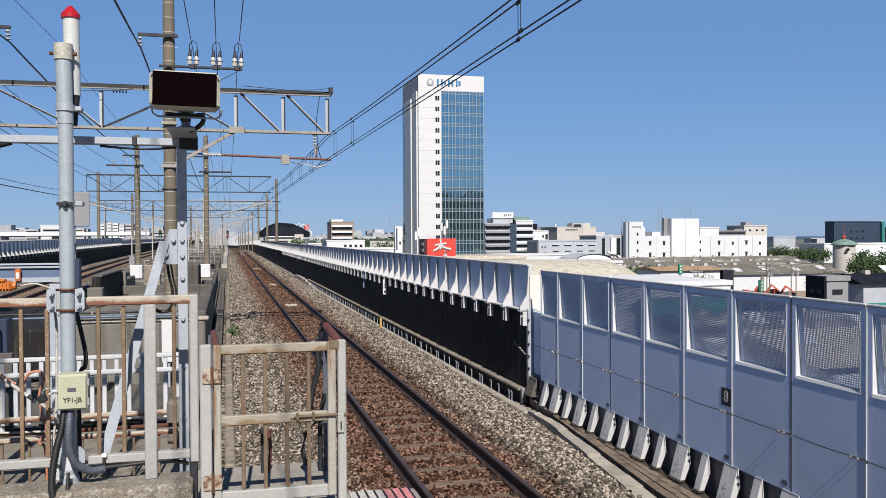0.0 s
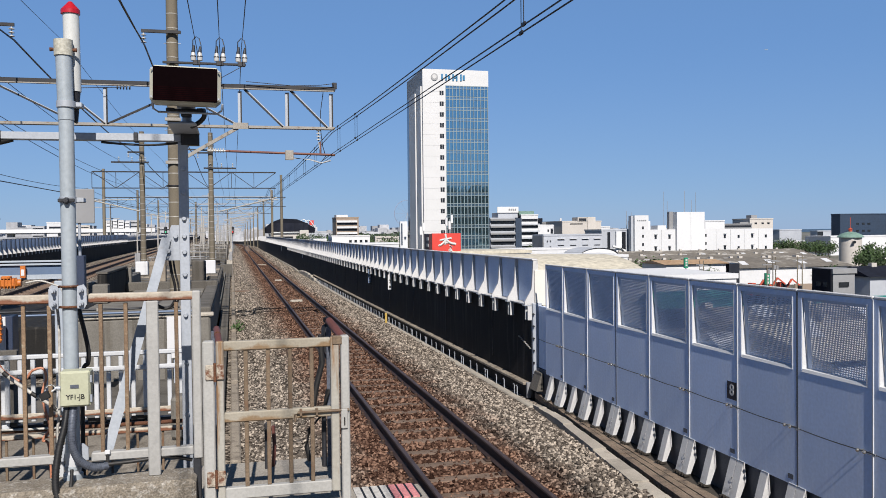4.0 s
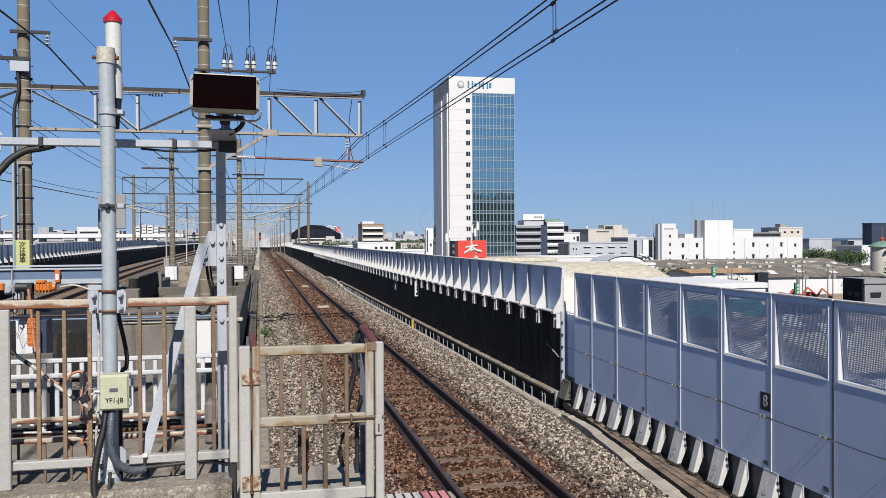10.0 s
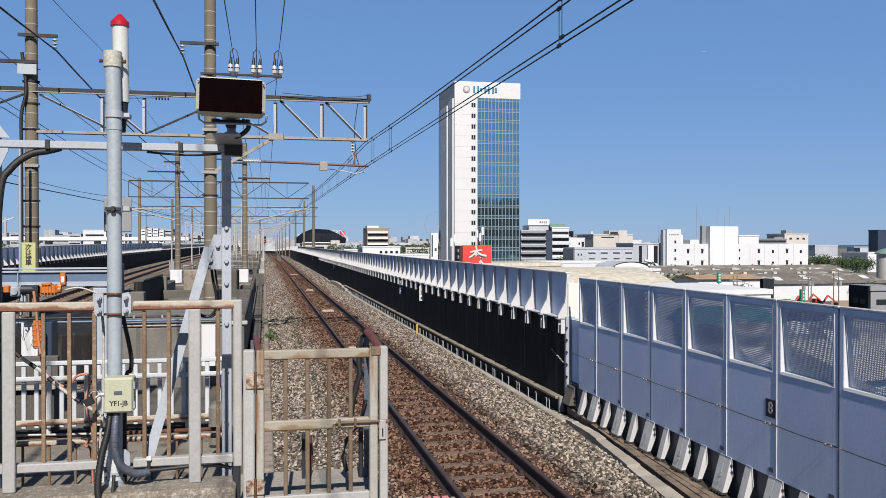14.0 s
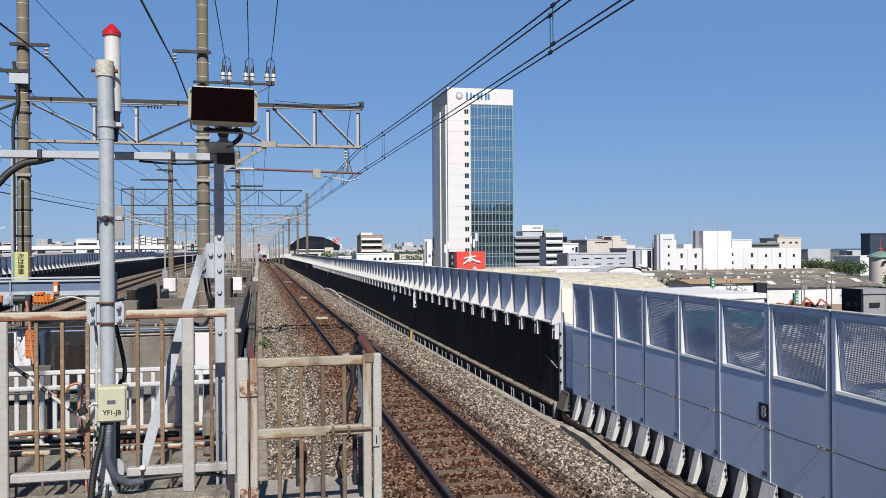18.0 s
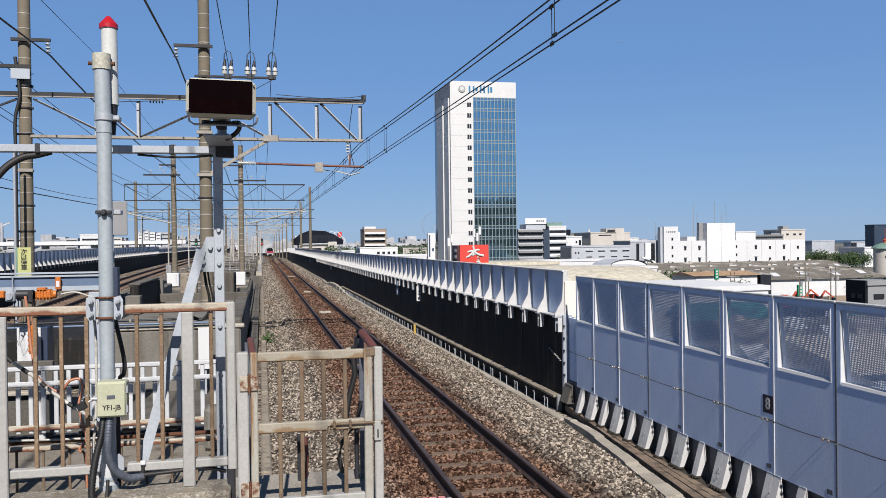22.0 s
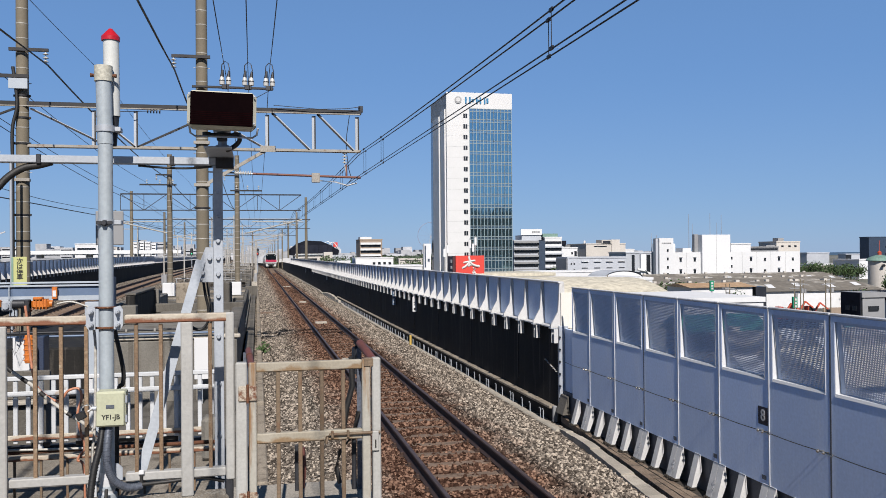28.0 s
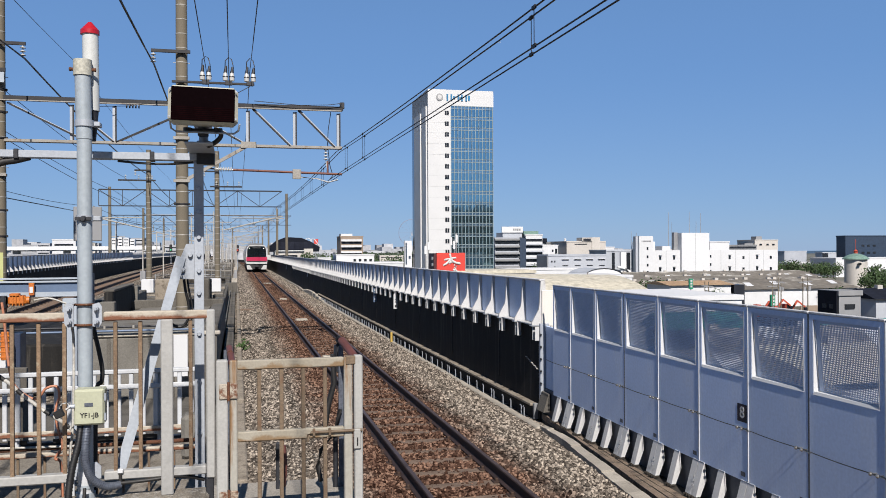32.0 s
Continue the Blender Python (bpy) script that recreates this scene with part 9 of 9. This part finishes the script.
for x0, x1, top in ((-93.2, -89.0, 13.0), (-88.4, -85.4, 14.0), (-84.6, -80.6, 13.6), (-79.8, -76.5, 12.4)):
    building("apartment_block", "white distant apartment tower with balconies", x0, x1, 690, 10, top, "wall_white", [(0.1, 0.9, top - 2.4 * j - 1.5, top - 2.4 * j - 0.9) for j in range(4)])
building("apartment_block", "pinkish distant housing block", -128, -104, 684, 10, 9.6, "wall_beige", [(0.04, 0.96, 9.6 - 2.2 * j - 1.4, 9.6 - 2.2 * j - 0.8) for j in range(3)])
solid("far_crane", Geo().cyl((-190, 690, GROUND_Z), (-190, 690, 22), 1.2, n=6).bar((-200, 690, 16), (-184, 690, 22), 1.0, 1.0), M["far_city"], "far pale harbour crane behind the expressway", "crane")

# ---- trees ----
def tree(x, y, h, w, base=GROUND_Z, seed=0):
    r = random.Random(seed)
    t = thing("tree", "bushy dark green tree", "tree", (x, y, base), "trees")
    g = Geo().cyl((x, y, base), (x, y, base + h * 0.5), 0.05 * h * 0.5, 0.02 * h, 8)
    for k in range(5):
        a = r.uniform(0, 6.28)
        g.cyl((x, y, base + h * 0.35), (x + w * 0.3 * math.cos(a), y + w * 0.3 * math.sin(a), base + h * r.uniform(0.55, 0.8)), 0.015 * h, 0.006 * h, 6)
    part("trunk", g, M["bark"], t)
    c = Geo()
    centres = [(r.uniform(-0.32, 0.32) * w, r.uniform(-0.32, 0.32) * w, h * r.uniform(0.42, 0.86), w * r.uniform(0.16, 0.28)) for _ in range(11)]
    for k in range(760):
        cx, cy, cz, cr_ = centres[k % 11]
        d = Vector((r.gauss(0, 1), r.gauss(0, 1), r.gauss(0, 0.8)))
        d.normalize()
        p = Vector((x + cx, y + cy, base + cz)) + d * cr_ * r.uniform(0.75, 1.12)
        s = w * r.uniform(0.018, 0.04)
        u = Vector((r.uniform(-1, 1), r.uniform(-1, 1), r.uniform(-1, 1))).normalized() * s
        v = u.cross(d).normalized() * s
        c.add([p - u, p + v, p + u, p - v], [(0, 1, 2, 3)])
    part("crown", c, M["leaf_far"], t)
    return t


spots_ = [(192, 272, 6.5, 7), (198, 274, 7, 8), (204, 276, 6.5, 8), (211, 278, 6, 8), (218, 282, 6, 8), (224, 286, 6, 8), (230, 290, 6, 8), (150, 176, 6.0, 7), (154, 178, 7.2, 8), (159, 182, 7.6, 8), (148, 168, 5, 7), (166, 186, 7, 8), (134, 172, 5, 6),
          (74.0, 121, 5.6, 4), (71.0, 131, 4.6, 5), (84, 160, 5, 7), (78, 158, 5, 7), (90, 160, 5, 7), (67, 432, 9, 11), (78, 430, 8.5, 12), (64, 420, 10, 9), (84, 400, 10, 10),
          (124, 335, 7, 8), (40, 500, 11, 12), (48, 500, 12, 10), (-39.5, 148, 12.2, 5), (-43, 150, 12.4, 6), (-48, 152, 12.8, 7), (-53, 150, 11, 7), (-58, 156, 11.5, 8), (-40, 154, 10.5, 6), (94, 158, 4.5, 6), (105, 131, 4.5, 7)]
for k, (x, y, h, w) in enumerate(spots_):
    tree(x, y, h, w, seed=k)
g = Geo()
rr = random.Random(3)
for k in range(2600):
    x = rr.uniform(70, 330) if k % 2 else rr.uniform(-420, -40)
    y = 620 + rr.uniform(0, 60) if k % 2 else rr.uniform(455, 500)
    p = Vector((x, y, GROUND_Z + rr.uniform(0, 9)))
    u = Vector((rr.uniform(-1, 1), rr.uniform(-1, 1), rr.uniform(-1, 1))).normalized() * rr.uniform(1.2, 2.6)
    v = u.cross(Vector((rr.uniform(-1, 1), rr.uniform(-1, 1), rr.uniform(-1, 1)))).normalized() * rr.uniform(1.2, 2.6)
    g.add([p - u, p + v, p + u, p - v], [(0, 1, 2, 3)])
solid("far_woods", g, M["leaf_far"], "distant dark green belt of trees", "woods", kind="stuff")

g = Geo()
for k in range(2200):
    x = 66 + 62 * rr.random()
    top = 10.5 + 2.6 * noise.noise(Vector((x * 0.11, 3.0, 0)))
    p = Vector((x, rr.uniform(560, 600), GROUND_Z + top * rr.random() ** 0.6))
    u = Vector((rr.uniform(-1, 1), rr.uniform(-1, 1), rr.uniform(-1, 1))).normalized() * rr.uniform(0.5, 1.3)
    v = u.cross(Vector((rr.uniform(-1, 1), rr.uniform(-1, 1), rr.uniform(-1, 1)))).normalized() * rr.uniform(0.5, 1.3)
    g.add([p - u, p + v, p + u, p - v], [(0, 1, 2, 3)])
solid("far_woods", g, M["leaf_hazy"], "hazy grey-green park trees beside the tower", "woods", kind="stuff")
b = building("apartment_block", "long pale building between the park trees", 92, 108, 556, 6, -0.6, "wall_beige", [(0.05, 0.95, -1.7, -1.3)])

# unseen dark blocks behind the camera, added to darken the reflection in the tower's glass
refl = thing("reflected_blocks", "unseen dark blocks behind the platform end, added for the tower's reflection", "building", (100, -170, GROUND_Z), kind="structure")
for x0, x1, top in ((-60, 120, 30), (121, 172, 40), (173, 196, 47), (197, 214, 41), (215, 290, 44)):
    part("block", Geo().box(x0, x1, -190, -150, GROUND_Z, top), M["black_wall"], refl)

# ---- train ----
train = thing("train", "approaching commuter train with a white front and a red band", "train", (0, 0, 0))
body = Geo()
out = [(-1.40, 1.05), (1.40, 1.05), (1.475, 1.9), (1.42, 2.6), (1.33, 3.35), (1.05, 3.62), (-1.05, 3.62), (-1.33, 3.35), (-1.42, 2.6), (-1.475, 1.9)]
CAR = 20.0
for c in range(6):
    y0, y1 = c * CAR + (0.25 if c == 0 else 0.35), (c + 1) * CAR - 0.35
    cb = lpart("carriage", Geo().prism(out[::-1], "y", y0, y1), M["train_steel"], train)
    lpart("red_band", Geo().box(-1.482, -1.470, y0 + 0.3, y1, 1.55, 1.85).box(1.470, 1.482, y0 + 0.3, y1, 1.55, 1.85), M["train_red"], cb)
    for s in (-1, 1):
        for k in range(4):
            yw = y0 + 2.4 + 4.6 * k
            lpart("window", Geo().box(s * 1.478 - 0.01, s * 1.478 + 0.01, yw, yw + 2.2, 1.95, 2.75), M["train_glass"], cb)
            lpart("door", Geo().box(s * 1.482 - 0.008, s * 1.482 + 0.008, yw + 2.6, yw + 3.9, 1.12, 2.95), M["train_steel"], cb)
    lpart("roof_unit", Geo().cbox(-0.95, 0.95, y0 + 7, y0 + 12, 3.62, 3.98, 0.1), M["train_steel"], cb)
    lpart("underframe", Geo().cbox(-1.25, 1.25, y0 + 0.8, y1 - 0.8, 0.35, 1.05, 0.05), M["train_dark"], cb)
front = lpart("front_mask", Geo().prism([(-1.40, 1.05), (1.40, 1.05), (1.47, 1.9), (1.42, 2.6), (1.30, 3.35), (1.0, 3.66), (-1.0, 3.66), (-1.30, 3.35), (-1.42, 2.6), (-1.47, 1.9)][::-1], "y", -0.05, 0.24), M["train_front"], train)
lpart("windscreen", Geo().prism([(-1.30, 2.02), (1.30, 2.02), (1.26, 3.1), (1.02, 3.50), (-1.02, 3.50), (-1.26, 3.1)][::-1], "y", -0.09, -0.055), M["train_glass"], front)
lpart("destination_display", Geo().box(-0.55, 0.55, -0.10, -0.092, 3.22, 3.40), M["train_dark"], front)
lpart("red_front_band", Geo().box(-1.40, 1.40, -0.085, -0.052, 1.46, 2.0), M["train_red"], front)
lpart("lower_front", Geo().box(-1.34, 1.34, -0.075, -0.052, 1.34, 1.44), M["train_dark"], front)
for s in (-1, 1):
    lpart("headlight", Geo().cyl((s * 0.95, -0.11, 3.2), (s * 0.95, -0.092, 3.2), 0.06, n=12), M["headlight"], front)
    lpart("skirt", Geo().prism([(s * 0.55, 0.30), (s * 1.30, 0.30), (s * 1.36, 0.90), (s * 0.95, 0.90)][::-s], "y", -0.1, 0.5), M["train_front"], front)
lpart("coupler", Geo().cbox(-0.25, 0.25, -0.35, 0.1, 0.6, 0.95, 0.05), M["train_dark"], front)
lpart("roof_fairing", Geo().cbox(-0.8, 0.8, 0.3, 3.5, 3.6, 3.84, 0.1), M["train_steel"], front)
lpart("front_underframe", Geo().cbox(-1.2, 1.2, 0.1, 1.0, 0.3, 1.04, 0.05), M["train_dark"], front)
for c in range(6):
    for yb in (2.8, 16.8):
        bg = lpart("bogie", Geo().cbox(-1.1, 1.1, c * CAR + yb - 1.4, c * CAR + yb + 1.4, 0.35, 0.7, 0.05), M["train_dark"], train)
        for yw in (-1.05, 1.05):
            for s in (-1, 1):
                lpart("wheel", Geo().cyl((s * 0.5, c * CAR + yb + yw, 0.43), (s * 0.63, c * CAR + yb + yw, 0.43), 0.43, n=16), M["train_dark"], bg)


# airliner far off, crossing the sky
plane = thing("airliner", "small white airliner crossing the sky far away", "aircraft", (2260, 3000, 706))
lpart("fuselage", Geo().cyl((-5, 0, 0), (4.5, 0, 0), 0.75, n=12).cyl((-6.4, 0, 0), (-5, 0, 0), 0.2, 0.75, 12).cyl((4.5, 0, 0), (7, 0, 0.3), 0.75, 0.2, 12), M["lamp_white"], plane)
for s in (-1, 1):
    lpart("wing", Geo().prism([(-1.6, s * 0.5), (0.7, s * 0.5), (2.6, s * 6.0), (1.7, s * 6.0)][::s], "z", -0.2, 0.0), M["lamp_white"], plane)
    lpart("tailplane", Geo().prism([(5.4, s * 0.2), (6.6, s * 0.2), (7.2, s * 2.2), (6.5, s * 2.2)][::s], "z", 0.2, 0.35), M["lamp_white"], plane)
    lpart("engine", Geo().cyl((-1.3, s * 2.1, -0.45), (0.3, s * 2.1, -0.45), 0.33, n=10), M["wall_grey"], plane)
lpart("fin", Geo().prism([(5.2, 0.5), (6.8, 0.35), (7.4, 2.4), (6.7, 2.4)][::-1], "y", -0.08, 0.08), M["lamp_white"], plane)


def train_pose(y):
    """The train's front at y on the track."""
    z0, z1, x0, x1 = grade(y), grade(y + 60), curve_x(y), curve_x(y + 60)
    return pose(TRACK_X + x0, y, z0, math.degrees(math.atan2(z1 - z0, 60)), 0, math.degrees(math.atan2(x0 - x1, 60)))


def motions():
    walk(plane, [(0, pose(2260, 3000, 706)), (8, pose(1918, 3000, 727)), (16, pose(1580, 3000, 746)), (24, pose(1262, 3000, 763)), (32, pose(947, 3000, 774))])
    walk(train, [(t, train_pose(y)) for t, y in TRAIN_ROWS])


TRAIN_ROWS = [(0, 815), (8, 745), (14, 655), (16, 575), (17, 535), (19, 465), (21, 402), (23, 343), (25, 290), (27, 249), (28, 226), (29, 201), (30, 175), (31, 148), (32, 120)]
motions()
